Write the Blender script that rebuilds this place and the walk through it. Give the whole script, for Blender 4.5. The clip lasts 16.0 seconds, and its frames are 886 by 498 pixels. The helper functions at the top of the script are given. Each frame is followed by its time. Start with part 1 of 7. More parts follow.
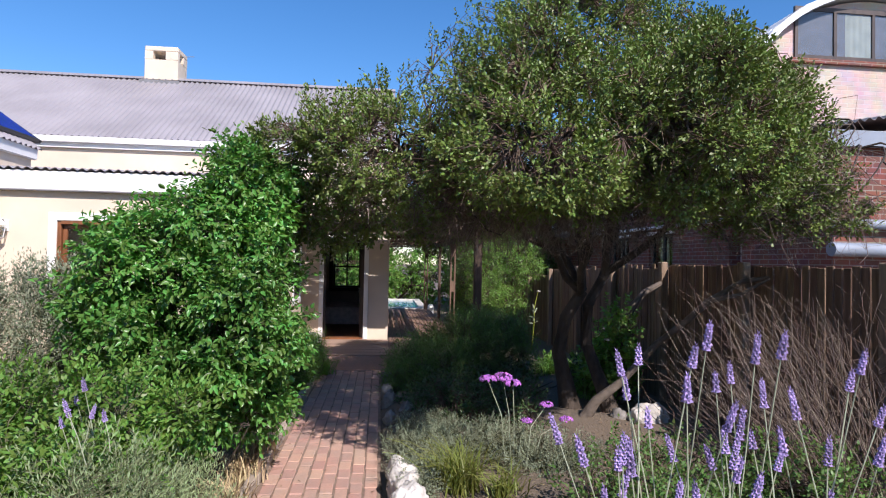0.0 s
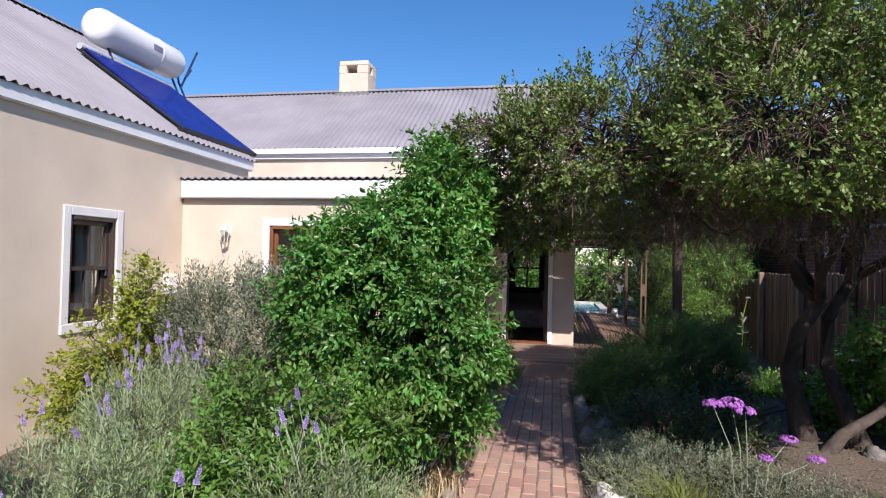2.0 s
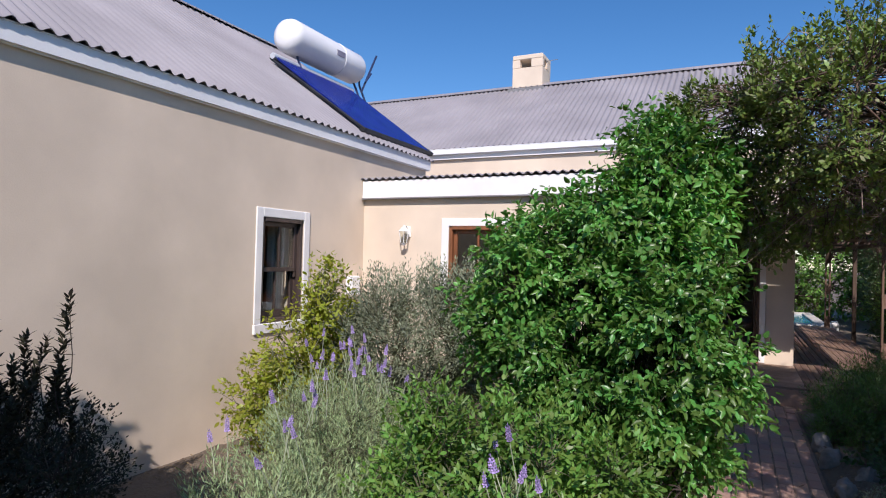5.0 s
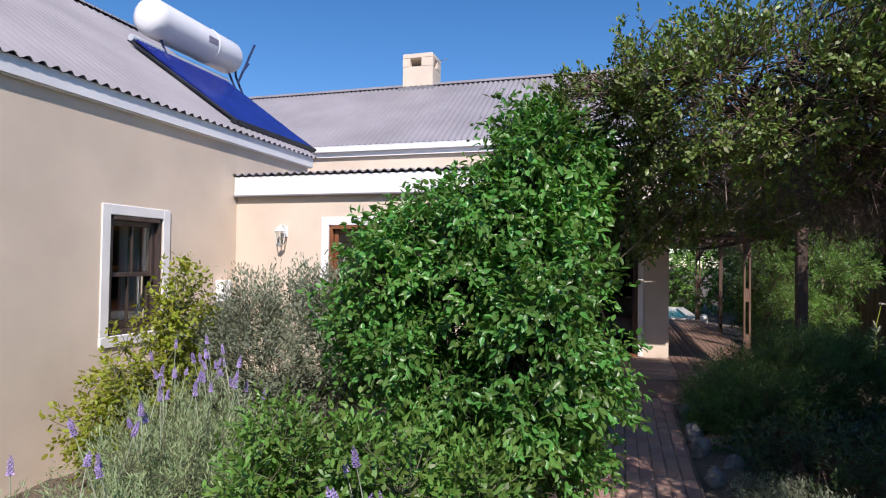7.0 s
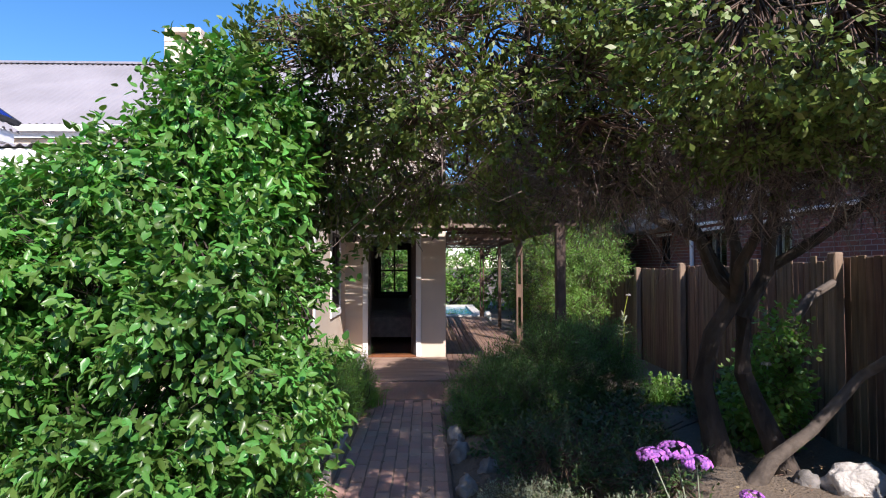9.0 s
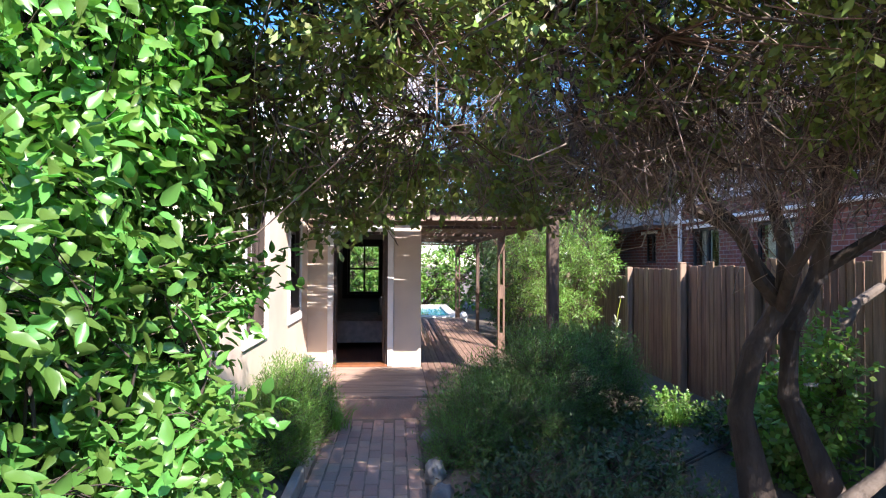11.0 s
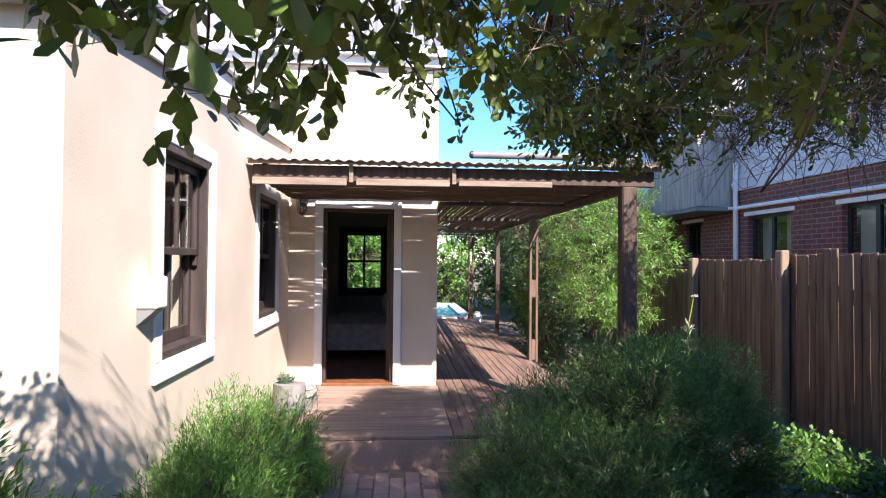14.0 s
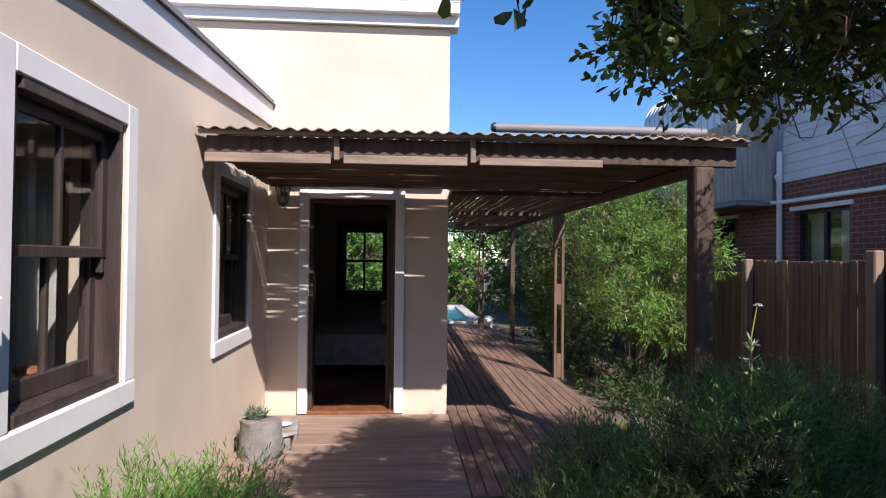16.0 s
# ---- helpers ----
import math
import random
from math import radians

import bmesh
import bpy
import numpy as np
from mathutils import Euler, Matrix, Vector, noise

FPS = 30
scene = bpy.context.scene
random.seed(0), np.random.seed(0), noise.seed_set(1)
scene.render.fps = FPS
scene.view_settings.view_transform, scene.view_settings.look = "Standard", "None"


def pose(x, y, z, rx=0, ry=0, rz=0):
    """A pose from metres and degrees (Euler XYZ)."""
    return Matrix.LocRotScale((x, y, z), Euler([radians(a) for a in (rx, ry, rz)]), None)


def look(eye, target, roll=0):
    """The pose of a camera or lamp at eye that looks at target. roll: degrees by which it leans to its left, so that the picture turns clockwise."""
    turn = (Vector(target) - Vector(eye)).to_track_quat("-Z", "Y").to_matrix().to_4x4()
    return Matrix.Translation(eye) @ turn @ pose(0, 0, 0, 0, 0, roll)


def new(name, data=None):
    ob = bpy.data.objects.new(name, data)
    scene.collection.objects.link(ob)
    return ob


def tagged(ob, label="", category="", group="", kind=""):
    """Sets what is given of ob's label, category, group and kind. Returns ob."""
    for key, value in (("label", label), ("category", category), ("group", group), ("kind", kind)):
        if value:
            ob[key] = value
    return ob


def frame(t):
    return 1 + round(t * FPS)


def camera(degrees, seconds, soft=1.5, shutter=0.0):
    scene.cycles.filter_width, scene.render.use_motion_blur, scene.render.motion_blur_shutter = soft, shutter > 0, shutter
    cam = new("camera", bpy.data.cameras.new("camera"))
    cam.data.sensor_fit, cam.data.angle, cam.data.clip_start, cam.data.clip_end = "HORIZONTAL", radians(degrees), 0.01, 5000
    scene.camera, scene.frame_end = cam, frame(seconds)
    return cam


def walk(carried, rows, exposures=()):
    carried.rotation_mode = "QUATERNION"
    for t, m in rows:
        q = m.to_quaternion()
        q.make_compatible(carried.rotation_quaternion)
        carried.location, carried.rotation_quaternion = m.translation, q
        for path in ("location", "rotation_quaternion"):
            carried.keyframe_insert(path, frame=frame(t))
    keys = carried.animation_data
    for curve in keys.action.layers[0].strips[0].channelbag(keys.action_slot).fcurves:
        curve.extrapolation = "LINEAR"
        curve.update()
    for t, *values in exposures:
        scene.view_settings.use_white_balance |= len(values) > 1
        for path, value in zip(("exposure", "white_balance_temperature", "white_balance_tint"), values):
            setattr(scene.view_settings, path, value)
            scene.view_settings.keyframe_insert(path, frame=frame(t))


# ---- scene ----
cam = camera(73.49, 16.0, soft=1.1)
PATH = [
    (0, (-0.050, -0.006, 1.617), (0.157, 1.983, 1.662), 1.22),
    (0.5, (-0.124, 0.134, 1.631), (0.045, 2.126, 1.674), 1.21),
    (1, (-0.184, 0.229, 1.651), (-0.153, 2.228, 1.690), 1.19),
    (1.5, (-0.219, 0.339, 1.641), (-0.389, 2.331, 1.679), 1.25),
    (2, (-0.281, 0.387, 1.644), (-0.650, 2.352, 1.677), 1.31),
    (2.5, (-0.343, 0.431, 1.643), (-0.888, 2.355, 1.673), 1.45),
    (3, (-0.414, 0.497, 1.635), (-1.122, 2.367, 1.662), 1.59),
    (3.5, (-0.512, 0.567, 1.632), (-1.338, 2.388, 1.658), 1.64),
    (4, (-0.617, 0.676, 1.640), (-1.511, 2.465, 1.666), 1.61),
    (6.5, (-0.781, 1.314, 1.628), (-1.590, 3.143, 1.666), 0.93),
    (7, (-0.685, 1.351, 1.616), (-1.259, 3.266, 1.659), 0.80),
    (7.5, (-0.556, 1.465, 1.596), (-0.931, 3.429, 1.646), 0.51),
    (8, (-0.402, 1.624, 1.590), (-0.621, 3.612, 1.643), 0.27),
    (8.5, (-0.307, 1.840, 1.569), (-0.391, 3.837, 1.626), 0.08),
    (9, (-0.232, 2.158, 1.558), (-0.172, 4.156, 1.614), -0.05),
    (11.5, (-0.279, 3.623, 1.567), (-0.122, 5.616, 1.615), 0.27),
    (12, (-0.312, 4.044, 1.559), (-0.156, 6.037, 1.606), 0.38),
    (12.5, (-0.333, 4.353, 1.529), (-0.174, 6.346, 1.573), 0.32),
    (13, (-0.319, 4.742, 1.494), (-0.168, 6.736, 1.540), 0.31),
    (13.5, (-0.360, 5.071, 1.457), (-0.210, 7.065, 1.500), 0.37),
    (14, (-0.345, 5.401, 1.448), (-0.193, 7.395, 1.488), 0.50),
    (14.5, (-0.334, 5.713, 1.457), (-0.188, 7.707, 1.493), 0.56),
    (15, (-0.315, 6.058, 1.454), (-0.174, 8.053, 1.491), 0.72),
    (15.5, (-0.300, 6.329, 1.456), (-0.161, 8.324, 1.493), 0.66),
    (16, (-0.317, 6.642, 1.480), (-0.182, 8.637, 1.514), 0.59),
]
walk(cam, [(t, look(eye, target, roll)) for t, eye, target, roll in PATH],
     exposures=[(0.0, 0.42, 6500, 19), (2.0, 0.27, 6500, 19), (4.0, 0.03, 6500, 19), (7.0, 0.1, 6500, 19), (8.0, 0.27, 6500, 19), (9.0, 0.65, 6500, 19), (11.3, 1.8, 6500, 19), (12.5, 2.0, 6500, 19), (13.5, 1.62, 6500, 19), (14.0, 1.4, 6500, 19), (14.5, 1.3, 6500, 19), (15.2, 0.88, 6500, 19), (16.0, 0.5, 6500, 19)])

# ---- light ----
SUN_AZ, SUN_EL = 25.0, 41.0          # degrees from -y towards +x, and above the horizon
world = bpy.data.worlds.new("sky")
scene.world = world
world.use_nodes = True
wn = world.node_tree
sky = wn.nodes.new("ShaderNodeTexSky")
sky.sky_type, sky.sun_disc = "NISHITA", False
sky.sun_elevation, sky.sun_rotation = radians(SUN_EL), radians(180 - SUN_AZ)
sky.air_density, sky.dust_density, sky.ozone_density = 1.0, 0.2, 4.5
deep = wn.nodes.new("ShaderNodeHueSaturation")
deep.inputs["Saturation"].default_value = 1.24
wn.links.new(sky.outputs["Color"], deep.inputs["Color"])
wn.links.new(deep.outputs["Color"], wn.nodes["Background"].inputs["Color"])
wn.nodes["Background"].inputs["Strength"].default_value = 0.132
sun_data = bpy.data.lights.new("sun", "SUN")
sun_data.energy, sun_data.angle, sun_data.color = 5.0, radians(0.53), (1.0, 0.95, 0.88)
sun = new("sun", sun_data)
sa, se = radians(SUN_AZ), radians(SUN_EL)
sun.matrix_world = look((math.sin(sa) * math.cos(se) * 40, -math.cos(sa) * math.cos(se) * 40, math.sin(se) * 40), (0, 0, 0))


# ---- materials ----
def material(name, color, rough=0.8, metal=0.0, noise_scale=6.0, vary=0.12, fine=60.0, bump=0.15, spec=0.5, per_piece=0.0, per_island=0.0, stretch=(1, 1, 1), second=None, second_amount=0.5, translucent=0.0, bump_dist=0.01):
    """A surface with variation at two scales, relief, and variation from piece to piece."""
    m = bpy.data.materials.new(name)
    m.use_nodes = True
    t = m.node_tree
    N, L = t.nodes, t.links
    bsdf = N["Principled BSDF"]
    geo = N.new("ShaderNodeNewGeometry")
    mapn = N.new("ShaderNodeMapping")
    mapn.inputs["Scale"].default_value = stretch
    L.new(geo.outputs["Position"], mapn.inputs["Vector"])
    big = N.new("ShaderNodeTexNoise")
    big.inputs["Scale"].default_value, big.inputs["Detail"].default_value = noise_scale, 5
    small = N.new("ShaderNodeTexNoise")
    small.inputs["Scale"].default_value, small.inputs["Detail"].default_value = fine, 4
    L.new(mapn.outputs[0], big.inputs["Vector"])
    L.new(mapn.outputs[0], small.inputs["Vector"])
    ramp = N.new("ShaderNodeValToRGB")
    lo = tuple(max(0, c * (1 - vary * 1.6)) for c in color)
    hi = tuple(min(1, c * (1 + vary * 1.2)) for c in color)
    if second:
        lo = tuple(a * (1 - second_amount) + b * second_amount for a, b in zip(color, second))
    ramp.color_ramp.elements[0].position, ramp.color_ramp.elements[0].color = 0.32, (*lo, 1)
    ramp.color_ramp.elements[1].position, ramp.color_ramp.elements[1].color = 0.68, (*hi, 1)
    L.new(big.outputs["Fac"], ramp.inputs["Fac"])
    hsv = N.new("ShaderNodeHueSaturation")
    L.new(ramp.outputs["Color"], hsv.inputs["Color"])
    val = N.new("ShaderNodeMath")
    val.operation = "MULTIPLY_ADD"
    L.new(small.outputs["Fac"], val.inputs[0])
    val.inputs[1].default_value, val.inputs[2].default_value = vary * 1.5, 1 - vary * 0.75
    last = val
    if per_piece or per_island:
        src = N.new("ShaderNodeObjectInfo").outputs["Random"] if per_piece else geo.outputs["Random Per Island"]
        amount = per_piece or per_island
        extra = N.new("ShaderNodeMath")
        extra.operation = "MULTIPLY_ADD"
        L.new(src, extra.inputs[0])
        extra.inputs[1].default_value = 2 * amount
        shift = N.new("ShaderNodeMath")
        shift.operation = "SUBTRACT"
        L.new(val.outputs[0], shift.inputs[0])
        shift.inputs[1].default_value = amount
        L.new(shift.outputs[0], extra.inputs[2])
        last = extra
        hue = N.new("ShaderNodeMath")
        hue.operation = "MULTIPLY_ADD"
        L.new(src, hue.inputs[0])
        hue.inputs[1].default_value, hue.inputs[2].default_value = 0.05 * amount / 0.3, 0.5 - 0.025 * amount / 0.3
        L.new(hue.outputs[0], hsv.inputs["Hue"])
    L.new(last.outputs[0], hsv.inputs["Value"])
    L.new(hsv.outputs["Color"], bsdf.inputs["Base Color"])
    bsdf.inputs["Roughness"].default_value, bsdf.inputs["Metallic"].default_value = rough, metal
    bsdf.inputs["Specular IOR Level"].default_value = spec
    if bump:
        b = N.new("ShaderNodeBump")
        b.inputs["Strength"].default_value, b.inputs["Distance"].default_value = bump, bump_dist
        L.new(small.outputs["Fac"], b.inputs["Height"])
        L.new(b.outputs["Normal"], bsdf.inputs["Normal"])
    if translucent:
        tr = N.new("ShaderNodeBsdfTranslucent")
        lift = N.new("ShaderNodeHueSaturation")
        lift.inputs["Saturation"].default_value, lift.inputs["Value"].default_value = 1.15, 1.6
        L.new(hsv.outputs["Color"], lift.inputs["Color"])
        L.new(lift.outputs["Color"], tr.inputs["Color"])
        mix = N.new("ShaderNodeMixShader")
        mix.inputs["Fac"].default_value = translucent
        L.new(bsdf.outputs[0], mix.inputs[1])
        L.new(tr.outputs[0], mix.inputs[2])
        L.new(mix.outputs[0], N["Material Output"].inputs["Surface"])
    return m


def glass_material(name, rough=0.0):
    m = bpy.data.materials.new(name)
    m.use_nodes = True
    N, L = m.node_tree.nodes, m.node_tree.links
    N.remove(N["Principled BSDF"])
    clear, gloss, mix, fres = N.new("ShaderNodeBsdfTransparent"), N.new("ShaderNodeBsdfGlossy"), N.new("ShaderNodeMixShader"), N.new("ShaderNodeLayerWeight")
    clear.inputs["Color"].default_value = (0.86, 0.89, 0.88, 1)
    gloss.inputs["Roughness"].default_value = rough
    steep, share = N.new("ShaderNodeMath"), N.new("ShaderNodeMath")
    steep.operation, share.operation = "POWER", "MULTIPLY_ADD"
    steep.inputs[1].default_value, share.inputs[1].default_value, share.inputs[2].default_value = 4.0, 0.75, 0.045
    L.new(fres.outputs["Facing"], steep.inputs[0])
    L.new(steep.outputs[0], share.inputs[0])
    L.new(share.outputs[0], mix.inputs["Fac"])
    L.new(clear.outputs[0], mix.inputs[1])
    L.new(gloss.outputs[0], mix.inputs[2])
    L.new(mix.outputs[0], N["Material Output"].inputs["Surface"])
    return m


M_PLASTER = material("cream_plaster", (0.68, 0.572, 0.455), 0.92, noise_scale=1.3, vary=0.06, fine=90, bump=0.25, spec=0.2, bump_dist=0.004)
M_PLASTER_IN = material("interior_plaster", (0.60, 0.56, 0.50), 0.9, noise_scale=1.5, vary=0.05, bump=0.1)
M_TRIM = material("white_trim_paint", (0.80, 0.79, 0.77), 0.6, noise_scale=3, vary=0.04, fine=70, bump=0.12, bump_dist=0.003)
M_GUTTER = material("white_gutter_metal", (0.78, 0.79, 0.80), 0.4, noise_scale=2, vary=0.04, bump=0.05)
M_ROOF = material("grey_painted_roof_iron", (0.29, 0.272, 0.285), 0.48, 0.0, noise_scale=0.9, vary=0.09, fine=40, bump=0.06)
M_FLASH = material("lead_grey_flashing", (0.20, 0.20, 0.205), 0.6, noise_scale=3, vary=0.1)
M_DARKWOOD = material("dark_stained_wood", (0.060, 0.042, 0.036), 0.5, noise_scale=4, vary=0.25, fine=45, bump=0.25, stretch=(3, 3, 0.4))
M_REDWOOD = material("red_brown_wood", (0.22, 0.085, 0.035), 0.45, noise_scale=5, vary=0.2, stretch=(3, 3, 0.5))
M_GLASS = glass_material("window_glass")
M_DECK = material("weathered_deck_board", (0.21, 0.128, 0.095), 0.75, noise_scale=5, vary=0.22, fine=50, bump=0.35, stretch=(4, 0.35, 4), per_piece=0.16)
M_LANDING = material("pale_tan_landing_board", (0.33, 0.225, 0.17), 0.8, noise_scale=4, vary=0.18, fine=50, bump=0.25, stretch=(0.35, 4, 4), per_piece=0.07)
M_BRICK = material("clay_paver", (0.385, 0.225, 0.172), 0.9, noise_scale=5, vary=0.22, fine=60, bump=0.6, per_piece=0.12, second=(0.40, 0.31, 0.25), second_amount=0.6)
M_FENCE = material("weathered_fence_wood", (0.20, 0.128, 0.082), 0.85, noise_scale=5, vary=0.22, fine=45, bump=0.4, stretch=(5, 5, 0.35), per_piece=0.2)
M_FENCEPOST = material("pale_weathered_fence_post", (0.27, 0.19, 0.13), 0.85, noise_scale=5, vary=0.2, fine=45, bump=0.4, stretch=(4, 4, 0.4))
M_POST = material("grey_brown_post_wood", (0.085, 0.055, 0.040), 0.8, noise_scale=6, vary=0.25, fine=40, bump=0.4, stretch=(4, 4, 0.4))
M_LATH = material("brown_lath_pole", (0.105, 0.064, 0.042), 0.8, noise_scale=7, vary=0.25, fine=50, bump=0.3, stretch=(0.5, 4, 4), per_island=0.25, per_piece=0)
M_PALE = material("pale_weathered_batten", (0.27, 0.20, 0.15), 0.8, noise_scale=6, vary=0.2, bump=0.3, stretch=(0.4, 4, 4))
M_TWINPOST = material("red_brown_twin_post_wood", (0.17, 0.105, 0.072), 0.8, noise_scale=6, vary=0.2, bump=0.3, stretch=(4, 4, 0.4))
M_RUST = material("weathered_corrugated_sheet", (0.36, 0.30, 0.25), 0.75, noise_scale=6, vary=0.25, bump=0.2)
M_SOIL = material("dry_soil", (0.115, 0.088, 0.064), 0.95, noise_scale=2.2, vary=0.3, fine=35, bump=0.9, bump_dist=0.03, second=(0.19, 0.155, 0.115), second_amount=0.5)
M_EDGE = material("rendered_edging", (0.38, 0.32, 0.26), 0.9, noise_scale=4, vary=0.15, bump=0.4)
M_ROCK = material("white_quartz_rock", (0.56, 0.53, 0.49), 0.85, noise_scale=5, vary=0.25, fine=24, bump=0.8, bump_dist=0.03)
M_BARK = material("grey_brown_bark", (0.066, 0.050, 0.039), 0.9, noise_scale=8, vary=0.3, fine=30, bump=0.9, bump_dist=0.02, stretch=(1, 1, 0.4))
M_PALEBARK = material("pale_dead_wood", (0.125, 0.10, 0.08), 0.85, noise_scale=9, vary=0.25, fine=40, bump=0.6)
M_DEADTWIG = material("grey_brown_dead_twig", (0.20, 0.15, 0.125), 0.85, noise_scale=9, vary=0.25, fine=40, bump=0.2, per_island=0.4)
M_TWIG = material("brown_twig", (0.125, 0.082, 0.06), 0.85, noise_scale=12, vary=0.25, fine=40, bump=0.2, per_island=0.3)
M_LEAF_TREE = material("olive_green_leaf", (0.132, 0.187, 0.036), 0.48, noise_scale=1.3, vary=0.16, fine=30, bump=0.0, per_island=0.34, translucent=0.07)
M_LEAF_BUSH = material("bright_green_leaf", (0.108, 0.245, 0.050), 0.36, noise_scale=1.6, vary=0.22, fine=30, bump=0.0, per_island=0.36, translucent=0.28)
M_LEAF_MID = material("fresh_green_leaf", (0.15, 0.28, 0.055), 0.45, noise_scale=2, vary=0.22, fine=30, bump=0.0, per_island=0.3, translucent=0.3)
M_LEAF_FEATHER = material("feathery_green_leaf", (0.115, 0.205, 0.052), 0.5, noise_scale=2, vary=0.22, fine=30, bump=0.0, per_island=0.3, translucent=0.3)
M_LEAF_GREY = material("grey_green_leaf", (0.22, 0.255, 0.165), 0.7, noise_scale=2, vary=0.2, fine=30, bump=0.0, per_island=0.28, translucent=0.15)
M_LEAF_LAV = material("lavender_green_leaf", (0.27, 0.345, 0.17), 0.7, noise_scale=2, vary=0.22, fine=30, bump=0.0, per_island=0.3, translucent=0.2)
M_LEAF_YEL = material("yellow_green_leaf", (0.29, 0.325, 0.045), 0.45, noise_scale=2, vary=0.2, fine=30, bump=0.0, per_island=0.28, translucent=0.35)
M_LEAF_DARK = material("deep_green_leaf", (0.060, 0.105, 0.032), 0.45, noise_scale=2, vary=0.22, fine=30, bump=0.0, per_island=0.3, translucent=0.2)
M_LEAF_RUST = material("dusky_brown_green_leaf", (0.042, 0.038, 0.020), 0.85, noise_scale=2, vary=0.22, fine=30, bump=0.0, per_island=0.3, translucent=0.1)
M_BAMBOO = material("light_willow_leaf", (0.155, 0.27, 0.055), 0.4, noise_scale=2, vary=0.22, fine=30, bump=0.0, per_island=0.3, translucent=0.35)
M_GRASS = material("strap_leaf", (0.20, 0.23, 0.055), 0.5, noise_scale=2, vary=0.2, fine=30, bump=0.0, per_island=0.3, translucent=0.3)
M_STRAW = material("dry_straw_blade", (0.40, 0.31, 0.18), 0.8, noise_scale=3, vary=0.2, fine=30, bump=0.0, per_island=0.3)
M_STEM = material("green_stem", (0.34, 0.38, 0.26), 0.7, noise_scale=6, vary=0.2, bump=0.0)
M_PURPLE = material("lavender_flower", (0.33, 0.25, 0.50), 0.8, noise_scale=20, vary=0.3, fine=80, bump=0.3, per_island=0.2)
M_MAGENTA = material("purple_flower_head", (0.36, 0.12, 0.46), 0.7, noise_scale=20, vary=0.3, fine=80, bump=0.2, per_island=0.3)


def tube_material_brick(name, a, b, mortar, course=0.085, length=0.24):
    """Far brickwork: courses and joints in the material, with relief."""
    m = bpy.data.materials.new(name)
    m.use_nodes = True
    N, L = m.node_tree.nodes, m.node_tree.links
    bsdf = N["Principled BSDF"]
    geo, sep, com, add = N.new("ShaderNodeNewGeometry"), N.new("ShaderNodeSeparateXYZ"), N.new("ShaderNodeCombineXYZ"), N.new("ShaderNodeMath")
    L.new(geo.outputs["Position"], sep.inputs[0])
    L.new(sep.outputs["X"], add.inputs[0])
    L.new(sep.outputs["Y"], add.inputs[1])
    L.new(add.outputs[0], com.inputs["X"])
    L.new(sep.outputs["Z"], com.inputs["Y"])
    brick = N.new("ShaderNodeTexBrick")
    brick.inputs["Scale"].default_value = 1.0
    brick.inputs["Brick Width"].default_value, brick.inputs["Row Height"].default_value, brick.inputs["Mortar Size"].default_value = length, course, 0.008
    brick.inputs["Color1"].default_value, brick.inputs["Color2"].default_value, brick.inputs["Mortar"].default_value = (*a, 1), (*b, 1), (*mortar, 1)
    L.new(com.outputs[0], brick.inputs["Vector"])
    nz = N.new("ShaderNodeTexNoise")
    nz.inputs["Scale"].default_value, nz.inputs["Detail"].default_value = 3.0, 6
    L.new(geo.outputs["Position"], nz.inputs["Vector"])
    mix = N.new("ShaderNodeMix")
    mix.data_type, mix.blend_type = "RGBA", "MULTIPLY"
    mix.inputs["Factor"].default_value = 0.55
    L.new(brick.outputs["Color"], mix.inputs["A"])
    L.new(nz.outputs["Color"], mix.inputs["B"])
    L.new(mix.outputs["Result"], bsdf.inputs["Base Color"])
    bsdf.inputs["Roughness"].default_value = 0.9
    bump = N.new("ShaderNodeBump")
    bump.inputs["Strength"].default_value, bump.inputs["Distance"].default_value = 0.6, 0.01
    bump.invert = True
    L.new(brick.outputs["Fac"], bump.inputs["Height"])
    L.new(bump.outputs["Normal"], bsdf.inputs["Normal"])
    return m


M_REDBRICK = tube_material_brick("red_brickwork", (0.30, 0.10, 0.065), (0.20, 0.085, 0.07), (0.36, 0.29, 0.25))
M_PINKBRICK = tube_material_brick("pale_brickwork", (0.74, 0.58, 0.52), (0.66, 0.51, 0.46), (0.68, 0.60, 0.56))
M_SIDING = material("white_weatherboard", (0.62, 0.62, 0.63), 0.6, noise_scale=2, vary=0.06, bump=0.1)
M_GREYWOOD = material("silvery_grey_boards", (0.38, 0.35, 0.31), 0.85, noise_scale=4, vary=0.2, bump=0.3, stretch=(3, 3, 0.3))
# Bluish darkness of the outbuilding's shadowed pipes, put into their colour.
M_BLUEGREY = material("blue_grey_shade_tone", (0.25, 0.29, 0.35), 0.55, noise_scale=2, vary=0.08, bump=0.08)
M_SILVER = material("galvanised_sheet", (0.60, 0.62, 0.64), 0.45, 0.3, noise_scale=2, vary=0.06, bump=0.05)
M_TANK = material("white_enamel_tank", (0.82, 0.82, 0.82), 0.25, noise_scale=2, vary=0.03, bump=0.0)
M_TUBE = material("dark_blue_glass_tube", (0.010, 0.020, 0.17), 0.16, noise_scale=4, vary=0.15, bump=0.0, spec=0.7)
M_BLACK = material("black_metal", (0.02, 0.021, 0.024), 0.45, noise_scale=6, vary=0.2, bump=0.05)
M_BLUEMETAL = material("dark_blue_steel", (0.02, 0.035, 0.10), 0.45, noise_scale=6, vary=0.2, bump=0.05)
M_LABEL_ROOM = material("grey_label_and_room_tone", (0.22, 0.21, 0.27), 0.6, vary=0.1, bump=0)
M_FLOORWOOD = material("red_stained_floor", (0.20, 0.062, 0.028), 0.35, noise_scale=4, vary=0.2, stretch=(6, 0.5, 1))
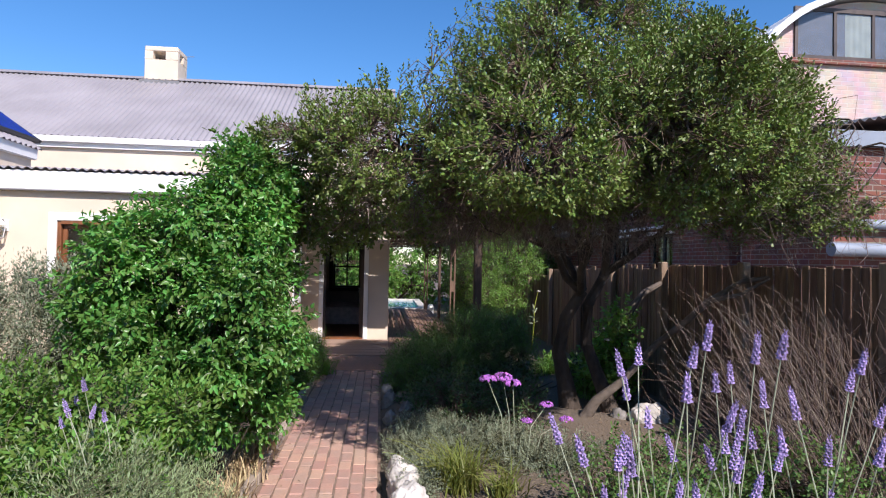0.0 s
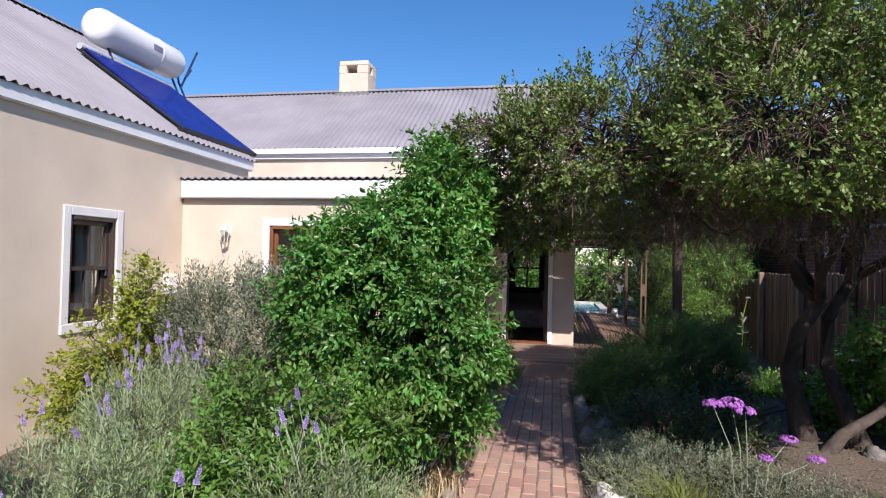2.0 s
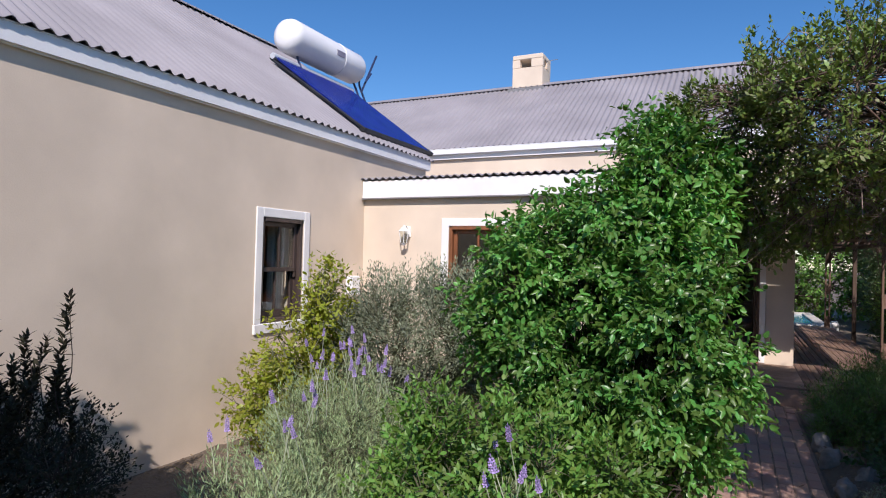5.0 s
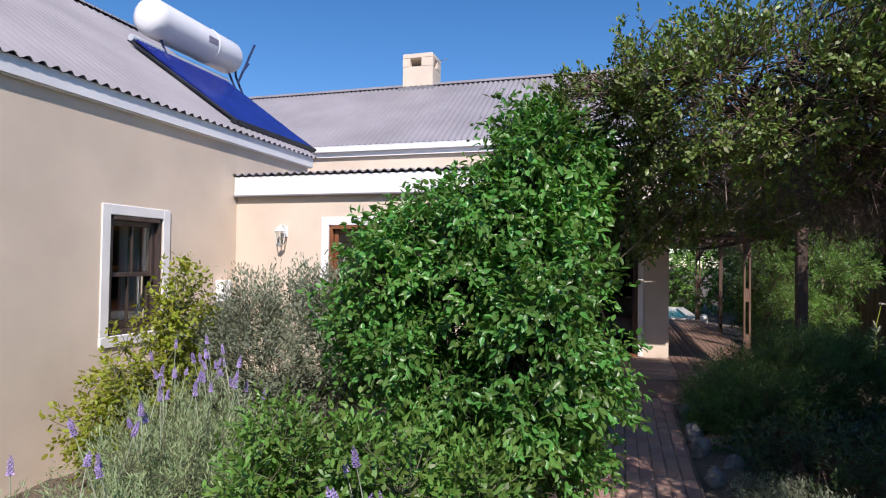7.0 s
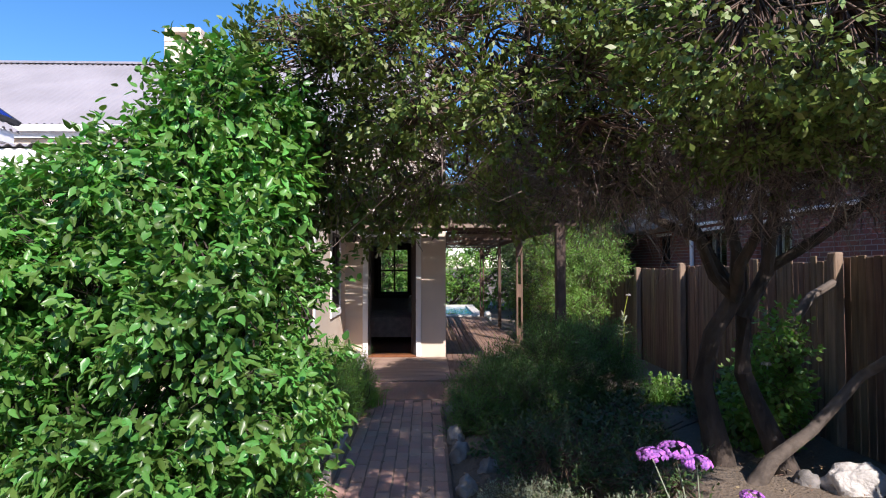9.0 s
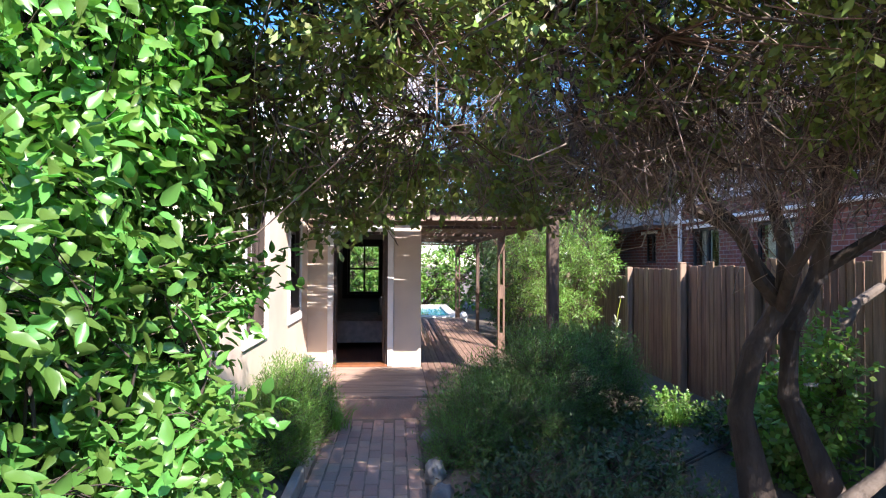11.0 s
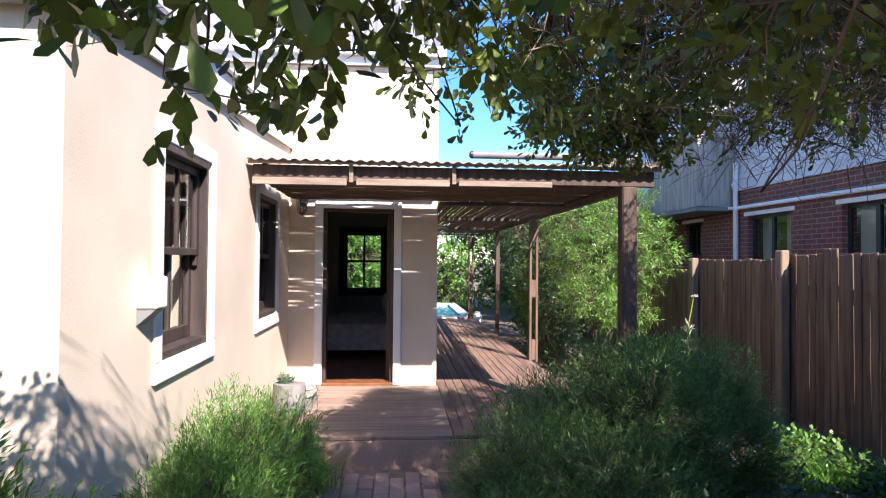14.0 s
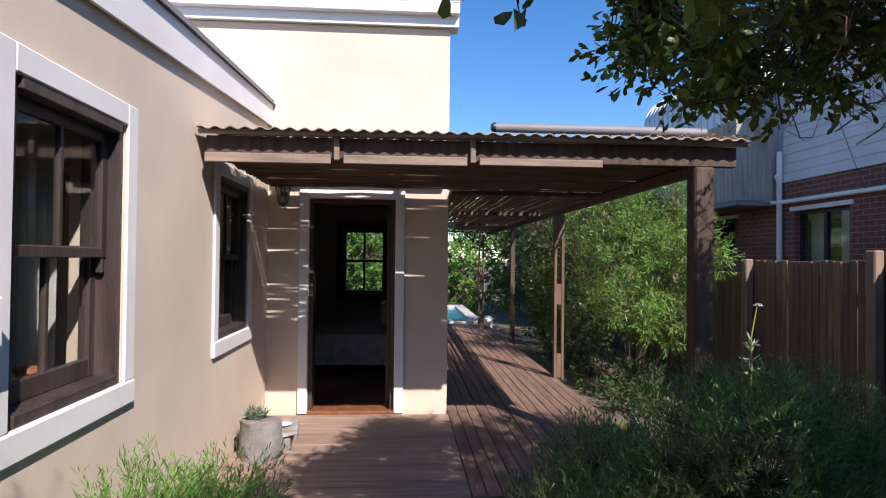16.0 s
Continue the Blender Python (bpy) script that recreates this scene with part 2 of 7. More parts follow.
M_CLOTH = material("mauve_grey_blanket", (0.62, 0.52, 0.49), 0.95, noise_scale=10, vary=0.12, fine=140, bump=0.5)
M_PILLOW = material("pale_cushion_cloth", (0.50, 0.46, 0.42), 0.95, noise_scale=8, vary=0.08, fine=120, bump=0.3)
M_CURTAIN = material("white_curtain", (0.68, 0.67, 0.64), 0.95, noise_scale=5, vary=0.08, bump=0.2, translucent=0.3)
M_WATER = material("turquoise_pool_water", (0.03, 0.27, 0.38), 0.06, noise_scale=5, vary=0.15, fine=9, bump=0.25, bump_dist=0.02)
M_PAVE = material("pale_pool_coping", (0.55, 0.52, 0.47), 0.85, noise_scale=4, vary=0.15, bump=0.3)
M_LAMPGLASS = glass_material("frosted_lamp_glass", 0.2)
M_TERRA = material("terracotta", (0.40, 0.15, 0.07), 0.85, noise_scale=10, vary=0.15)
M_GREENPOT = material("green_glazed_dish", (0.10, 0.30, 0.20), 0.3, noise_scale=8, vary=0.15)
M_GREYSTONE = material("grey_stone", (0.23, 0.215, 0.20), 0.9, noise_scale=6, vary=0.25, bump=0.6)
M_SAND = material("sandy_path_earth", (0.25, 0.175, 0.13), 0.95, noise_scale=6, vary=0.2, fine=50, bump=0.6)
M_GREENTWIG = material("grey_green_twig", (0.13, 0.135, 0.075), 0.8, noise_scale=8, vary=0.2, bump=0.0, per_island=0.25)
M_LITTER = material("dry_leaf_litter", (0.26, 0.18, 0.11), 0.9, noise_scale=3, vary=0.2, bump=0, per_island=0.35)


# ---- geometry helpers ----
class Shape:
    """Gathers vertices and faces of one mesh."""
    def __init__(self):
        self.v, self.f = [], []

    def add(self, verts, faces):
        k = len(self.v)
        self.v += [tuple(p) for p in verts]
        self.f += [tuple(i + k for i in q) for q in faces]
        return self

    def box(self, x0, x1, y0, y1, z0, z1, c=0.0, m=None):
        """A box, with its edges taken off by c."""
        if c <= 0:
            vs = [(x, y, z) for x in (x0, x1) for y in (y0, y1) for z in (z0, z1)]
            fs = [(0, 1, 3, 2), (4, 6, 7, 5), (0, 4, 5, 1), (2, 3, 7, 6), (0, 2, 6, 4), (1, 5, 7, 3)]
        else:
            lo, hi = (x0, y0, z0), (x1, y1, z1)
            vs, where = [], {}
            for sx in (0, 1):
                for sy in (0, 1):
                    for sz in (0, 1):
                        corner = [(hi if s else lo)[i] for i, s in enumerate((sx, sy, sz))]
                        for a in range(3):
                            p = [q + (c if s == 0 else -c) for q, s in zip(corner, (sx, sy, sz))]
                            p[a] = corner[a]
                            where[sx, sy, sz, a] = len(vs)
                            vs.append(tuple(p))
            fs = []
            for a in range(3):
                b, d = (a + 1) % 3, (a + 2) % 3
                for s in (0, 1):
                    ring = []
                    for tb, td in ((0, 0), (1, 0), (1, 1), (0, 1)):
                        k = [0, 0, 0]
                        k[a], k[b], k[d] = s, tb, td
                        ring.append(where[(*k, a)])
                    fs.append(tuple(ring if s else ring[::-1]))
                for tb in (0, 1):
                    for td in (0, 1):
                        k0, k1 = [0, 0, 0], [0, 0, 0]
                        k0[a], k1[a] = 0, 1
                        k0[b] = k1[b] = tb
                        k0[d] = k1[d] = td
                        q = (where[(*k0, b)], where[(*k1, b)], where[(*k1, d)], where[(*k0, d)])
                        fs.append(q if tb == td else q[::-1])
            for k in [(i, j, l) for i in (0, 1) for j in (0, 1) for l in (0, 1)]:
                t = (where[(*k, 0)], where[(*k, 1)], where[(*k, 2)])
                fs.append(t if sum(k) % 2 else t[::-1])
        if m is not None:
            vs = [m @ Vector(p) for p in vs]
        return self.add(vs, fs)

    def tube(self, pts, radii, sides=6, cap=True):
        """A round bar along points."""
        pts = [Vector(p) for p in pts]
        rings = []
        up = Vector((0.13, 0.31, 0.94))
        for i, p in enumerate(pts):
            d = (pts[min(i + 1, len(pts) - 1)] - pts[max(i - 1, 0)]).normalized()
            a = d.cross(up)
            if a.length < 1e-3:
                a = d.cross(Vector((1, 0, 0)))
            a.normalize()
            b = d.cross(a)
            r = radii[i] if isinstance(radii, (list, tuple)) else radii
            rings.append([p + (a * math.cos(2 * math.pi * k / sides) + b * math.sin(2 * math.pi * k / sides)) * r for k in range(sides)])
        vs = [q for ring in rings for q in ring]
        fs = []
        for i in range(len(pts) - 1):
            for k in range(sides):
                l = (k + 1) % sides
                fs.append((i * sides + k, (i + 1) * sides + k, (i + 1) * sides + l, i * sides + l))
        if cap:
            fs.append(tuple(range(sides)))
            fs.append(tuple(reversed(range((len(pts) - 1) * sides, len(pts) * sides))))
        return self.add(vs, fs)

    def lathe(self, profile, sides=16, m=None):
        """Turned round z: (radius, height) pairs."""
        m = m or Matrix()
        vs = [m @ Vector((r * math.cos(2 * math.pi * k / sides), r * math.sin(2 * math.pi * k / sides), z)) for r, z in profile for k in range(sides)]
        fs = [(i * sides + k, i * sides + (k + 1) % sides, (i + 1) * sides + (k + 1) % sides, (i + 1) * sides + k) for i in range(len(profile) - 1) for k in range(sides)]
        fs += [tuple(reversed(range(sides))), tuple(range((len(profile) - 1) * sides, len(profile) * sides))]
        return self.add(vs, fs)

    def mesh(self, name, mat, smooth=False):
        me = bpy.data.meshes.new(name)
        me.from_pydata(self.v, [], self.f)
        me.materials.append(mat)
        if smooth:
            me.polygons.foreach_set("use_smooth", [True] * len(me.polygons))
            me.set_sharp_from_angle(angle=radians(40))
        me.update()
        return me


def part(name, shape, mat, parent=None, label="", smooth=False, kind=""):
    ob = new(name, shape.mesh(name, mat, smooth) if isinstance(shape, Shape) else shape)
    if parent is not None:
        ob.parent = parent
    return tagged(ob, label=label, kind=kind)


def thing(name, label, category, group="", m=None, kind=""):
    ob = new(name)
    ob.empty_display_size = 0.1
    if m is not None:
        ob.matrix_basis = m
    return tagged(ob, label, category, group, kind)


def piece(name, mesh, parent, m):
    ob = new(name, mesh)
    ob.parent = parent
    ob.matrix_basis = m
    return ob


def np_mesh(name, verts, tris, mat):
    """A mesh from arrays of vertices and triangles."""
    me = bpy.data.meshes.new(name)
    n, k = len(verts), len(tris)
    me.vertices.add(n)
    me.vertices.foreach_set("co", np.ascontiguousarray(verts, np.float32).ravel())
    me.loops.add(k * 3)
    me.loops.foreach_set("vertex_index", np.ascontiguousarray(tris, np.int32).ravel())
    me.polygons.add(k)
    me.polygons.foreach_set("loop_start", np.arange(0, k * 3, 3, dtype=np.int32))
    me.materials.append(mat)
    me.update(calc_edges=True)
    me.validate()
    return me


def wall_shape(u0, u1, z0, z1, thick, holes=()):
    """A wall in local coordinates: u along x, outer face at y = 0, inner face at y = thick, with openings (u0, u1, z0, z1)."""
    us = sorted({u0, u1, *[h[0] for h in holes], *[h[1] for h in holes]})
    zs = sorted({z0, z1, *[h[2] for h in holes], *[h[3] for h in holes]})
    solid = lambda i, j: 0 <= i < len(us) - 1 and 0 <= j < len(zs) - 1 and not any(h[0] < (us[i] + us[i + 1]) / 2 < h[1] and h[2] < (zs[j] + zs[j + 1]) / 2 < h[3] for h in holes)
    s = Shape()
    idx = lambda i, j, b: (i * len(zs) + j) * 2 + b
    vs = [(u, y, z) for u in us for z in zs for y in (0, thick)]
    fs = []
    for i in range(len(us) - 1):
        for j in range(len(zs) - 1):
            if not solid(i, j):
                continue
            fs.append((idx(i, j, 0), idx(i + 1, j, 0), idx(i + 1, j + 1, 0), idx(i, j + 1, 0)))
            fs.append((idx(i, j, 1), idx(i, j + 1, 1), idx(i + 1, j + 1, 1), idx(i + 1, j, 1)))
            if not solid(i - 1, j):
                fs.append((idx(i, j, 0), idx(i, j + 1, 0), idx(i, j + 1, 1), idx(i, j, 1)))
            if not solid(i + 1, j):
                fs.append((idx(i + 1, j, 0), idx(i + 1, j, 1), idx(i + 1, j + 1, 1), idx(i + 1, j + 1, 0)))
            if not solid(i, j - 1):
                fs.append((idx(i, j, 0), idx(i, j, 1), idx(i + 1, j, 1), idx(i + 1, j, 0)))
            if not solid(i, j + 1):
                fs.append((idx(i, j + 1, 0), idx(i + 1, j + 1, 0), idx(i + 1, j + 1, 1), idx(i, j + 1, 1)))
    return s.add(vs, fs)


def structure(name, shape, mat, label, category, m=None, smooth=False):
    ob = new(name, shape.mesh(name, mat, smooth) if isinstance(shape, Shape) else shape)
    if m is not None:
        ob.matrix_basis = m
    return tagged(ob, label, category, kind="structure")


EAST = lambda x, y: pose(x, y, 0, 0, 0, 90)      # local x runs along world y, the outer face looks to +x
SOUTH = lambda x, y: pose(x, y, 0)               # the outer face looks to -y


def corrugated(p0, along, up, pitch=0.076, amp=0.0125, thick=0.006, seg=6):
    """A corrugated sheet: p0 the lower corner, along the eave, up the slope (vectors with their lengths)."""
    p0, along, up = Vector(p0), Vector(along), Vector(up)
    n = along.cross(up).normalized()
    if n.z < 0:
        n = -n
    count = max(2, int(along.length / pitch * seg))
    vs, fs = [], []
    for i in range(count + 1):
        a = along.length * i / count
        h = amp * math.sin(2 * math.pi * a / pitch)
        base = p0 + along * (i / count) + n * h
        vs += [base, base + up, base + up - n * thick, base - n * thick]
    for i in range(count):
        k = i * 4
        for a in range(4):
            b = (a + 1) % 4
            fs.append((k + a, k + 4 + a, k + 4 + b, k + b))
    fs += [(0, 1, 2, 3), tuple(reversed((count * 4, count * 4 + 1, count * 4 + 2, count * 4 + 3)))]
    return Shape().add(vs, fs)


# ---- ground ----
GROUND_Z, PATH_Z = -0.29, -0.25


def ground():
    rng = np.random.default_rng(3)
    coords = np.concatenate([[-300, -120, -60, -30, -18], np.arange(-12, 12.01, 0.25), [18, 30, 60, 120, 300]])
    ys = np.concatenate([[-300, -120, -60, -30, -15, -8], np.arange(-4, 26.01, 0.25), [32, 50, 90, 160, 400]])
    X, Y = np.meshgrid(coords, ys, indexing="ij")
    Z = np.full(X.shape, GROUND_Z)
    bed = ((X > -5.2) & (X < -1.12)) | ((X > 0.12) & (X < 4.0))
    bed &= (Y > 0.5) & (Y < 10.1)
    Z = np.where(bed, GROUND_Z + 0.09 + 0.05 * np.sin(X * 2.1 + Y) * np.cos(Y * 1.7 - X) + rng.normal(0, 0.018, X.shape), Z)
    a, b = X.shape
    vs = np.stack([X, Y, Z], -1).reshape(-1, 3)
    i, j = np.meshgrid(np.arange(a - 1), np.arange(b - 1), indexing="ij")
    q = (i * b + j).ravel()
    tris = np.concatenate([np.stack([q, q + b, q + b + 1], 1), np.stack([q, q + b + 1, q + 1], 1)])
    me = np_mesh("ground", vs, tris, M_SOIL)
    me.polygons.foreach_set("use_smooth", [True] * len(me.polygons))
    tagged(new("ground", me), "dry brown garden soil with raised planting beds", "ground", kind="structure")


ground()

# ---- link building: lean-to with sash windows ----
LX, LY, WX, DY = -1.6, 7.72, -5.3, 12.38          # its side wall, its front wall, the wing's wall, the door wall
W3, W4 = (8.66, 9.46, 0.90, 2.08), (10.85, 11.65, 0.90, 2.05)
W1, W2 = (5.80, 6.47, 0.87, 2.02), (-4.01, -3.25, 0.90, 2.03)
structure("wall_link_side", wall_shape(LY, DY, -0.4, 2.62, 0.24, [W3, W4]), M_PLASTER, "cream plastered side wall of the lean-to", "wall", EAST(LX, 0))
structure("wall_link_front", wall_shape(WX, LX - 0.24, -0.4, 2.44, 0.24, [W2]), M_PLASTER, "cream plastered front wall of the lean-to", "wall", SOUTH(0, LY))
structure("wall_wing", wall_shape(-3.2, 9.45, -0.4, 3.06, 0.26, [W1]), M_PLASTER, "beige plastered long wall of the wing", "wall", EAST(WX, 0))
up_side = Shape().add([(LX, LY, 2.44), (LX, DY, 2.62), (LX, DY, 2.84), (LX - 0.24, LY, 2.44), (LX - 0.24, DY, 2.62), (LX - 0.24, DY, 2.84), (LX, LY, 2.62), (LX - 0.24, LY, 2.62)],
                      [(6, 1, 2), (7, 5, 4), (6, 2, 5, 7)])
structure("wall_link_wedge", up_side, M_PLASTER, "cream plastered wedge under the sloping roof edge", "wall")

# ---- main house ----
DOOR = (-1.21, -0.39, 0.0, 2.05)
BACKWIN = (-1.50, -0.66, 0.78, 2.05)
structure("wall_main_front", wall_shape(-14.0, 0.12, -0.4, 3.72, 0.26, [DOOR]), M_PLASTER, "cream plastered front wall with the garden door", "wall", SOUTH(0, DY))
structure("wall_main_side", wall_shape(DY + 0.26, 18.5, -0.4, 3.72, 0.24), M_PLASTER, "cream plastered side wall along the deck", "wall", EAST(0.12, 0))
structure("wall_main_back", wall_shape(-14.0, 0.12, -0.4, 3.72, 0.26, [BACKWIN]), M_PLASTER, "cream plastered back wall with a window", "wall", SOUTH(0, 18.5))
structure("wall_main_far", Shape().box(-14.24, -14.0, DY, 18.76, -0.4, 3.72), M_PLASTER, "cream plastered far end wall", "wall")
# Out of sight: closes the room off so that it stays dark.
structure("wall_bedroom", Shape().box(-3.6, -3.5, DY + 0.26, 18.5, -0.1, 2.7), M_PLASTER_IN, "plain unseen partition added to keep the bedroom dark", "wall")
structure("ceiling_bedroom", Shape().box(-3.5, -0.12, DY + 0.26, 18.5, 2.7, 2.76), M_PLASTER_IN, "plain plaster bedroom ceiling", "ceiling")
structure("lining_bedroom", Shape().box(-0.16, -0.125, DY + 0.26, 18.5, -0.05, 2.7), M_PLASTER_IN, "dim plastered bedroom side wall", "wall")
structure("lining_back", wall_shape(-3.5, -0.16, -0.05, 2.7, 0.03, [BACKWIN]), M_PLASTER_IN, "dim plastered bedroom back wall", "wall", SOUTH(0, 18.46))
structure("floor_bedroom", Shape().box(-3.5, -0.12, DY + 0.02, 18.5, -0.12, -0.02), M_FLOORWOOD, "red-stained wooden bedroom floor", "floor")
structure("wall_wing_end", Shape().box(-11.5, WX - 0.26, 9.2, 9.45, -0.4, 3.1), M_PLASTER, "beige plastered end wall of the wing", "wall")
structure("wall_wing_rear", Shape().box(-11.7, -11.5, -3.2, 9.45, -0.4, 3.1), M_PLASTER, "beige plastered rear wall of the wing", "wall")
structure("wall_wing_near", Shape().box(-11.5, WX - 0.26, -3.2, -2.95, -0.4, 3.1), M_PLASTER, "beige plastered near end wall of the wing", "wall")
structure("floor_link", Shape().box(WX, LX - 0.24, LY + 0.24, DY, -0.15, -0.05), M_FLOORWOOD, "wooden floor inside the lean-to", "floor")
structure("floor_wing", Shape().box(-11.5, WX - 0.26, -2.95, 9.2, -0.15, -0.05), M_FLOORWOOD, "wooden floor inside the wing", "floor")
structure("ceiling_wing", Shape().box(-11.5, WX - 0.26, -2.95, 9.2, 2.7, 2.76), M_PLASTER_IN, "plain plaster ceiling inside the wing", "ceiling")
structure("gable_wing", Shape().add([(WX, 9.45, 3.06), (-11.5, 9.45, 3.06), (-8.4, 9.45, 5.25), (WX, 9.2, 3.06), (-11.5, 9.2, 3.06), (-8.4, 9.2, 5.25)], [(0, 1, 2), (3, 5, 4), (0, 2, 5, 3), (1, 4, 5, 2)]), M_PLASTER, "beige plastered gable of the wing", "wall")
structure("gable_wing_near", Shape().add([(WX, -3.2, 3.06), (-11.5, -3.2, 3.06), (-8.4, -3.2, 5.25), (WX, -2.95, 3.06), (-11.5, -2.95, 3.06), (-8.4, -2.95, 5.25)], [(0, 2, 1), (3, 4, 5), (0, 3, 5, 2), (1, 2, 5, 4)]), M_PLASTER, "beige plastered near gable of the wing", "wall")
structure("gable_main", Shape().add([(0.12, DY, 3.72), (0.12, 18.76, 3.72), (0.12, 15.5, 5.95), (-0.12, DY, 3.72), (-0.12, 18.76, 3.72), (-0.12, 15.5, 5.95)], [(0, 1, 2), (3, 5, 4), (0, 2, 5, 3), (1, 4, 5, 2)]), M_PLASTER, "cream plastered gable of the main house", "wall")

# ---- roofs ----
def roof(name, label, sheets, ridge):
    ob = thing(name, label, "roof", kind="structure")
    for s in sheets:
        part("roof_sheet", s, M_ROOF, ob)
    a, b = ridge
    cap = Shape()
    a, b = Vector(a), Vector(b)
    side = (b - a).normalized().cross(Vector((0, 0, 1)))
    cap.add([a + side * 0.16 + Vector((0, 0, -0.07)), b + side * 0.16 + Vector((0, 0, -0.07)), b + Vector((0, 0, 0.035)), a + Vector((0, 0, 0.035)), a - side * 0.16 + Vector((0, 0, -0.07)), b - side * 0.16 + Vector((0, 0, -0.07))],
            [(0, 1, 2, 3), (3, 2, 5, 4)])
    n = int((b - a).length / 0.152)
    for i in range(n):
        p = a.lerp(b, (i + 0.5) / n)
        for s in (1, -1):
            cap.box(-0.02, 0.02, -0.02, 0.02, -0.012, 0.012, 0.004, Matrix.Translation(p + side * 0.15 * s + Vector((0, 0, -0.062))))
    part("ridge_cap", cap, M_ROOF, ob, "riveted grey ridge capping")
    return ob


roof("roof_main", "long grey corrugated iron roof of the main house",
     [corrugated((-14.4, 12.25, 3.94), (14.62, 0, 0), (0, 3.25, 2.14), 0.125, 0.019), corrugated((-14.4, 18.95, 3.93), (14.62, 0, 0), (0, -3.45, 2.15), 0.125, 0.019)], ((-14.4, 15.5, 6.09), (0.22, 15.5, 6.09)))
roof("roof_wing", "grey corrugated iron roof of the wing",
     [corrugated((-5.20, -3.4, 3.19), (0, 12.95, 0), (-3.20, 0, 2.2), 0.125, 0.019), corrugated((-11.74, -3.4, 3.20), (0, 12.95, 0), (3.34, 0, 2.2), 0.125, 0.019)], ((-8.4, -3.4, 5.41), (-8.4, 9.55, 5.41)))
link_roof = thing("roof_link", "low corrugated lean-to roof with white fascia boards", "roof", kind="structure")
part("roof_sheet", corrugated((WX, LY - 0.10, 2.66), (3.76, 0, 0), (0, 4.76, 0.29), 0.105, 0.015), M_ROOF, link_roof)
part("roof_sheet", corrugated((-9.2, 9.5, 2.775), (3.9, 0, 0), (0, 2.88, 0.17)), M_ROOF, link_roof)
part("ceiling_board", Shape().box(WX, LX - 0.24, LY + 0.24, DY, 2.30, 2.34), M_PLASTER_IN, link_roof)
part("fascia", Shape().box(WX + 0.01, LX + 0.011, LY - 0.07, LY - 0.04, 2.40, 2.63, 0.004), M_TRIM, link_roof, "white painted front fascia board")
part("flashing", Shape().box(WX + 0.01, LX + 0.011, LY - 0.085, LY - 0.03, 2.385, 2.40), M_FLASH, link_roof)
sf = Shape()
sf.add([(x, y, z) for x in (LX + 0.013, LX + 0.032) for (y, z) in ((LY - 0.07, 2.40), (DY - 0.01, 2.73), (DY - 0.01, 2.93), (LY - 0.07, 2.64))],
       [(0, 3, 2, 1), (4, 5, 6, 7), (0, 1, 5, 4), (3, 7, 6, 2), (0, 4, 7, 3), (1, 2, 6, 5)])
part("fascia", sf, M_TRIM, link_roof, "white painted sloping fascia board")
so = Shape().add([(x, y, z) for x in (LX + 0.002, LX + 0.013) for (y, z) in ((LY - 0.035, 2.43), (DY - 0.01, 2.76), (DY - 0.01, 2.80), (LY - 0.035, 2.47))],
                 [(0, 3, 2, 1), (4, 5, 6, 7), (0, 1, 5, 4), (3, 7, 6, 2), (0, 4, 7, 3), (1, 2, 6, 5)])
part("soffit", so, M_TRIM, link_roof)
fl = Shape().add([(x, y, z) for x in (LX - 0.25, LX + 0.042) for (y, z) in ((LY - 0.09, 2.655), (DY - 0.01, 2.945), (DY - 0.01, 2.975), (LY - 0.09, 2.685))],
                 [(0, 3, 2, 1), (4, 5, 6, 7), (0, 1, 5, 4), (3, 7, 6, 2), (0, 4, 7, 3), (1, 2, 6, 5)])
part("barge_flashing", fl, M_FLASH, link_roof, "dark grey metal flashing")


def gutter(name, label, p0, p1, out, fascia=0.17, deep=0.108, drop=0.10):
    """A white gutter of square section with its fascia board behind it, from p0 to p1; out points away from the house."""
    ob = thing(name, label, "gutter", kind="structure")
    p0, p1, out = Vector(p0), Vector(p1), Vector(out)
    d = (p1 - p0)
    def bar(n, a0, a1, z0, z1, mat, lab=""):
        s = Shape()
        vs = [p0 + d * t + out * a + Vector((0, 0, z)) for t in (0, 1) for a in (a0, a1) for z in (z0, z1)]
        s.add(vs, [(0, 1, 3, 2), (4, 6, 7, 5), (0, 4, 5, 1), (2, 3, 7, 6), (0, 2, 6, 4), (1, 5, 7, 3)])
        part(n, s, mat, ob, lab)
    bar("fascia", 0.0, deep * 0.2, -fascia, 0.0, M_TRIM, "white fascia board")
    bar("gutter_back", deep * 0.23, deep * 0.28, -drop, 0.0, M_GUTTER)
    bar("gutter_floor", deep * 0.28, deep * 0.9, -drop, -drop + 0.008, M_GUTTER)
    bar("gutter_front", deep * 0.9, deep, -drop, 0.012, M_GUTTER)
    bar("gutter_lip", deep, deep + 0.005, 0.0, 0.012, M_GUTTER)
    bar("soffit", -0.2, 0.0, -fascia + 0.01, -fascia + 0.03, M_TRIM)
    return ob


gutter("gutter_main", "white metal gutter under the main roof", (-14.2, 12.33, 3.92), (0.2, 12.33, 3.92), (0, -1, 0), 0.2)
gutter("gutter_wing", "white metal gutter under the wing roof", (-5.28, -3.3, 3.17), (-5.28, 9.5, 3.17), (1, 0, 0), 0.15, 0.042, 0.135)


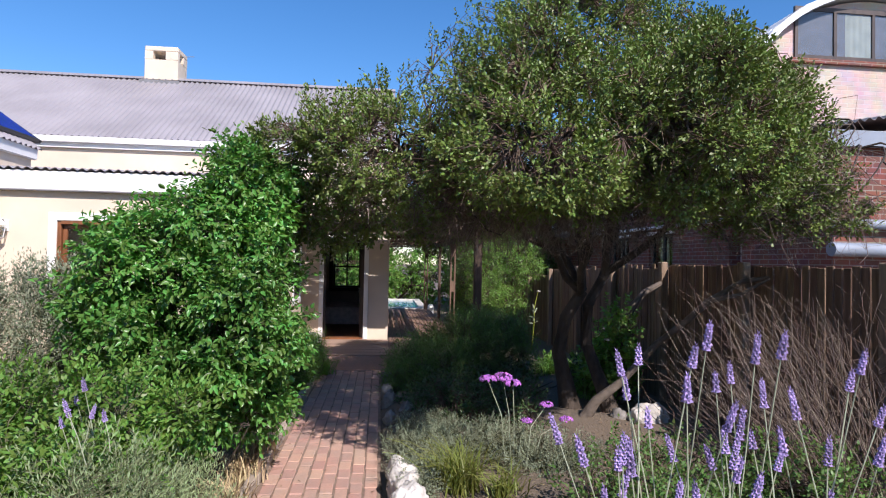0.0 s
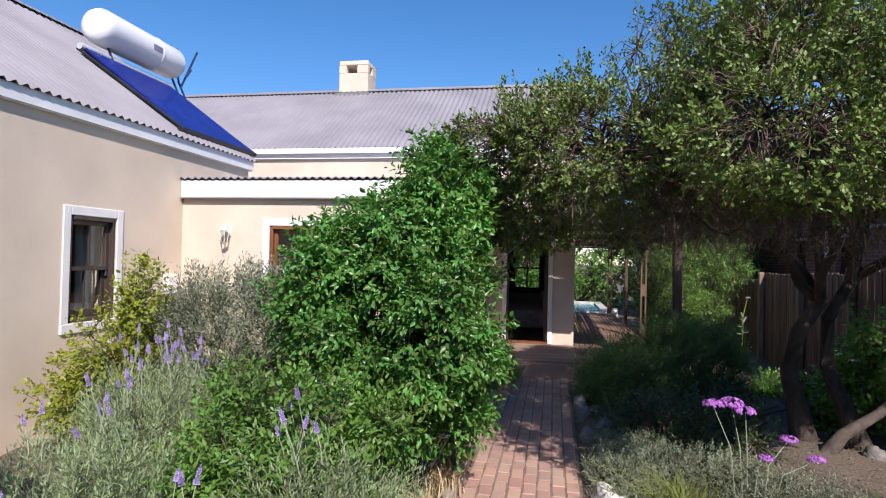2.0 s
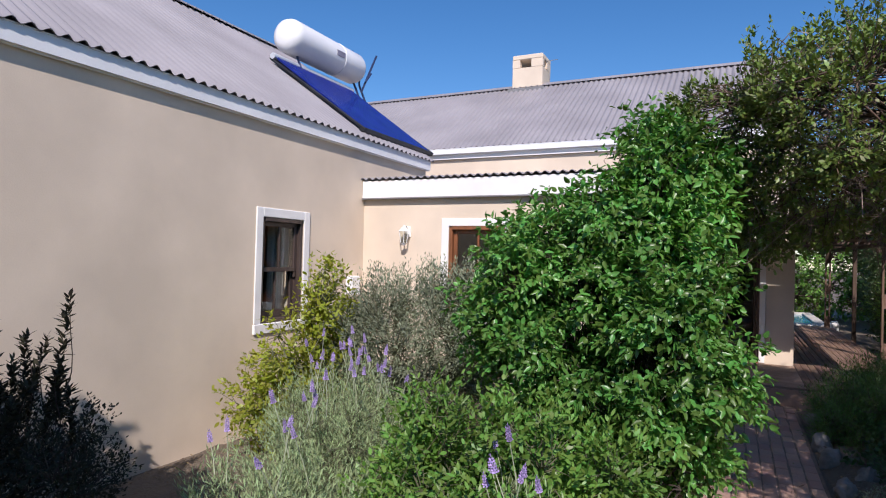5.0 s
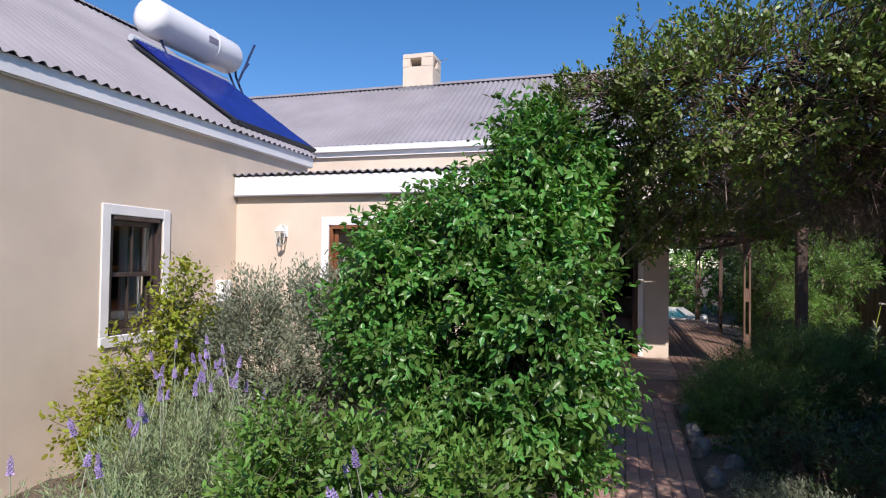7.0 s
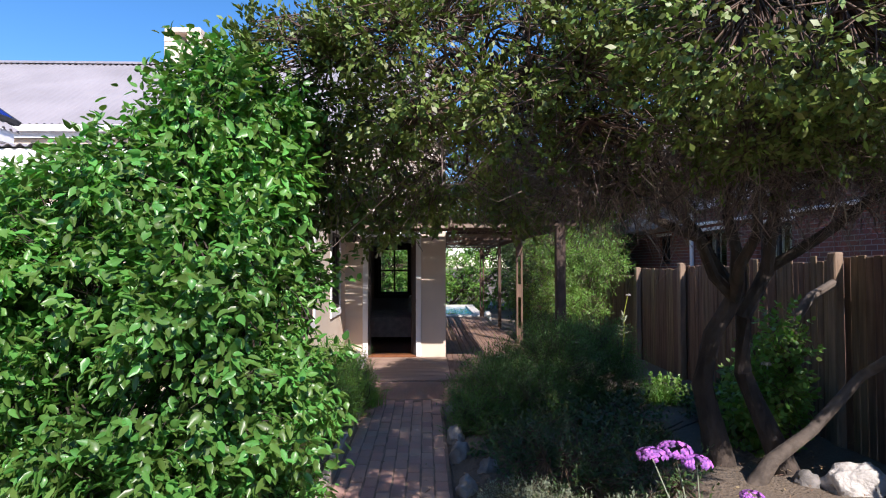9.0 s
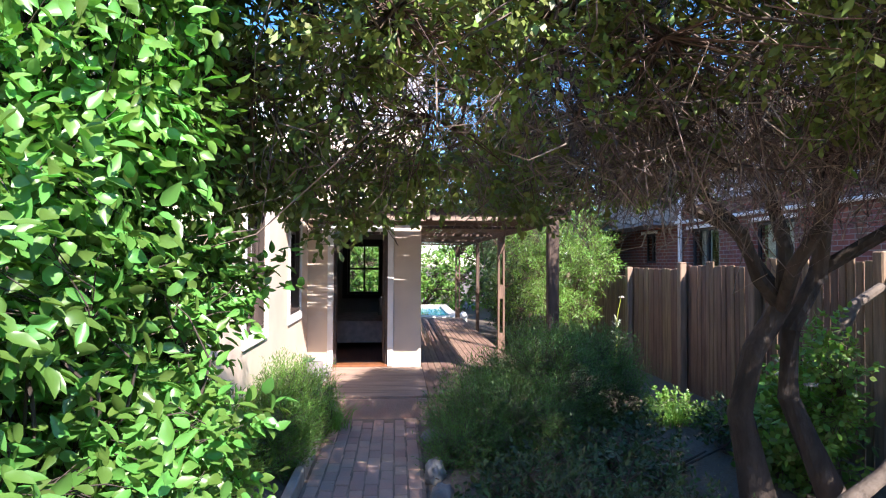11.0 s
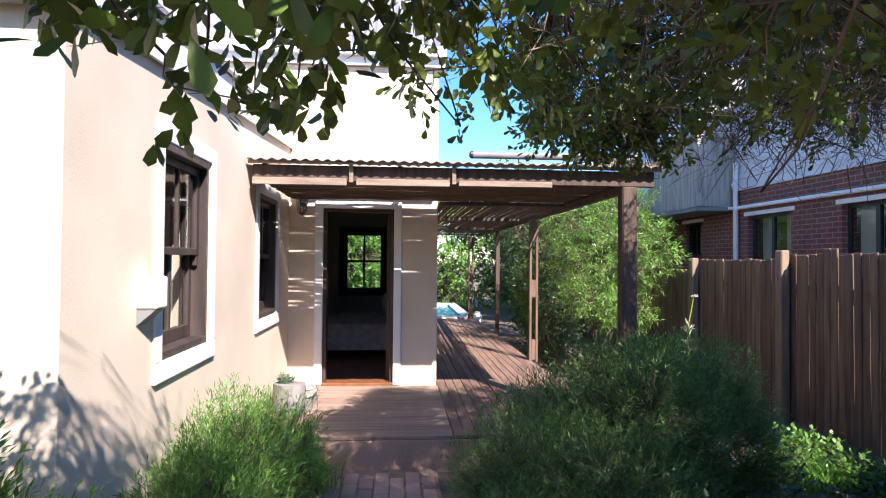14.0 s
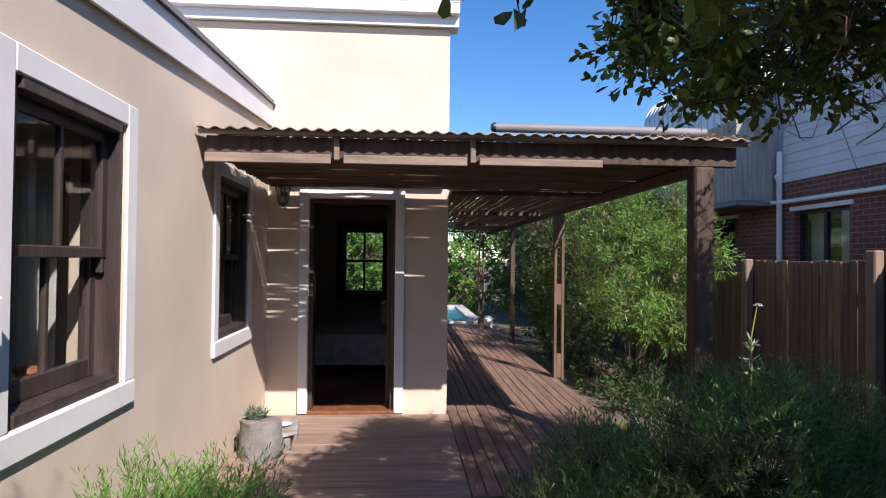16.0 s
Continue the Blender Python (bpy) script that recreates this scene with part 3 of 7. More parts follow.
# ---- sash windows ----
def window(name, label, opening, m, curtain=True, trim=0.10, wood=None):
    """A dark wooden sash window in a white plaster surround, in local wall coordinates."""
    u0, u1, z0, z1 = opening
    wood = wood or M_DARKWOOD
    ob = thing(name, label, "window", kind="structure", m=m)
    s = Shape()
    s.box(u0 - trim, u0, -0.018, 0.0, z0 - 0.0, z1 + trim, 0.006)
    s.box(u1, u1 + trim, -0.018, 0.0, z0 - 0.0, z1 + trim, 0.006)
    s.box(u0, u1, -0.018, 0.0, z1, z1 + trim, 0.006)
    part("window_surround", s, M_TRIM, ob, "white plaster surround")
    part("window_sill", Shape().box(u0 - trim, u1 + trim, -0.024, 0.10, z0 - trim - 0.01, z0, 0.008), M_TRIM, ob, "white sloping sill")
    f = Shape()
    w = 0.045
    f.box(u0, u0 + w, 0.005, 0.17, z0, z1, 0.004)
    f.box(u1 - w, u1, 0.005, 0.17, z0, z1, 0.004)
    f.box(u0 + w, u1 - w, -0.012, 0.17, z1 - w, z1, 0.004)
    f.box(u0 + w, u1 - w, -0.004, 0.17, z0, z0 + w, 0.004)
    part("window_frame", f, wood, ob, "stained wooden box frame")
    mid = z0 + (z1 - z0) * 0.50
    for k, (a, b, d) in enumerate(((mid - 0.02, z1 - w, 0.05), (z0 + w, mid + 0.03, 0.095))):
        sh = Shape()
        st = 0.05
        x0, x1 = u0 + w, u1 - w
        sh.box(x0, x0 + st, d, d + 0.035, a, b, 0.004)
        sh.box(x1 - st, x1, d, d + 0.035, a, b, 0.004)
        sh.box(x0 + st, x1 - st, d, d + 0.035, b - (st if k == 0 else 0.045), b, 0.004)
        sh.box(x0 + st, x1 - st, d, d + 0.035, a, a + (0.045 if k == 0 else 0.08), 0.004)
        c = (x0 + x1) / 2
        sh.box(c - 0.012, c + 0.012, d + 0.004, d + 0.03, a + 0.03, b - 0.03, 0.003)
        for hx in (x0 + 0.008, x1 - 0.036):
            if k == 0:
                sh.box(hx, hx + 0.028, d + 0.002, d + 0.034, a - 0.07, a, 0.006)
        sash = part("sash", sh, wood, ob)
        for q0, q1 in ((x0 + st, c - 0.012), (c + 0.012, x1 - st)):
            g = part("pane", Shape().box(q0 - 0.004, q1 + 0.004, d + 0.015, d + 0.019, a + 0.03, b - 0.03), M_GLASS, sash, "clear glass pane")
            g.visible_shadow = False
    if curtain:
        cs = Shape()
        n = 40
        vs = []
        for i in range(n + 1):
            u = u1 + 0.06 - 0.27 * i / n
            y = 0.33 + 0.03 * math.sin(i * 1.25) + 0.01 * math.sin(i * 0.53)
            vs += [(u, y, z0 - 0.05), (u + 0.02 * math.sin(i), y, z1)]
        cs.add(vs, [(2 * i, 2 * i + 2, 2 * i + 3, 2 * i + 1) for i in range(n)])
        part("curtain", cs, M_CURTAIN, ob, "pale gathered curtain inside")
    return ob


window("window_1", "dark wooden sash window in a white surround, curtain inside", W1, EAST(WX, 0))
window("window_2", "red-brown wooden window in a white surround, half hidden by a bush", W2, SOUTH(0, LY), wood=M_REDWOOD)
window("window_3", "large dark wooden sash window in a white surround", W3, EAST(LX, 0))
window("window_4", "dark wooden sash window under the pergola roof", W4, EAST(LX, 0))
bw = thing("window_5", "dark wooden four-pane window in the bedroom's back wall", "window", kind="structure")
s = Shape()
bx0, bx1, bz0, bz1 = BACKWIN
for q in ((bx0, bx0 + 0.06, bz0, bz1), (bx1 - 0.06, bx1, bz0, bz1), (bx0 + 0.06, bx1 - 0.06, bz1 - 0.06, bz1), (bx0 + 0.06, bx1 - 0.06, bz0, bz0 + 0.06), ((bx0 + bx1) / 2 - 0.02, (bx0 + bx1) / 2 + 0.02, bz0 + 0.06, bz1 - 0.06), (bx0 + 0.06, bx1 - 0.06, 1.40, 1.45)):
    s.box(q[0], q[1], 18.52, 18.60, q[2], q[3], 0.004)
s.box(bx0 - 0.12, bx1 + 0.12, 18.43, 18.455, bz1, bz1 + 0.12, 0.004).box(bx0 - 0.12, bx1 + 0.12, 18.40, 18.455, bz0 - 0.1, bz0, 0.004).box(bx0 - 0.12, bx0, 18.43, 18.455, bz0, bz1, 0.004).box(bx1, bx1 + 0.12, 18.43, 18.455, bz0, bz1, 0.004)
part("window_frame", s, M_DARKWOOD, bw)
g = part("pane", Shape().box(bx0 + 0.05, bx1 - 0.05, 18.555, 18.56, bz0 + 0.05, bz1 - 0.05), M_GLASS, bw, "clear glass pane")
g.visible_shadow = False

# ---- garden door ----
door = thing("door_1", "open doorway with a pale plaster surround and dark jambs", "doorway", kind="structure")
s = Shape()
d0, d1 = DOOR[0], DOOR[1]
s.box(d0 - 0.09, d0, DY - 0.03, DY, 0.0, DOOR[3] + 0.08, 0.006).box(d1, d1 + 0.09, DY - 0.03, DY, 0.0, DOOR[3] + 0.08, 0.006).box(d0, d1, DY - 0.03, DY, DOOR[3], DOOR[3] + 0.08, 0.006)
part("door_surround", s, M_TRIM, door, "pale plaster door surround")
s = Shape()
s.box(d0, d0 + 0.04, DY + 0.03, DY + 0.2, 0.0, DOOR[3], 0.004).box(d1 - 0.04, d1, DY + 0.03, DY + 0.2, 0.0, DOOR[3], 0.004).box(d0 + 0.04, d1 - 0.04, DY + 0.03, DY + 0.2, DOOR[3] - 0.04, DOOR[3], 0.004)
part("door_frame", s, M_DARKWOOD, door, "dark-stained wooden door frame")
part("threshold", Shape().box(d0, d1, DY - 0.03, DY + 0.26, -0.02, 0.025, 0.006), M_REDWOOD, door, "worn wooden threshold")
leaf = Shape().box(d1 - 0.085, d1 - 0.045, DY + 0.2, DY + 0.95, 0.02, DOOR[3] - 0.05, 0.004)
part("door_leaf", leaf, M_DARKWOOD, door, "dark wooden door leaf folded back inwards")
part("door_handle", Shape().tube([(d1 - 0.085, DY + 0.86, 1.0), (d1 - 0.125, DY + 0.86, 1.0), (d1 - 0.125, DY + 0.76, 1.0)], 0.009, 8), M_SILVER, door, "metal lever handle")

# ---- bed in the room ----
bed = thing("bed", "bed with a mauve-grey fringed blanket and pale cushions", "bed")
def soft_box(x0, x1, y0, y1, z0, z1, n=10, wob=0.012, seed=1):
    s = Shape()
    vs, fs = [], []
    for i in range(n + 1):
        for j in range(n + 1):
            u, v = i / n, j / n
            edge = min(u, 1 - u, v, 1 - v)
            z = z1 - 0.05 * max(0, 1 - edge * 8) ** 2 + wob * noise.noise(Vector((u * 5, v * 5, seed)))
            vs.append((x0 + (x1 - x0) * u, y0 + (y1 - y0) * v, z))
    for i in range(n):
        for j in range(n):
            k = i * (n + 1) + j
            fs.append((k, k + n + 1, k + n + 2, k + 1))
    rim = [i * (n + 1) for i in range(n + 1)] + [n * (n + 1) + j for j in range(1, n + 1)] + [i * (n + 1) + n for i in range(n - 1, -1, -1)] + list(range(n - 1, 0, -1))
    k = len(vs)
    for q in rim:
        vs.append((vs[q][0], vs[q][1], z0))
    for a in range(len(rim)):
        b = (a + 1) % len(rim)
        fs.append((rim[a], k + a, k + b, rim[b]))
    return s.add(vs, fs)


part("mattress", soft_box(-1.50, -0.20, 14.55, 16.5, 0.20, 0.50, seed=5), M_PILLOW, bed, "pale mattress", True)
part("blanket", soft_box(-1.53, -0.19, 14.50, 15.9, 0.08, 0.53, 14, 0.02), M_CLOTH, bed, "mauve-grey hanging blanket", True)
part("bed_frame", Shape().box(-1.5, -0.2, 14.56, 16.5, 0.12, 0.2, 0.005), M_DARKWOOD, bed)
for bxx in (-1.46, -0.26):
    for byy in (14.62, 16.42):
        part("leg", Shape().box(bxx - 0.03, bxx + 0.03, byy - 0.03, byy + 0.03, -0.02, 0.14, 0.004), M_DARKWOOD, bed)
part("cushion", soft_box(-0.62, -0.22, 15.2, 15.5, 0.53, 0.88, 8, 0.03, 3), M_PILLOW, bed, "pale leaning cushion", True)
fr = Shape()
for i in range(44):
    fr.tube([(-1.535, 14.52 + i * 0.031, 0.10), (-1.545, 14.52 + i * 0.031 + random.uniform(-0.01, 0.01), 0.02)], 0.004, 4)
part("fringe", fr, M_CLOTH, bed, "knotted blanket fringe")


# ---- plants ----
def leaves_mesh(name, base, direction, normal, length, width, mat, fold=0.22, droop=0.18, fine=False, blunt=False, simple=False):
    """Many small leaves: arrays of base points, directions, upper sides, lengths and widths. fine: a folded midrib and a curved outline; blunt: widest near a rounded tip."""
    d = direction / np.linalg.norm(direction, axis=1, keepdims=True)
    n = normal - (normal * d).sum(1, keepdims=True) * d
    n /= np.linalg.norm(n, axis=1, keepdims=True) + 1e-9
    s = np.cross(d, n)
    L, W = length[:, None], width[:, None]
    q = len(base)
    at = lambda t, side, dip: base + d * L * t + s * W * 0.5 * side - n * (W * fold * dip + L * droop * t * t)
    if simple:
        P = [base, at(0.5, 1, 0), at(0.5, -1, 0), at(1.0, 0, 0.2)]
        T = [[0, 2, 1], [1, 2, 3]]
    elif fine:
        rows = [(0.16, 0.72), (0.44, 1.0), (0.78, 0.58)]
        P = [base]
        for t, w in rows:
            P += [at(t, w, 0), at(t, 0, 1), at(t, -w, 0)]
        P.append(at(1.0, 0, 0.3))
        T = [[0, 2, 1], [0, 3, 2]]
        for r in range(len(rows) - 1):
            a = 1 + 3 * r
            T += [[a, a + 1, a + 4], [a, a + 4, a + 3], [a + 1, a + 2, a + 5], [a + 1, a + 5, a + 4]]
        a = 1 + 3 * (len(rows) - 1)
        T += [[a, a + 1, a + 3], [a + 1, a + 2, a + 3]]
    else:
        (t1, w1), (t2, w2) = ((0.38, 0.72), (0.78, 0.95)) if blunt else ((0.28, 0.85), (0.66, 0.85))
        P = [base, at(t1, w1, 0), at(t1, -w1, 0), at(t2, w2, 0.4), at(t2, -w2, 0.4), at(1.0, 0, 0.2)]
        T = [[0, 2, 1], [1, 2, 4], [1, 4, 3], [3, 4, 5]]
    verts = np.stack(P, 1).reshape(-1, 3)
    tris = (np.arange(q)[:, None, None] * len(P) + np.array(T)[None]).reshape(-1, 3)
    me = np_mesh(name, verts, tris, mat)
    if fine:
        me.polygons.foreach_set("use_smooth", [True] * len(me.polygons))
    return me


def twigs_mesh(name, starts, ends, r0, r1, mat, rng, bend=0.12, seg=4, sides=3):
    """Many thin bent twigs from starts to ends."""
    q = len(starts)
    t = np.linspace(0, 1, seg + 1)
    d = ends - starts
    ln = np.linalg.norm(d, axis=1, keepdims=True)
    off = rng.normal(0, 1, (q, 3)) * ln * bend
    off2 = rng.normal(0, 1, (q, 3)) * ln * bend * 0.6
    P = starts[:, None] + d[:, None] * t[None, :, None] + off[:, None] * np.sin(np.pi * t)[None, :, None] + off2[:, None] * np.sin(2 * np.pi * t)[None, :, None]
    a = np.cross(d, rng.normal(0, 1, (q, 3)))
    a /= np.linalg.norm(a, axis=1, keepdims=True) + 1e-9
    b = np.cross(d / (ln + 1e-9), a)
    ang = 2 * np.pi * np.arange(sides) / sides
    R = (r0 + (r1 - r0) * t)
    ring = a[:, None, None] * np.cos(ang)[None, None, :, None] + b[:, None, None] * np.sin(ang)[None, None, :, None]
    V = P[:, :, None] + ring * R[None, :, None, None]
    verts = V.reshape(-1, 3)
    per = (seg + 1) * sides
    tr = []
    for i in range(seg):
        for k in range(sides):
            l = (k + 1) % sides
            tr += [[i * sides + k, (i + 1) * sides + k, (i + 1) * sides + l], [i * sides + k, (i + 1) * sides + l, i * sides + l]]
    tris = (np.arange(q)[:, None, None] * per + np.array(tr)[None]).reshape(-1, 3)
    return np_mesh(name, verts, tris, mat)


def lumpy(rng, n, lobes, shell=0.55):
    """Points in a heap of ellipsoid lobes (cx, cy, cz, rx, ry, rz), mostly near the outer surface, and the way out of it there."""
    lobes = np.array(lobes, float)
    vol = (lobes[:, 3] * lobes[:, 4] + lobes[:, 4] * lobes[:, 5] + lobes[:, 3] * lobes[:, 5])
    pts, outs = [], []
    got = 0
    while got < n:
        which = rng.choice(len(lobes), n, p=vol / vol.sum())
        v = rng.normal(0, 1, (n, 3))
        v /= np.linalg.norm(v, axis=1, keepdims=True)
        r = 1 - shell * rng.random(n) ** 1.8
        r *= 1 + 0.10 * np.sin(v[:, 0] * 7 + which) * np.sin(v[:, 1] * 6 + 2) + 0.08 * np.sin(v[:, 2] * 9 + which * 2)
        p = lobes[which, :3] + v * lobes[which, 3:] * r[:, None]
        inside = np.zeros(n, bool)
        for k, lb in enumerate(lobes):
            inside |= (which != k) & ((((p - lb[:3]) / lb[3:]) ** 2).sum(1) < (1 - shell) ** 2)
        o = v / lobes[which, 3:]
        o /= np.linalg.norm(o, axis=1, keepdims=True)
        pts.append(p[~inside])
        outs.append(o[~inside])
        got += (~inside).sum()
    return np.concatenate(pts)[:n], np.concatenate(outs)[:n]


def tufted(lobes, count, r0, r1, seed, shrink=0.86):
    """The heap of lobes with many small tufts standing out of its surface."""
    rng = np.random.default_rng(seed)
    p, o = lumpy(rng, count, lobes, 0.06)
    r = rng.uniform(r0, r1, count)
    out = [(x, y, z, a * shrink, b * shrink, c * shrink) for x, y, z, a, b, c in lobes]
    return out + [(*(q - w * k * 0.45), k, k, k * 0.85) for q, w, k in zip(p, o, r)]


def foliage(rng, c, o, per, length, width, sprig, up=0.35, spread=0.9, face_up=0.6):
    """Leaves set along a short sprig at each cluster centre c that grows along o."""
    q = len(c)
    axis = o + np.array([0, 0, up]) + rng.normal(0, 0.45, (q, 3))
    axis /= np.linalg.norm(axis, axis=1, keepdims=True)
    ref = np.cross(axis, rng.normal(0, 1, (q, 3)))
    ref /= np.linalg.norm(ref, axis=1, keepdims=True) + 1e-9
    bi = np.cross(axis, ref)
    k = np.arange(per)
    s = (k + 0.5) / per
    ang = k * 2.399 + 0.0
    rad = ref[:, None] * np.cos(ang)[None, :, None] + bi[:, None] * np.sin(ang)[None, :, None]
    base = c[:, None] + axis[:, None] * (s[None, :, None] - 0.5) * sprig
    base = base + rng.normal(0, sprig * 0.06, base.shape)
    d = axis[:, None] * (0.35 + 0.7 * s[None, :, None]) + rad * spread * (1.1 - 0.6 * s[None, :, None]) + rng.normal(0, 0.18, base.shape)
    n = axis[:, None] * 0.8 + np.array([0, 0, face_up]) + rng.normal(0, 0.35, base.shape)
    m = q * per
    return base.reshape(m, 3), d.reshape(m, 3), n.reshape(m, 3), length * (0.65 + 0.6 * rng.random(m)), width * (0.7 + 0.5 * rng.random(m)), axis


def twig_net(rng, ob, hubs, c, r, mat, share=22):
    """Branches from the hubs to branching points, and twigs from those to the sprigs at c."""
    sub = c[rng.choice(len(c), max(4, len(c) // share), replace=False)]
    near = np.argmin(((sub[:, None] - hubs[None]) ** 2).sum(2), 1)
    sub = hubs[near] * 0.3 + sub * 0.7
    part("branchwork", twigs_mesh("branchlets", hubs[near], sub, r * 2.2, r * 1.1, mat, rng, 0.14, 5, 5), None, ob, kind="stuff")
    k = np.concatenate([np.argmin(((q[:, None] - sub[None]) ** 2).sum(2), 1) for q in np.array_split(c, max(1, len(c) // 1500))])
    part("twig_tangle", twigs_mesh("twigs", sub[k], c, r, r * 0.45, mat, rng, 0.14, 2, 3), None, ob, kind="stuff")


def shrub(name, label, lobes, clusters, per, length, width, sprig, mat, seed, root, stem_mat=None, stems=9, category="shrub", up=0.35, spread=0.9, shell=0.55, twig_r=0.004, face_up=0.6, droop=0.18, fine=False, hollows=(), simple=None):
    """A shrub: forking stems from the root, twigs to every sprig, and its leaves."""
    rng = np.random.default_rng(seed)
    ob = thing(name, label, category)
    c, o = lumpy(rng, clusters, lobes, shell)
    c[:, 2] = np.maximum(c[:, 2], GROUND_Z + 0.06)
    for x, y, z, r in hollows:
        ok = ((c - np.array([x, y, z])) ** 2 * np.array([1, 0.45, 1])).sum(1) > r * r
        c, o = c[ok], o[ok]
    root = np.array(root, float)
    hubs = c[rng.choice(len(c), stems)] * 0.55 + root * 0.45 + np.array([0, 0, 0.0])
    st = Shape()
    for h in hubs:
        base = root + np.array([rng.normal(0, 0.04), rng.normal(0, 0.04), -0.03])
        mid = base * 0.5 + h * 0.5 + rng.normal(0, 0.04, 3)
        st.tube([base, mid, h], [twig_r * 4.5, twig_r * 3.2, twig_r * 1.8], 6)
    part("woody_stem", st, stem_mat or M_BARK, ob, "woody stems", True)
    twig_net(rng, ob, hubs, c, twig_r, stem_mat or M_TWIG)
    b, d, n, L, W, axis = foliage(rng, c, o, per, length, width, sprig, up, spread, face_up)
    part("foliage", leaves_mesh("foliage", b, d, n, L, W, mat, droop=droop, fine=fine, simple=width < 0.0135 if simple is None else simple), None, ob, kind="stuff")
    return ob, rng, c, axis


def limb_points(a, b, sag, rng, n=6, wob=0.05):
    a, b = Vector(a), Vector(b)
    out = []
    for i in range(n + 1):
        t = i / n
        p = a.lerp(b, t) + Vector((rng.normal(0, wob), rng.normal(0, wob), rng.normal(0, wob) + sag * math.sin(math.pi * t))) * (1 if 0 < i < n else 0.2)
        out.append(p)
    return out


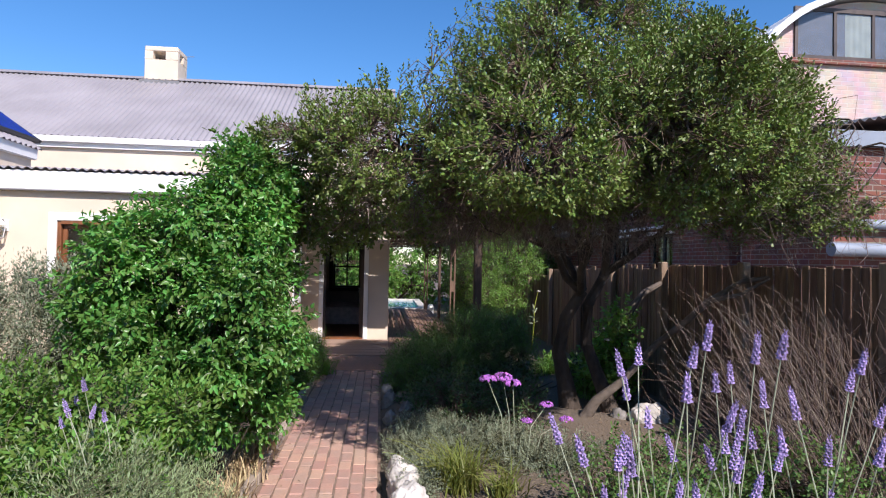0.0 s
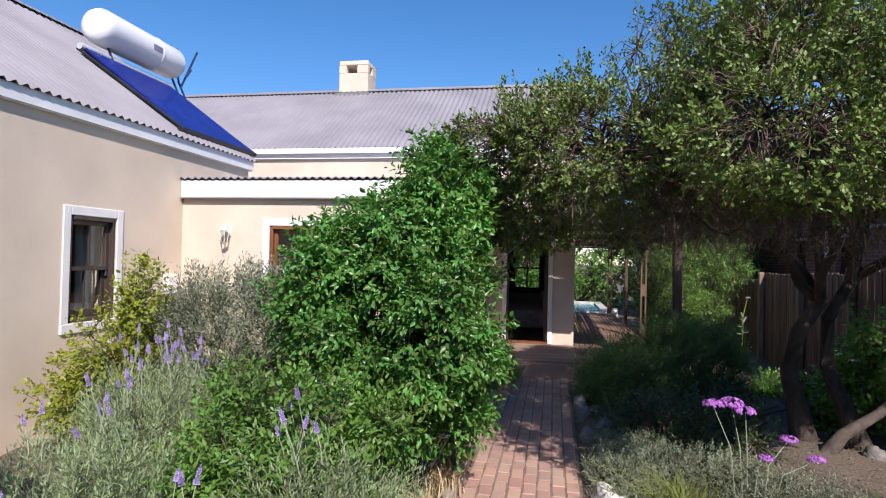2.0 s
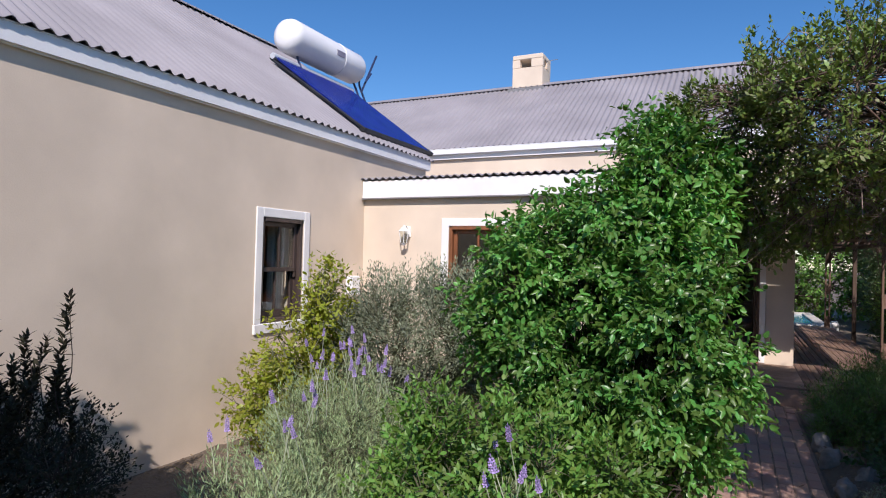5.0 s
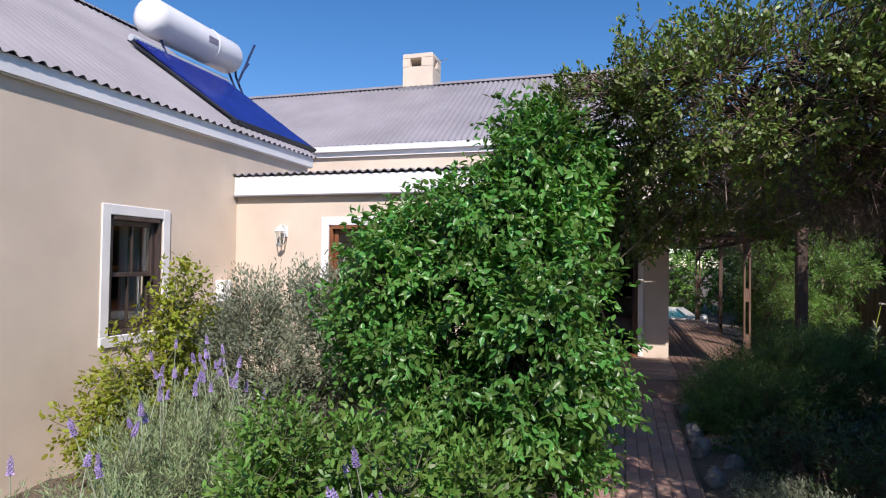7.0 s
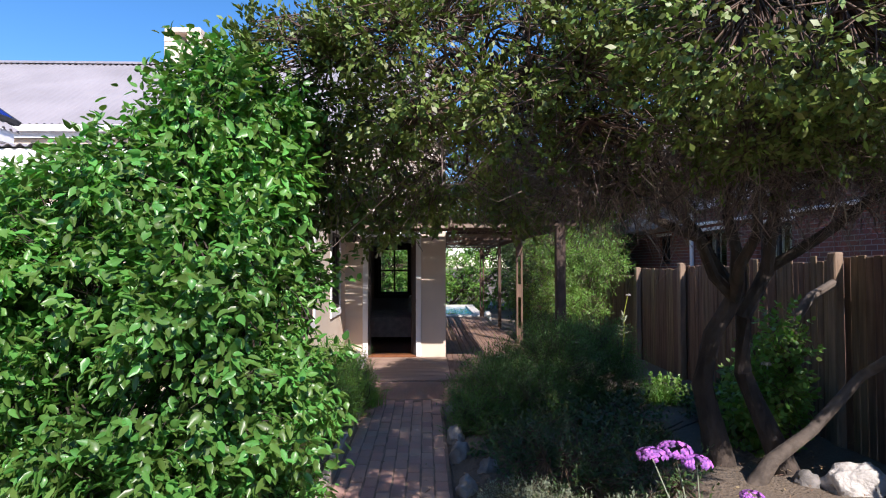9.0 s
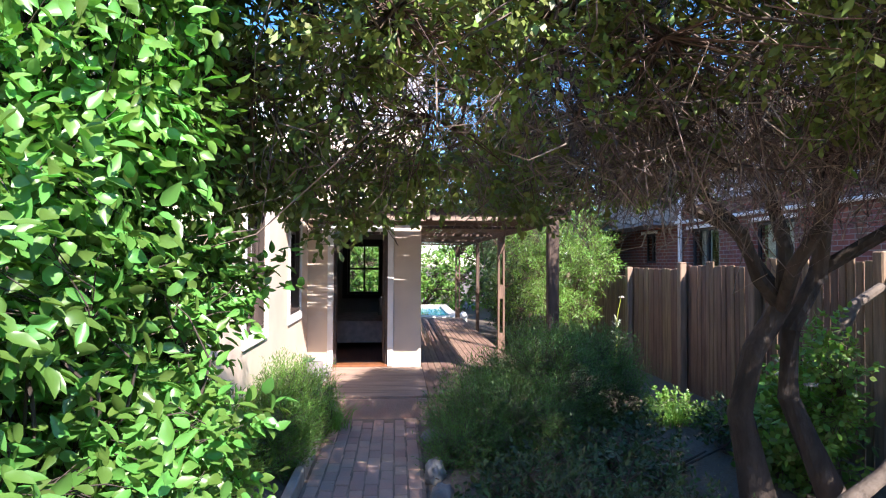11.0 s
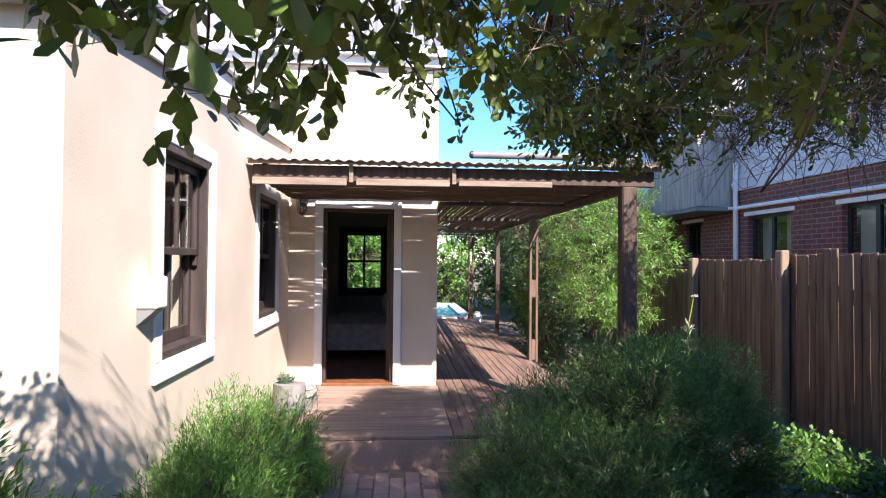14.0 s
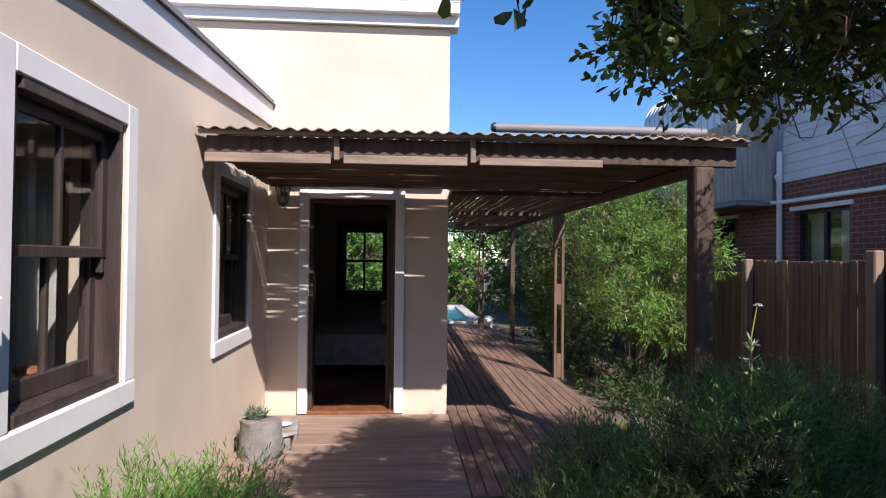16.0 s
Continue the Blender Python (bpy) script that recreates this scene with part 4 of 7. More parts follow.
# the large spreading tree over the path
def big_tree():
    rng = np.random.default_rng(11)
    ob = thing("tree", "old spreading evergreen tree with a twisted trunk, dense olive-green crown", "tree")
    root = Vector((2.42, 7.42, GROUND_Z - 0.05))
    trunk = Shape()
    trunk.tube([root, (2.34, 7.44, 0.1), (2.23, 7.4, 0.5), (2.30, 7.34, 0.95), (2.5, 7.3, 1.3)], [0.15, 0.11, 0.088, 0.08, 0.072], 10)
    part("trunk", trunk, M_BARK, ob, "twisted grey-brown trunk", True)
    t2 = Shape().tube([(2.88, 7.15, GROUND_Z - 0.03), (2.74, 7.28, 0.15), (2.60, 7.4, 0.6), (2.59, 7.36, 1.1), (2.8, 7.35, 1.5)], [0.12, 0.09, 0.075, 0.07, 0.062], 9)
    low = Shape().tube([(2.30, 6.86, GROUND_Z - 0.04), (2.52, 6.82, 0.02), (2.82, 6.8, 0.25), (3.22, 6.78, 0.68), (3.42, 6.45, 1.0), (3.55, 6.2, 1.25), (3.85, 6.05, 1.48), (4.25, 5.65, 1.58)], [0.085, 0.06, 0.046, 0.04, 0.038, 0.036, 0.03, 0.016], 10)
    part("limb", low, M_PALEBARK, ob, "low limb leaning out from the tree's foot, pale bark", True)
    part("limb", Shape().tube([(3.55, 6.2, 1.25), (3.72, 5.9, 1.34), (3.95, 5.75, 1.52)], [0.03, 0.022, 0.012], 7), M_PALEBARK, ob, "pale side branch", True)
    part("trunk", t2, M_BARK, ob, "second stem of the trunk", True)
    limbs = [((2.5, 7.3, 1.25), (0.9, 6.6, 2.55), 0.15), ((2.5, 7.3, 1.25), (2.0, 5.6, 2.8), 0.2), ((2.5, 7.3, 1.28), (1.3, 8.1, 2.7), 0.2), ((2.8, 7.35, 1.5), (4.3, 6.4, 2.7), 0.15),
             ((2.8, 7.35, 1.5), (3.6, 8.2, 2.9), 0.2), ((2.8, 7.35, 1.48), (2.8, 6.4, 3.6), 0.15), ((2.5, 7.3, 1.3), (2.2, 7.2, 3.7), 0.1), ((0.9, 6.6, 2.55), (-0.4, 6.2, 2.75), 0.1),
             ((4.3, 6.4, 2.7), (5.2, 5.6, 2.9), 0.1), ((2.0, 5.6, 2.8), (1.4, 4.9, 3.2), 0.1), ((0.9, 6.6, 2.55), (0.3, 7.2, 3.2), 0.1), ((1.3, 8.1, 2.7), (0.8, 8.6, 2.75), 0.05), ((0.9, 6.6, 2.55), (0.1, 5.4, 2.6), 0.1), ((2.0, 5.6, 2.8), (2.2, 4.6, 2.9), 0.1), ((1.3, 8.1, 2.7), (2.2, 8.7, 2.8), 0.1), ((2.8, 6.4, 3.6), (3.3, 5.6, 4.1), 0.05)]
    hubs = []
    for a, b, sag in limbs:
        pts = limb_points(a, b, sag, rng, 7, 0.06)
        r0 = 0.054 if a[2] < 1.6 else 0.026
        part("limb", Shape().tube(pts, [r0 * (1 - 0.68 * i / 7) for i in range(8)], 8), M_BARK, ob, "crooked limb", True)
        hubs += [np.array(p) for p in pts[3:]]
    hubs = np.array(hubs)
    lobes = [(2.3, 6.1, 3.25, 1.6, 1.4, 1.1), (0.6, 5.8, 2.75, 1.2, 1.1, 0.75), (3.45, 5.7, 2.75, 0.85, 1.05, 0.85), (1.6, 5.0, 2.9, 1.1, 0.85, 0.8), (2.95, 5.3, 3.05, 0.8, 0.8, 0.75), (3.45, 5.95, 3.3, 0.7, 0.75, 0.6), (3.95, 5.4, 2.25, 0.5, 0.6, 0.5),
             (-0.35, 5.2, 2.6, 0.7, 0.6, 0.5), (2.4, 7.3, 3.2, 1.6, 1.1, 1.0), (1.1, 7.3, 2.75, 1.0, 0.75, 0.6), (2.6, 5.9, 3.75, 1.1, 0.9, 0.5), (1.5, 6.3, 3.6, 1.0, 0.9, 0.5), (3.75, 6.6, 2.8, 0.6, 0.75, 0.7), (0.0, 4.85, 2.55, 0.6, 0.5, 0.4),
             (1.1, 4.5, 2.6, 0.85, 0.65, 0.55), (2.2, 4.4, 2.75, 1.0, 0.65, 0.65), (2.75, 4.6, 2.5, 0.6, 0.6, 0.5), (0.5, 5.9, 2.25, 1.0, 0.8, 0.38), (1.3, 5.4, 2.4, 1.0, 0.8, 0.5), (2.2, 5.7, 2.6, 1.1, 0.9, 0.5),
             (1.3, 8.3, 2.55, 0.9, 0.75, 0.48), (2.3, 8.6, 2.75, 0.9, 0.8, 0.55), (0.5, 7.7, 2.4, 0.65, 0.6, 0.35), (-0.05, 6.4, 2.2, 0.6, 0.6, 0.3), (-0.85, 5.9, 2.08, 0.45, 0.5, 0.22), (-0.7, 5.3, 2.5, 0.5, 0.45, 0.4), (1.0, 4.0, 2.4, 0.7, 0.45, 0.4), (1.3, 6.0, 3.75, 0.9, 0.8, 0.55), (1.9, 5.6, 3.9, 0.8, 0.7, 0.45), (-0.1, 5.2, 2.7, 0.55, 0.5, 0.3), (-0.7, 5.5, 2.2, 0.45, 0.35, 0.3), (-0.95, 5.35, 2.05, 0.3, 0.3, 0.25),
             (0.85, 8.45, 2.38, 0.55, 0.5, 0.42), (1.45, 8.3, 2.45, 0.55, 0.5, 0.42), (0.55, 8.2, 2.3, 0.36, 0.4, 0.32)]
    lobes = tufted(lobes, 150, 0.18, 0.36, 9, 0.92)
    c, o = lumpy(rng, 21000, lobes, 0.38)
    keep = ~((c[:, 2] < 1.98) & (rng.random(len(c)) < 0.8)) & (c[:, 2] > 1.74)
    mid = (c[:, 1] > 5.2) & (c[:, 1] < 7.5) & (c[:, 0] < 2.7)
    keep &= ~((o[:, 2] < -0.1) & (c[:, 0] > -0.2) & mid & (rng.random(len(c)) < 0.88))
    keep &= ~((c[:, 2] < 2.7) & mid & (rng.random(len(c)) < 0.5))
    keep &= ~(mid & (c[:, 1] > 5.9) & (rng.random(len(c)) < 0.55))
    keep &= ~((c[:, 0] < 0.7) & (c[:, 1] > 5.15) & (c[:, 1] < 7.5) & (rng.random(len(c)) < 0.55))
    keep &= ~(mid & (c[:, 0] < 2.2) & (c[:, 1] > 5.6) & (rng.random(len(c)) < 0.35))
    # gaps through which the sun reaches the bed by the fence and the climber
    def shading(p):
        hit = np.zeros(len(p), bool)
        for gx, gy, gz, ra, rb in ((3.0, 9.7, 0.0, 0.5, 0.6), (3.12, 7.75, 0.7, 0.28, 0.32), (3.15, 8.2, 0.4, 0.45, 0.5)):
            k = (p[:, 2] - gz) / math.tan(se)
            off_x, off_y = p[:, 0] - math.sin(sa) * k - gx, p[:, 1] + math.cos(sa) * k - gy
            hit |= (off_x / ra) ** 2 + (off_y / rb) ** 2 < 1
        return hit
    keep &= ~(shading(c) & (rng.random(len(c)) < 0.95))
    bare = c[(c[:, 2] < 2.95) & (c[:, 2] > 1.72) & (c[:, 1] > 4.6) & ((c[:, 1] < 8.0) | (c[:, 0] > 1.05)) & (c[:, 0] > -0.75) & ~shading(c)]
    keep &= ~((c[:, 1] > 7.3) & (c[:, 0] > 1.1) & (c[:, 2] < 3.3) & (rng.random(len(c)) < 0.85))
    keep &= ~((c[:, 1] > 7.7) & (c[:, 0] < 0.28))
    # the crown thins out to a low slope on the house side
    lift = c[:, 0] + 1.6
    keep &= ~((c[:, 0] < 0.2) & (c[:, 1] + 2.144 * lift > 7.7) & (c[:, 2] > 0.6 + 2.057 * lift))
    keep &= ~((c[:, 0] < -0.7) & (c[:, 2] > 2.3 - 0.9 * (c[:, 1] - 5.6)))
    c, o = c[keep], o[keep]
    twig_net(rng, ob, hubs, c, 0.0055, M_TWIG, 26)
    # the shaded inside and underside: a dense tangle of bare twigs
    under = bare[rng.choice(len(bare), 11000)] + rng.normal(0, 0.06, (11000, 3))
    near = np.argmin(((under[:, None] - hubs[None]) ** 2).sum(2), 1)
    root_end = under * 0.86 + hubs[near] * 0.14 + rng.normal(0, 0.08, under.shape)
    tip = under + rng.normal(0, 0.09, under.shape) - np.array([0, 0, 0.05])
    root_end[:, 2], tip[:, 2] = np.maximum(root_end[:, 2], 1.74), np.maximum(tip[:, 2], 1.66 + 0.12 * np.sin(tip[:, 0] * 4 + tip[:, 1] * 3))
    clear = ~((tip[:, 0] < 0.5) & (rng.random(len(tip)) < 0.6)) & ~((tip[:, 1] > 7.4) & (tip[:, 0] < 0.4)) & ~((tip[:, 0] < -0.3) & (tip[:, 1] > 6.6))
    part("twig_tangle", twigs_mesh("dead_twigs", root_end[clear], tip[clear], 0.0034, 0.0011, M_DEADTWIG, rng, 0.34, 4, 3), None, ob, "bare grey-brown dead twigs", kind="stuff")
    # bare sprays hanging lowest beside the path
    top = rng.random((1500, 3)) * np.array([2.2, 1.0, 0.5]) + np.array([0.5, 5.0, 1.85])
    drop = top + rng.normal(0, 0.09, top.shape) - np.array([0, 0, 0.16])
    drop[:, 2] = np.maximum(drop[:, 2], 1.60 + 0.09 * np.sin(drop[:, 0] * 5) + 0.05 * np.sin(drop[:, 0] * 17))
    part("twig_tangle", twigs_mesh("low_twigs", top, drop, 0.0034, 0.0012, M_DEADTWIG, rng, 0.3, 3, 3), None, ob, "bare hanging sprays", kind="stuff")
    hang = bare[(bare[:, 1] < 7.2) & (bare[:, 0] > 0.3)]
    hang = hang[rng.choice(len(hang), 230)]
    near = np.argmin(((hang[:, None] - hubs[None]) ** 2).sum(2) + 9.0 * (hubs[None, :, 1] > 7.4), 1)
    part("branchwork", twigs_mesh("bare_branches", hubs[near], hang, 0.013, 0.004, M_BARK, rng, 0.12, 7, 5), None, ob, "crooked bare branches", kind="stuff")
    b, d, n, L, W, axis = foliage(rng, c, o, 22, 0.042, 0.0195, 0.18, 0.5, 0.8)
    low = (b[:, 2] < 2.55) & (b[:, 1] > 5.0)
    part("crown", leaves_mesh("crown", b[~low], d[~low], n[~low], L[~low] * 0.86, W[~low] * 1.0, M_LEAF_TREE, droop=0.08, simple=True), None, ob, "dense small glossy leaves", kind="stuff")
    part("crown", leaves_mesh("crown_underside", b[low], d[low], n[low], L[low], W[low], M_LEAF_TREE, droop=0.08, blunt=True), None, ob, "small blunt leaves of the crown's underside", kind="stuff")
    # low hanging sprigs in front of the pergola
    h = rng.random((380, 3)) * np.array([2.6, 1.6, 0.4]) + np.array([-1.1, 6.2, 1.75])
    h = h[(h[:, 2] > 1.86 - 0.10 * np.sin(h[:, 0] * 3) + 0.06 * (h[:, 1] - 6.2)) ]
    h = h[(h[:, 0] > -0.5) | (h[:, 1] < 6.45)]
    h = h[(h[:, 1] < 6.6) | (h[:, 2] > 1.98)]
    skirt = rng.random((430, 3)) * np.array([1.75, 0.75, 0.5]) + np.array([-1.3, 5.8, 1.66])
    skirt = skirt[skirt[:, 2] > 1.76 + 0.07 * np.sin(skirt[:, 0] * 5 + 1) + 0.05 * np.sin(skirt[:, 0] * 13) + 0.12 * (skirt[:, 1] - 6.1) + 0.10 * (skirt[:, 0] > -0.15)]
    side = rng.random((330, 3)) * np.array([0.95, 0.32, 0.62]) + np.array([-1.5, 5.42, 1.74])
    side = side[side[:, 2] > 1.80 + 0.08 * np.sin(side[:, 0] * 9) + 0.05 * np.sin(side[:, 0] * 23)]
    h = np.concatenate([h, skirt, side])
    near = np.argmin(((h[:, None] - c[None]) ** 2).sum(2), 1)
    part("twig_tangle", twigs_mesh("sprig_twigs", h * 0.75 + c[near] * 0.25 + np.array([0, 0, 0.10]), h, 0.003, 0.0015, M_TWIG, rng, 0.1), None, ob, kind="stuff")
    b, d, n, L, W, axis = foliage(rng, h, np.tile([0, -0.1, -0.4], (len(h), 1)), 16, 0.048, 0.025, 0.17, -0.1, 0.8)
    part("hanging_leaves", leaves_mesh("hanging_leaves", b, d, n, L, W, M_LEAF_TREE, droop=0.08, blunt=True), None, ob, kind="stuff")


big_tree()

# the tall bush beside the path
# Twigs take the darker M_BARK, which puts shade into the hollows.
shrub("bush", "tall dense bush with glossy bright-green leaves beside the path",
      tufted([(-1.5, 4.85, 1.4, 0.68, 0.7, 0.62), (-1.16, 4.95, 2.12, 0.31, 0.34, 0.4), (-1.2, 4.95, 2.43, 0.19, 0.2, 0.18), (-1.75, 4.9, 1.55, 0.46, 0.46, 0.4), (-1.15, 4.75, 1.0, 0.42, 0.58, 0.48), (-1.1, 5.2, 1.35, 0.38, 0.48, 0.6), (-1.5, 4.75, 0.6, 0.52, 0.52, 0.48), (-2.05, 4.9, 1.28, 0.36, 0.4, 0.44), (-1.15, 5.1, 0.5, 0.3, 0.4, 0.38), (-1.35, 4.65, 1.78, 0.32, 0.3, 0.3)], 58, 0.14, 0.29, 5, 0.78),
      4100, 14, 0.050, 0.029, 0.25, M_LEAF_BUSH, 21, (-1.4, 4.85, GROUND_Z), M_BARK, stems=16, up=-0.1, spread=1.0, shell=0.33, twig_r=0.0026, face_up=0.75, droop=0.38, fine=True, hollows=[(-0.7, 5.55, 1.25, 0.26), (-0.72, 5.5, 0.85, 0.28), (-1.55, 4.42, 1.07, 0.17), (-1.31, 4.42, 1.03, 0.15), (-1.08, 4.42, 1.19, 0.16), (-0.84, 4.42, 1.32, 0.15), (-1.79, 4.45, 1.35, 0.13), (-1.45, 4.3, 0.55, 0.2), (-1.15, 4.25, 0.6, 0.17)])
shrub("shrub", "grey-green fine-leaved shrub against the wall", [(-3.5, 6.0, 0.85, 0.85, 0.7, 0.6), (-2.9, 6.1, 0.95, 0.6, 0.6, 0.62), (-4.1, 6.1, 0.62, 0.6, 0.6, 0.55)],
      2600, 20, 0.044, 0.013, 0.30, M_LEAF_GREY, 22, (-3.4, 6.1, GROUND_Z), M_GREENTWIG, stems=14, up=1.0, spread=0.6, shell=0.4)
shrub("rose_bush", "thin yellow-green rose bush under the wing window", [(-4.35, 5.35, 0.55, 0.45, 0.45, 0.55), (-4.15, 5.4, 1.15, 0.24, 0.24, 0.5), (-4.5, 5.1, 0.25, 0.4, 0.4, 0.35)],
      620, 11, 0.05, 0.03, 0.2, M_LEAF_YEL, 23, (-4.35, 5.35, GROUND_Z), M_GREENTWIG, stems=8, up=0.5, shell=0.8)
shrub("shrub", "fresh green leafy shrub in front of the tall bush", tufted([(-1.95, 3.5, 0.5, 0.5, 0.45, 0.5), (-1.55, 3.75, 0.6, 0.4, 0.4, 0.42), (-2.2, 3.75, 0.4, 0.28, 0.3, 0.35)], 20, 0.12, 0.24, 13, 0.8),
      1250, 16, 0.044, 0.019, 0.2, M_LEAF_MID, 24, (-1.9, 3.6, GROUND_Z), M_GREENTWIG, stems=10, up=0.6, shell=0.5)
def spiky_shrub():
    """A dark shrub whose stiff upright stems stand well above its mass."""
    ob, rng, c, axis = shrub("shrub", "dusky dark shrub with stiff upright spiky stems near the wing wall", [(-4.35, 2.45, 0.3, 0.5, 0.55, 0.55), (-4.3, 3.0, 0.25, 0.42, 0.42, 0.45)],
                             1300, 24, 0.026, 0.014, 0.26, M_LEAF_RUST, 25, (-4.3, 2.6, GROUND_Z), stems=12, up=1.3, spread=0.7, shell=0.6)
    count = 26
    base = np.column_stack([rng.normal(-4.35, 0.22, count), rng.uniform(2.1, 3.25, count), rng.uniform(0.3, 0.6, count)])
    top = base + np.column_stack([rng.normal(0, 0.10, count), rng.normal(0.05, 0.12, count), rng.uniform(0.3, 0.78, count)])
    part("twig_tangle", twigs_mesh("spike_stems", base, top, 0.005, 0.003, M_TWIG, rng, 0.05, 5, 4), None, ob, kind="stuff")
    t = np.linspace(0.25, 1.0, 11)
    pts = (base[:, None] * (1 - t)[None, :, None] + top[:, None] * t[None, :, None]).reshape(-1, 3)
    b, d, n, L, W, a = foliage(rng, pts, np.tile([0, 0, 1.4], (len(pts), 1)), 12, 0.060, 0.021, 0.07, 0.7, 0.75)
    part("foliage", leaves_mesh("spike_leaves", b, d, n, L, W, M_LEAF_RUST), None, ob, kind="stuff")


spiky_shrub()


def lavender(name, label, lobes, clusters, seed, root, spikes, tall=0.22, mat=None, spike_len=0.055, group="lavender plants"):
    """A lavender plant: narrow upright leaves, and flower spikes on long stems, each a part."""
    ob, rng, c, axis = shrub(name, label, lobes, int(clusters * 1.6), 24, 0.040, 0.0066, 0.2, mat or M_LEAF_LAV, seed, root, M_GREENTWIG, stems=8, category="lavender", up=1.4, spread=0.5, shell=0.6, twig_r=0.0025)
    ob["group"] = group
    tops = np.argsort(-c[:, 2] + rng.random(len(c)) * 0.5)[:spikes]
    for k in tops:
        p = Vector(c[k])
        lean = Vector((rng.normal(0, 0.18), rng.normal(0, 0.18), 1)).normalized()
        h = tall * (0.6 + 0.8 * rng.random())
        top = p + lean * h
        st = Shape().tube([p, p + lean * h * 0.5 + Vector((0.006, 0, 0)), top], [0.0028, 0.0024, 0.0019], 5, False)
        stem = part("stem", st, M_STEM, ob)
        part("flower_spike", flower_spike(top, lean, spike_len * (0.7 + 0.5 * rng.random()), rng), M_PURPLE, stem, "purple flower spike")
    return ob


def flower_spike(base, way, length, rng):
    s = Shape()
    a = way.cross(Vector((1, 0.2, 0))).normalized()
    b = way.cross(a)
    rings = max(5, int(length / 0.008))
    for i in range(rings):
        t = i / rings
        r = 0.0105 * (1 - 0.4 * t) * (0.85 + 0.3 * rng.random())
        for k in range(5):
            w = 2 * math.pi * k / 5 + i * 0.7
            out = a * math.cos(w) + b * math.sin(w)
            side = way.cross(out)
            c = base + way * (length * t) + out * r * 0.5
            s.add([c - side * r * 0.6, c + out * r + way * 0.003, c + side * r * 0.6, c + way * 0.010 + out * r * 0.5], [(0, 1, 3), (1, 2, 3), (0, 3, 2), (0, 2, 1)])
    for k in range(4):
        w = 2 * math.pi * k / 4
        out = a * math.cos(w) + b * math.sin(w)
        side = way.cross(out)
        c = base + way * length
        s.add([c - side * 0.003, c + side * 0.003, c + way * 0.014 + out * 0.007], [(0, 1, 2)])
    return s


lavender("lavender_bush", "grey-green lavender mound with purple spikes in the bed", [(-2.9, 4.1, 0.25, 0.75, 0.6, 0.5)], 620, 31, (-2.9, 4.1, GROUND_Z), 18)
lavender("lavender_bush", "grey-green lavender mound with faded spikes in the bed", [(-2.6, 3.1, 0.2, 0.6, 0.5, 0.45)], 560, 32, (-2.6, 3.1, GROUND_Z), 8)
lavender("lavender_bush", "pale green lavender mound spilling over the path edge", [(-1.45, 3.15, 0.2, 0.45, 0.5, 0.45), (-1.25, 3.8, 0.05, 0.3, 0.4, 0.3)], 620, 33, (-1.5, 3.2, GROUND_Z), 8)
lavender("lavender_bush", "green lavender mound beside the tall bush", [(-3.6, 4.9, 0.2, 0.6, 0.5, 0.5)], 420, 34, (-3.6, 4.9, GROUND_Z), 18)
lavender("lavender_bush", "tall flowering lavender close to the path's start", [(0.85, 1.7, 0.3, 0.35, 0.3, 0.45), (0.45, 1.85, 0.1, 0.25, 0.25, 0.35), (1.3, 1.8, 0.3, 0.35, 0.3, 0.45)], 330, 35, (0.9, 1.75, GROUND_Z), 46, tall=0.50, spike_len=0.085)
lavender("lavender_bush", "bright green lavender mound in the front of the bed", [(-1.75, 2.45, 0.1, 0.5, 0.4, 0.4), (-2.4, 2.3, 0.1, 0.5, 0.4, 0.4)], 420, 36, (-2.0, 2.4, GROUND_Z), 5)

# ---- chimney, solar heater, wall fittings ----
ch = thing("chimney", "square cream plastered chimney with slotted smoke openings on the ridge", "chimney")
def chimney_body():
    s = Shape()
    x0, x1, y0, y1 = -6.02, -5.22, 15.36, 16.06
    s.box(x0 + 0.002, x1 - 0.002, y0 + 0.002, y1 - 0.002, 5.4, 6.53, 0.01)
    s.box(x0, x1, y0, y1, 6.74, 6.86, 0.015)
    for a, b, c, d in ((x0, x0 + 0.2, y0, y0 + 0.15), (x1 - 0.15, x1, y0, y0 + 0.15), (x0 + 0.5, x1 - 0.15, y0, y0 + 0.12), (x0, x0 + 0.15, y1 - 0.15, y1), (x1 - 0.15, x1, y1 - 0.3, y1), (x0 + 0.3, x1 - 0.15, y1 - 0.12, y1)):
        s.box(a, b, c, d, 6.531, 6.739, 0.004)
    return s
part("chimney_shaft", chimney_body(), M_PLASTER, ch)
part("flashing", Shape().box(-6.1, -5.14, 15.24, 15.355, 5.83, 5.98, 0.01), M_FLASH, ch, "grey metal flashing")
part("aerial", Shape().tube([(-5.22, 15.6, 6.7), (-4.9, 15.6, 6.72)], 0.008, 5), M_FLASH, ch, "thin metal rod")

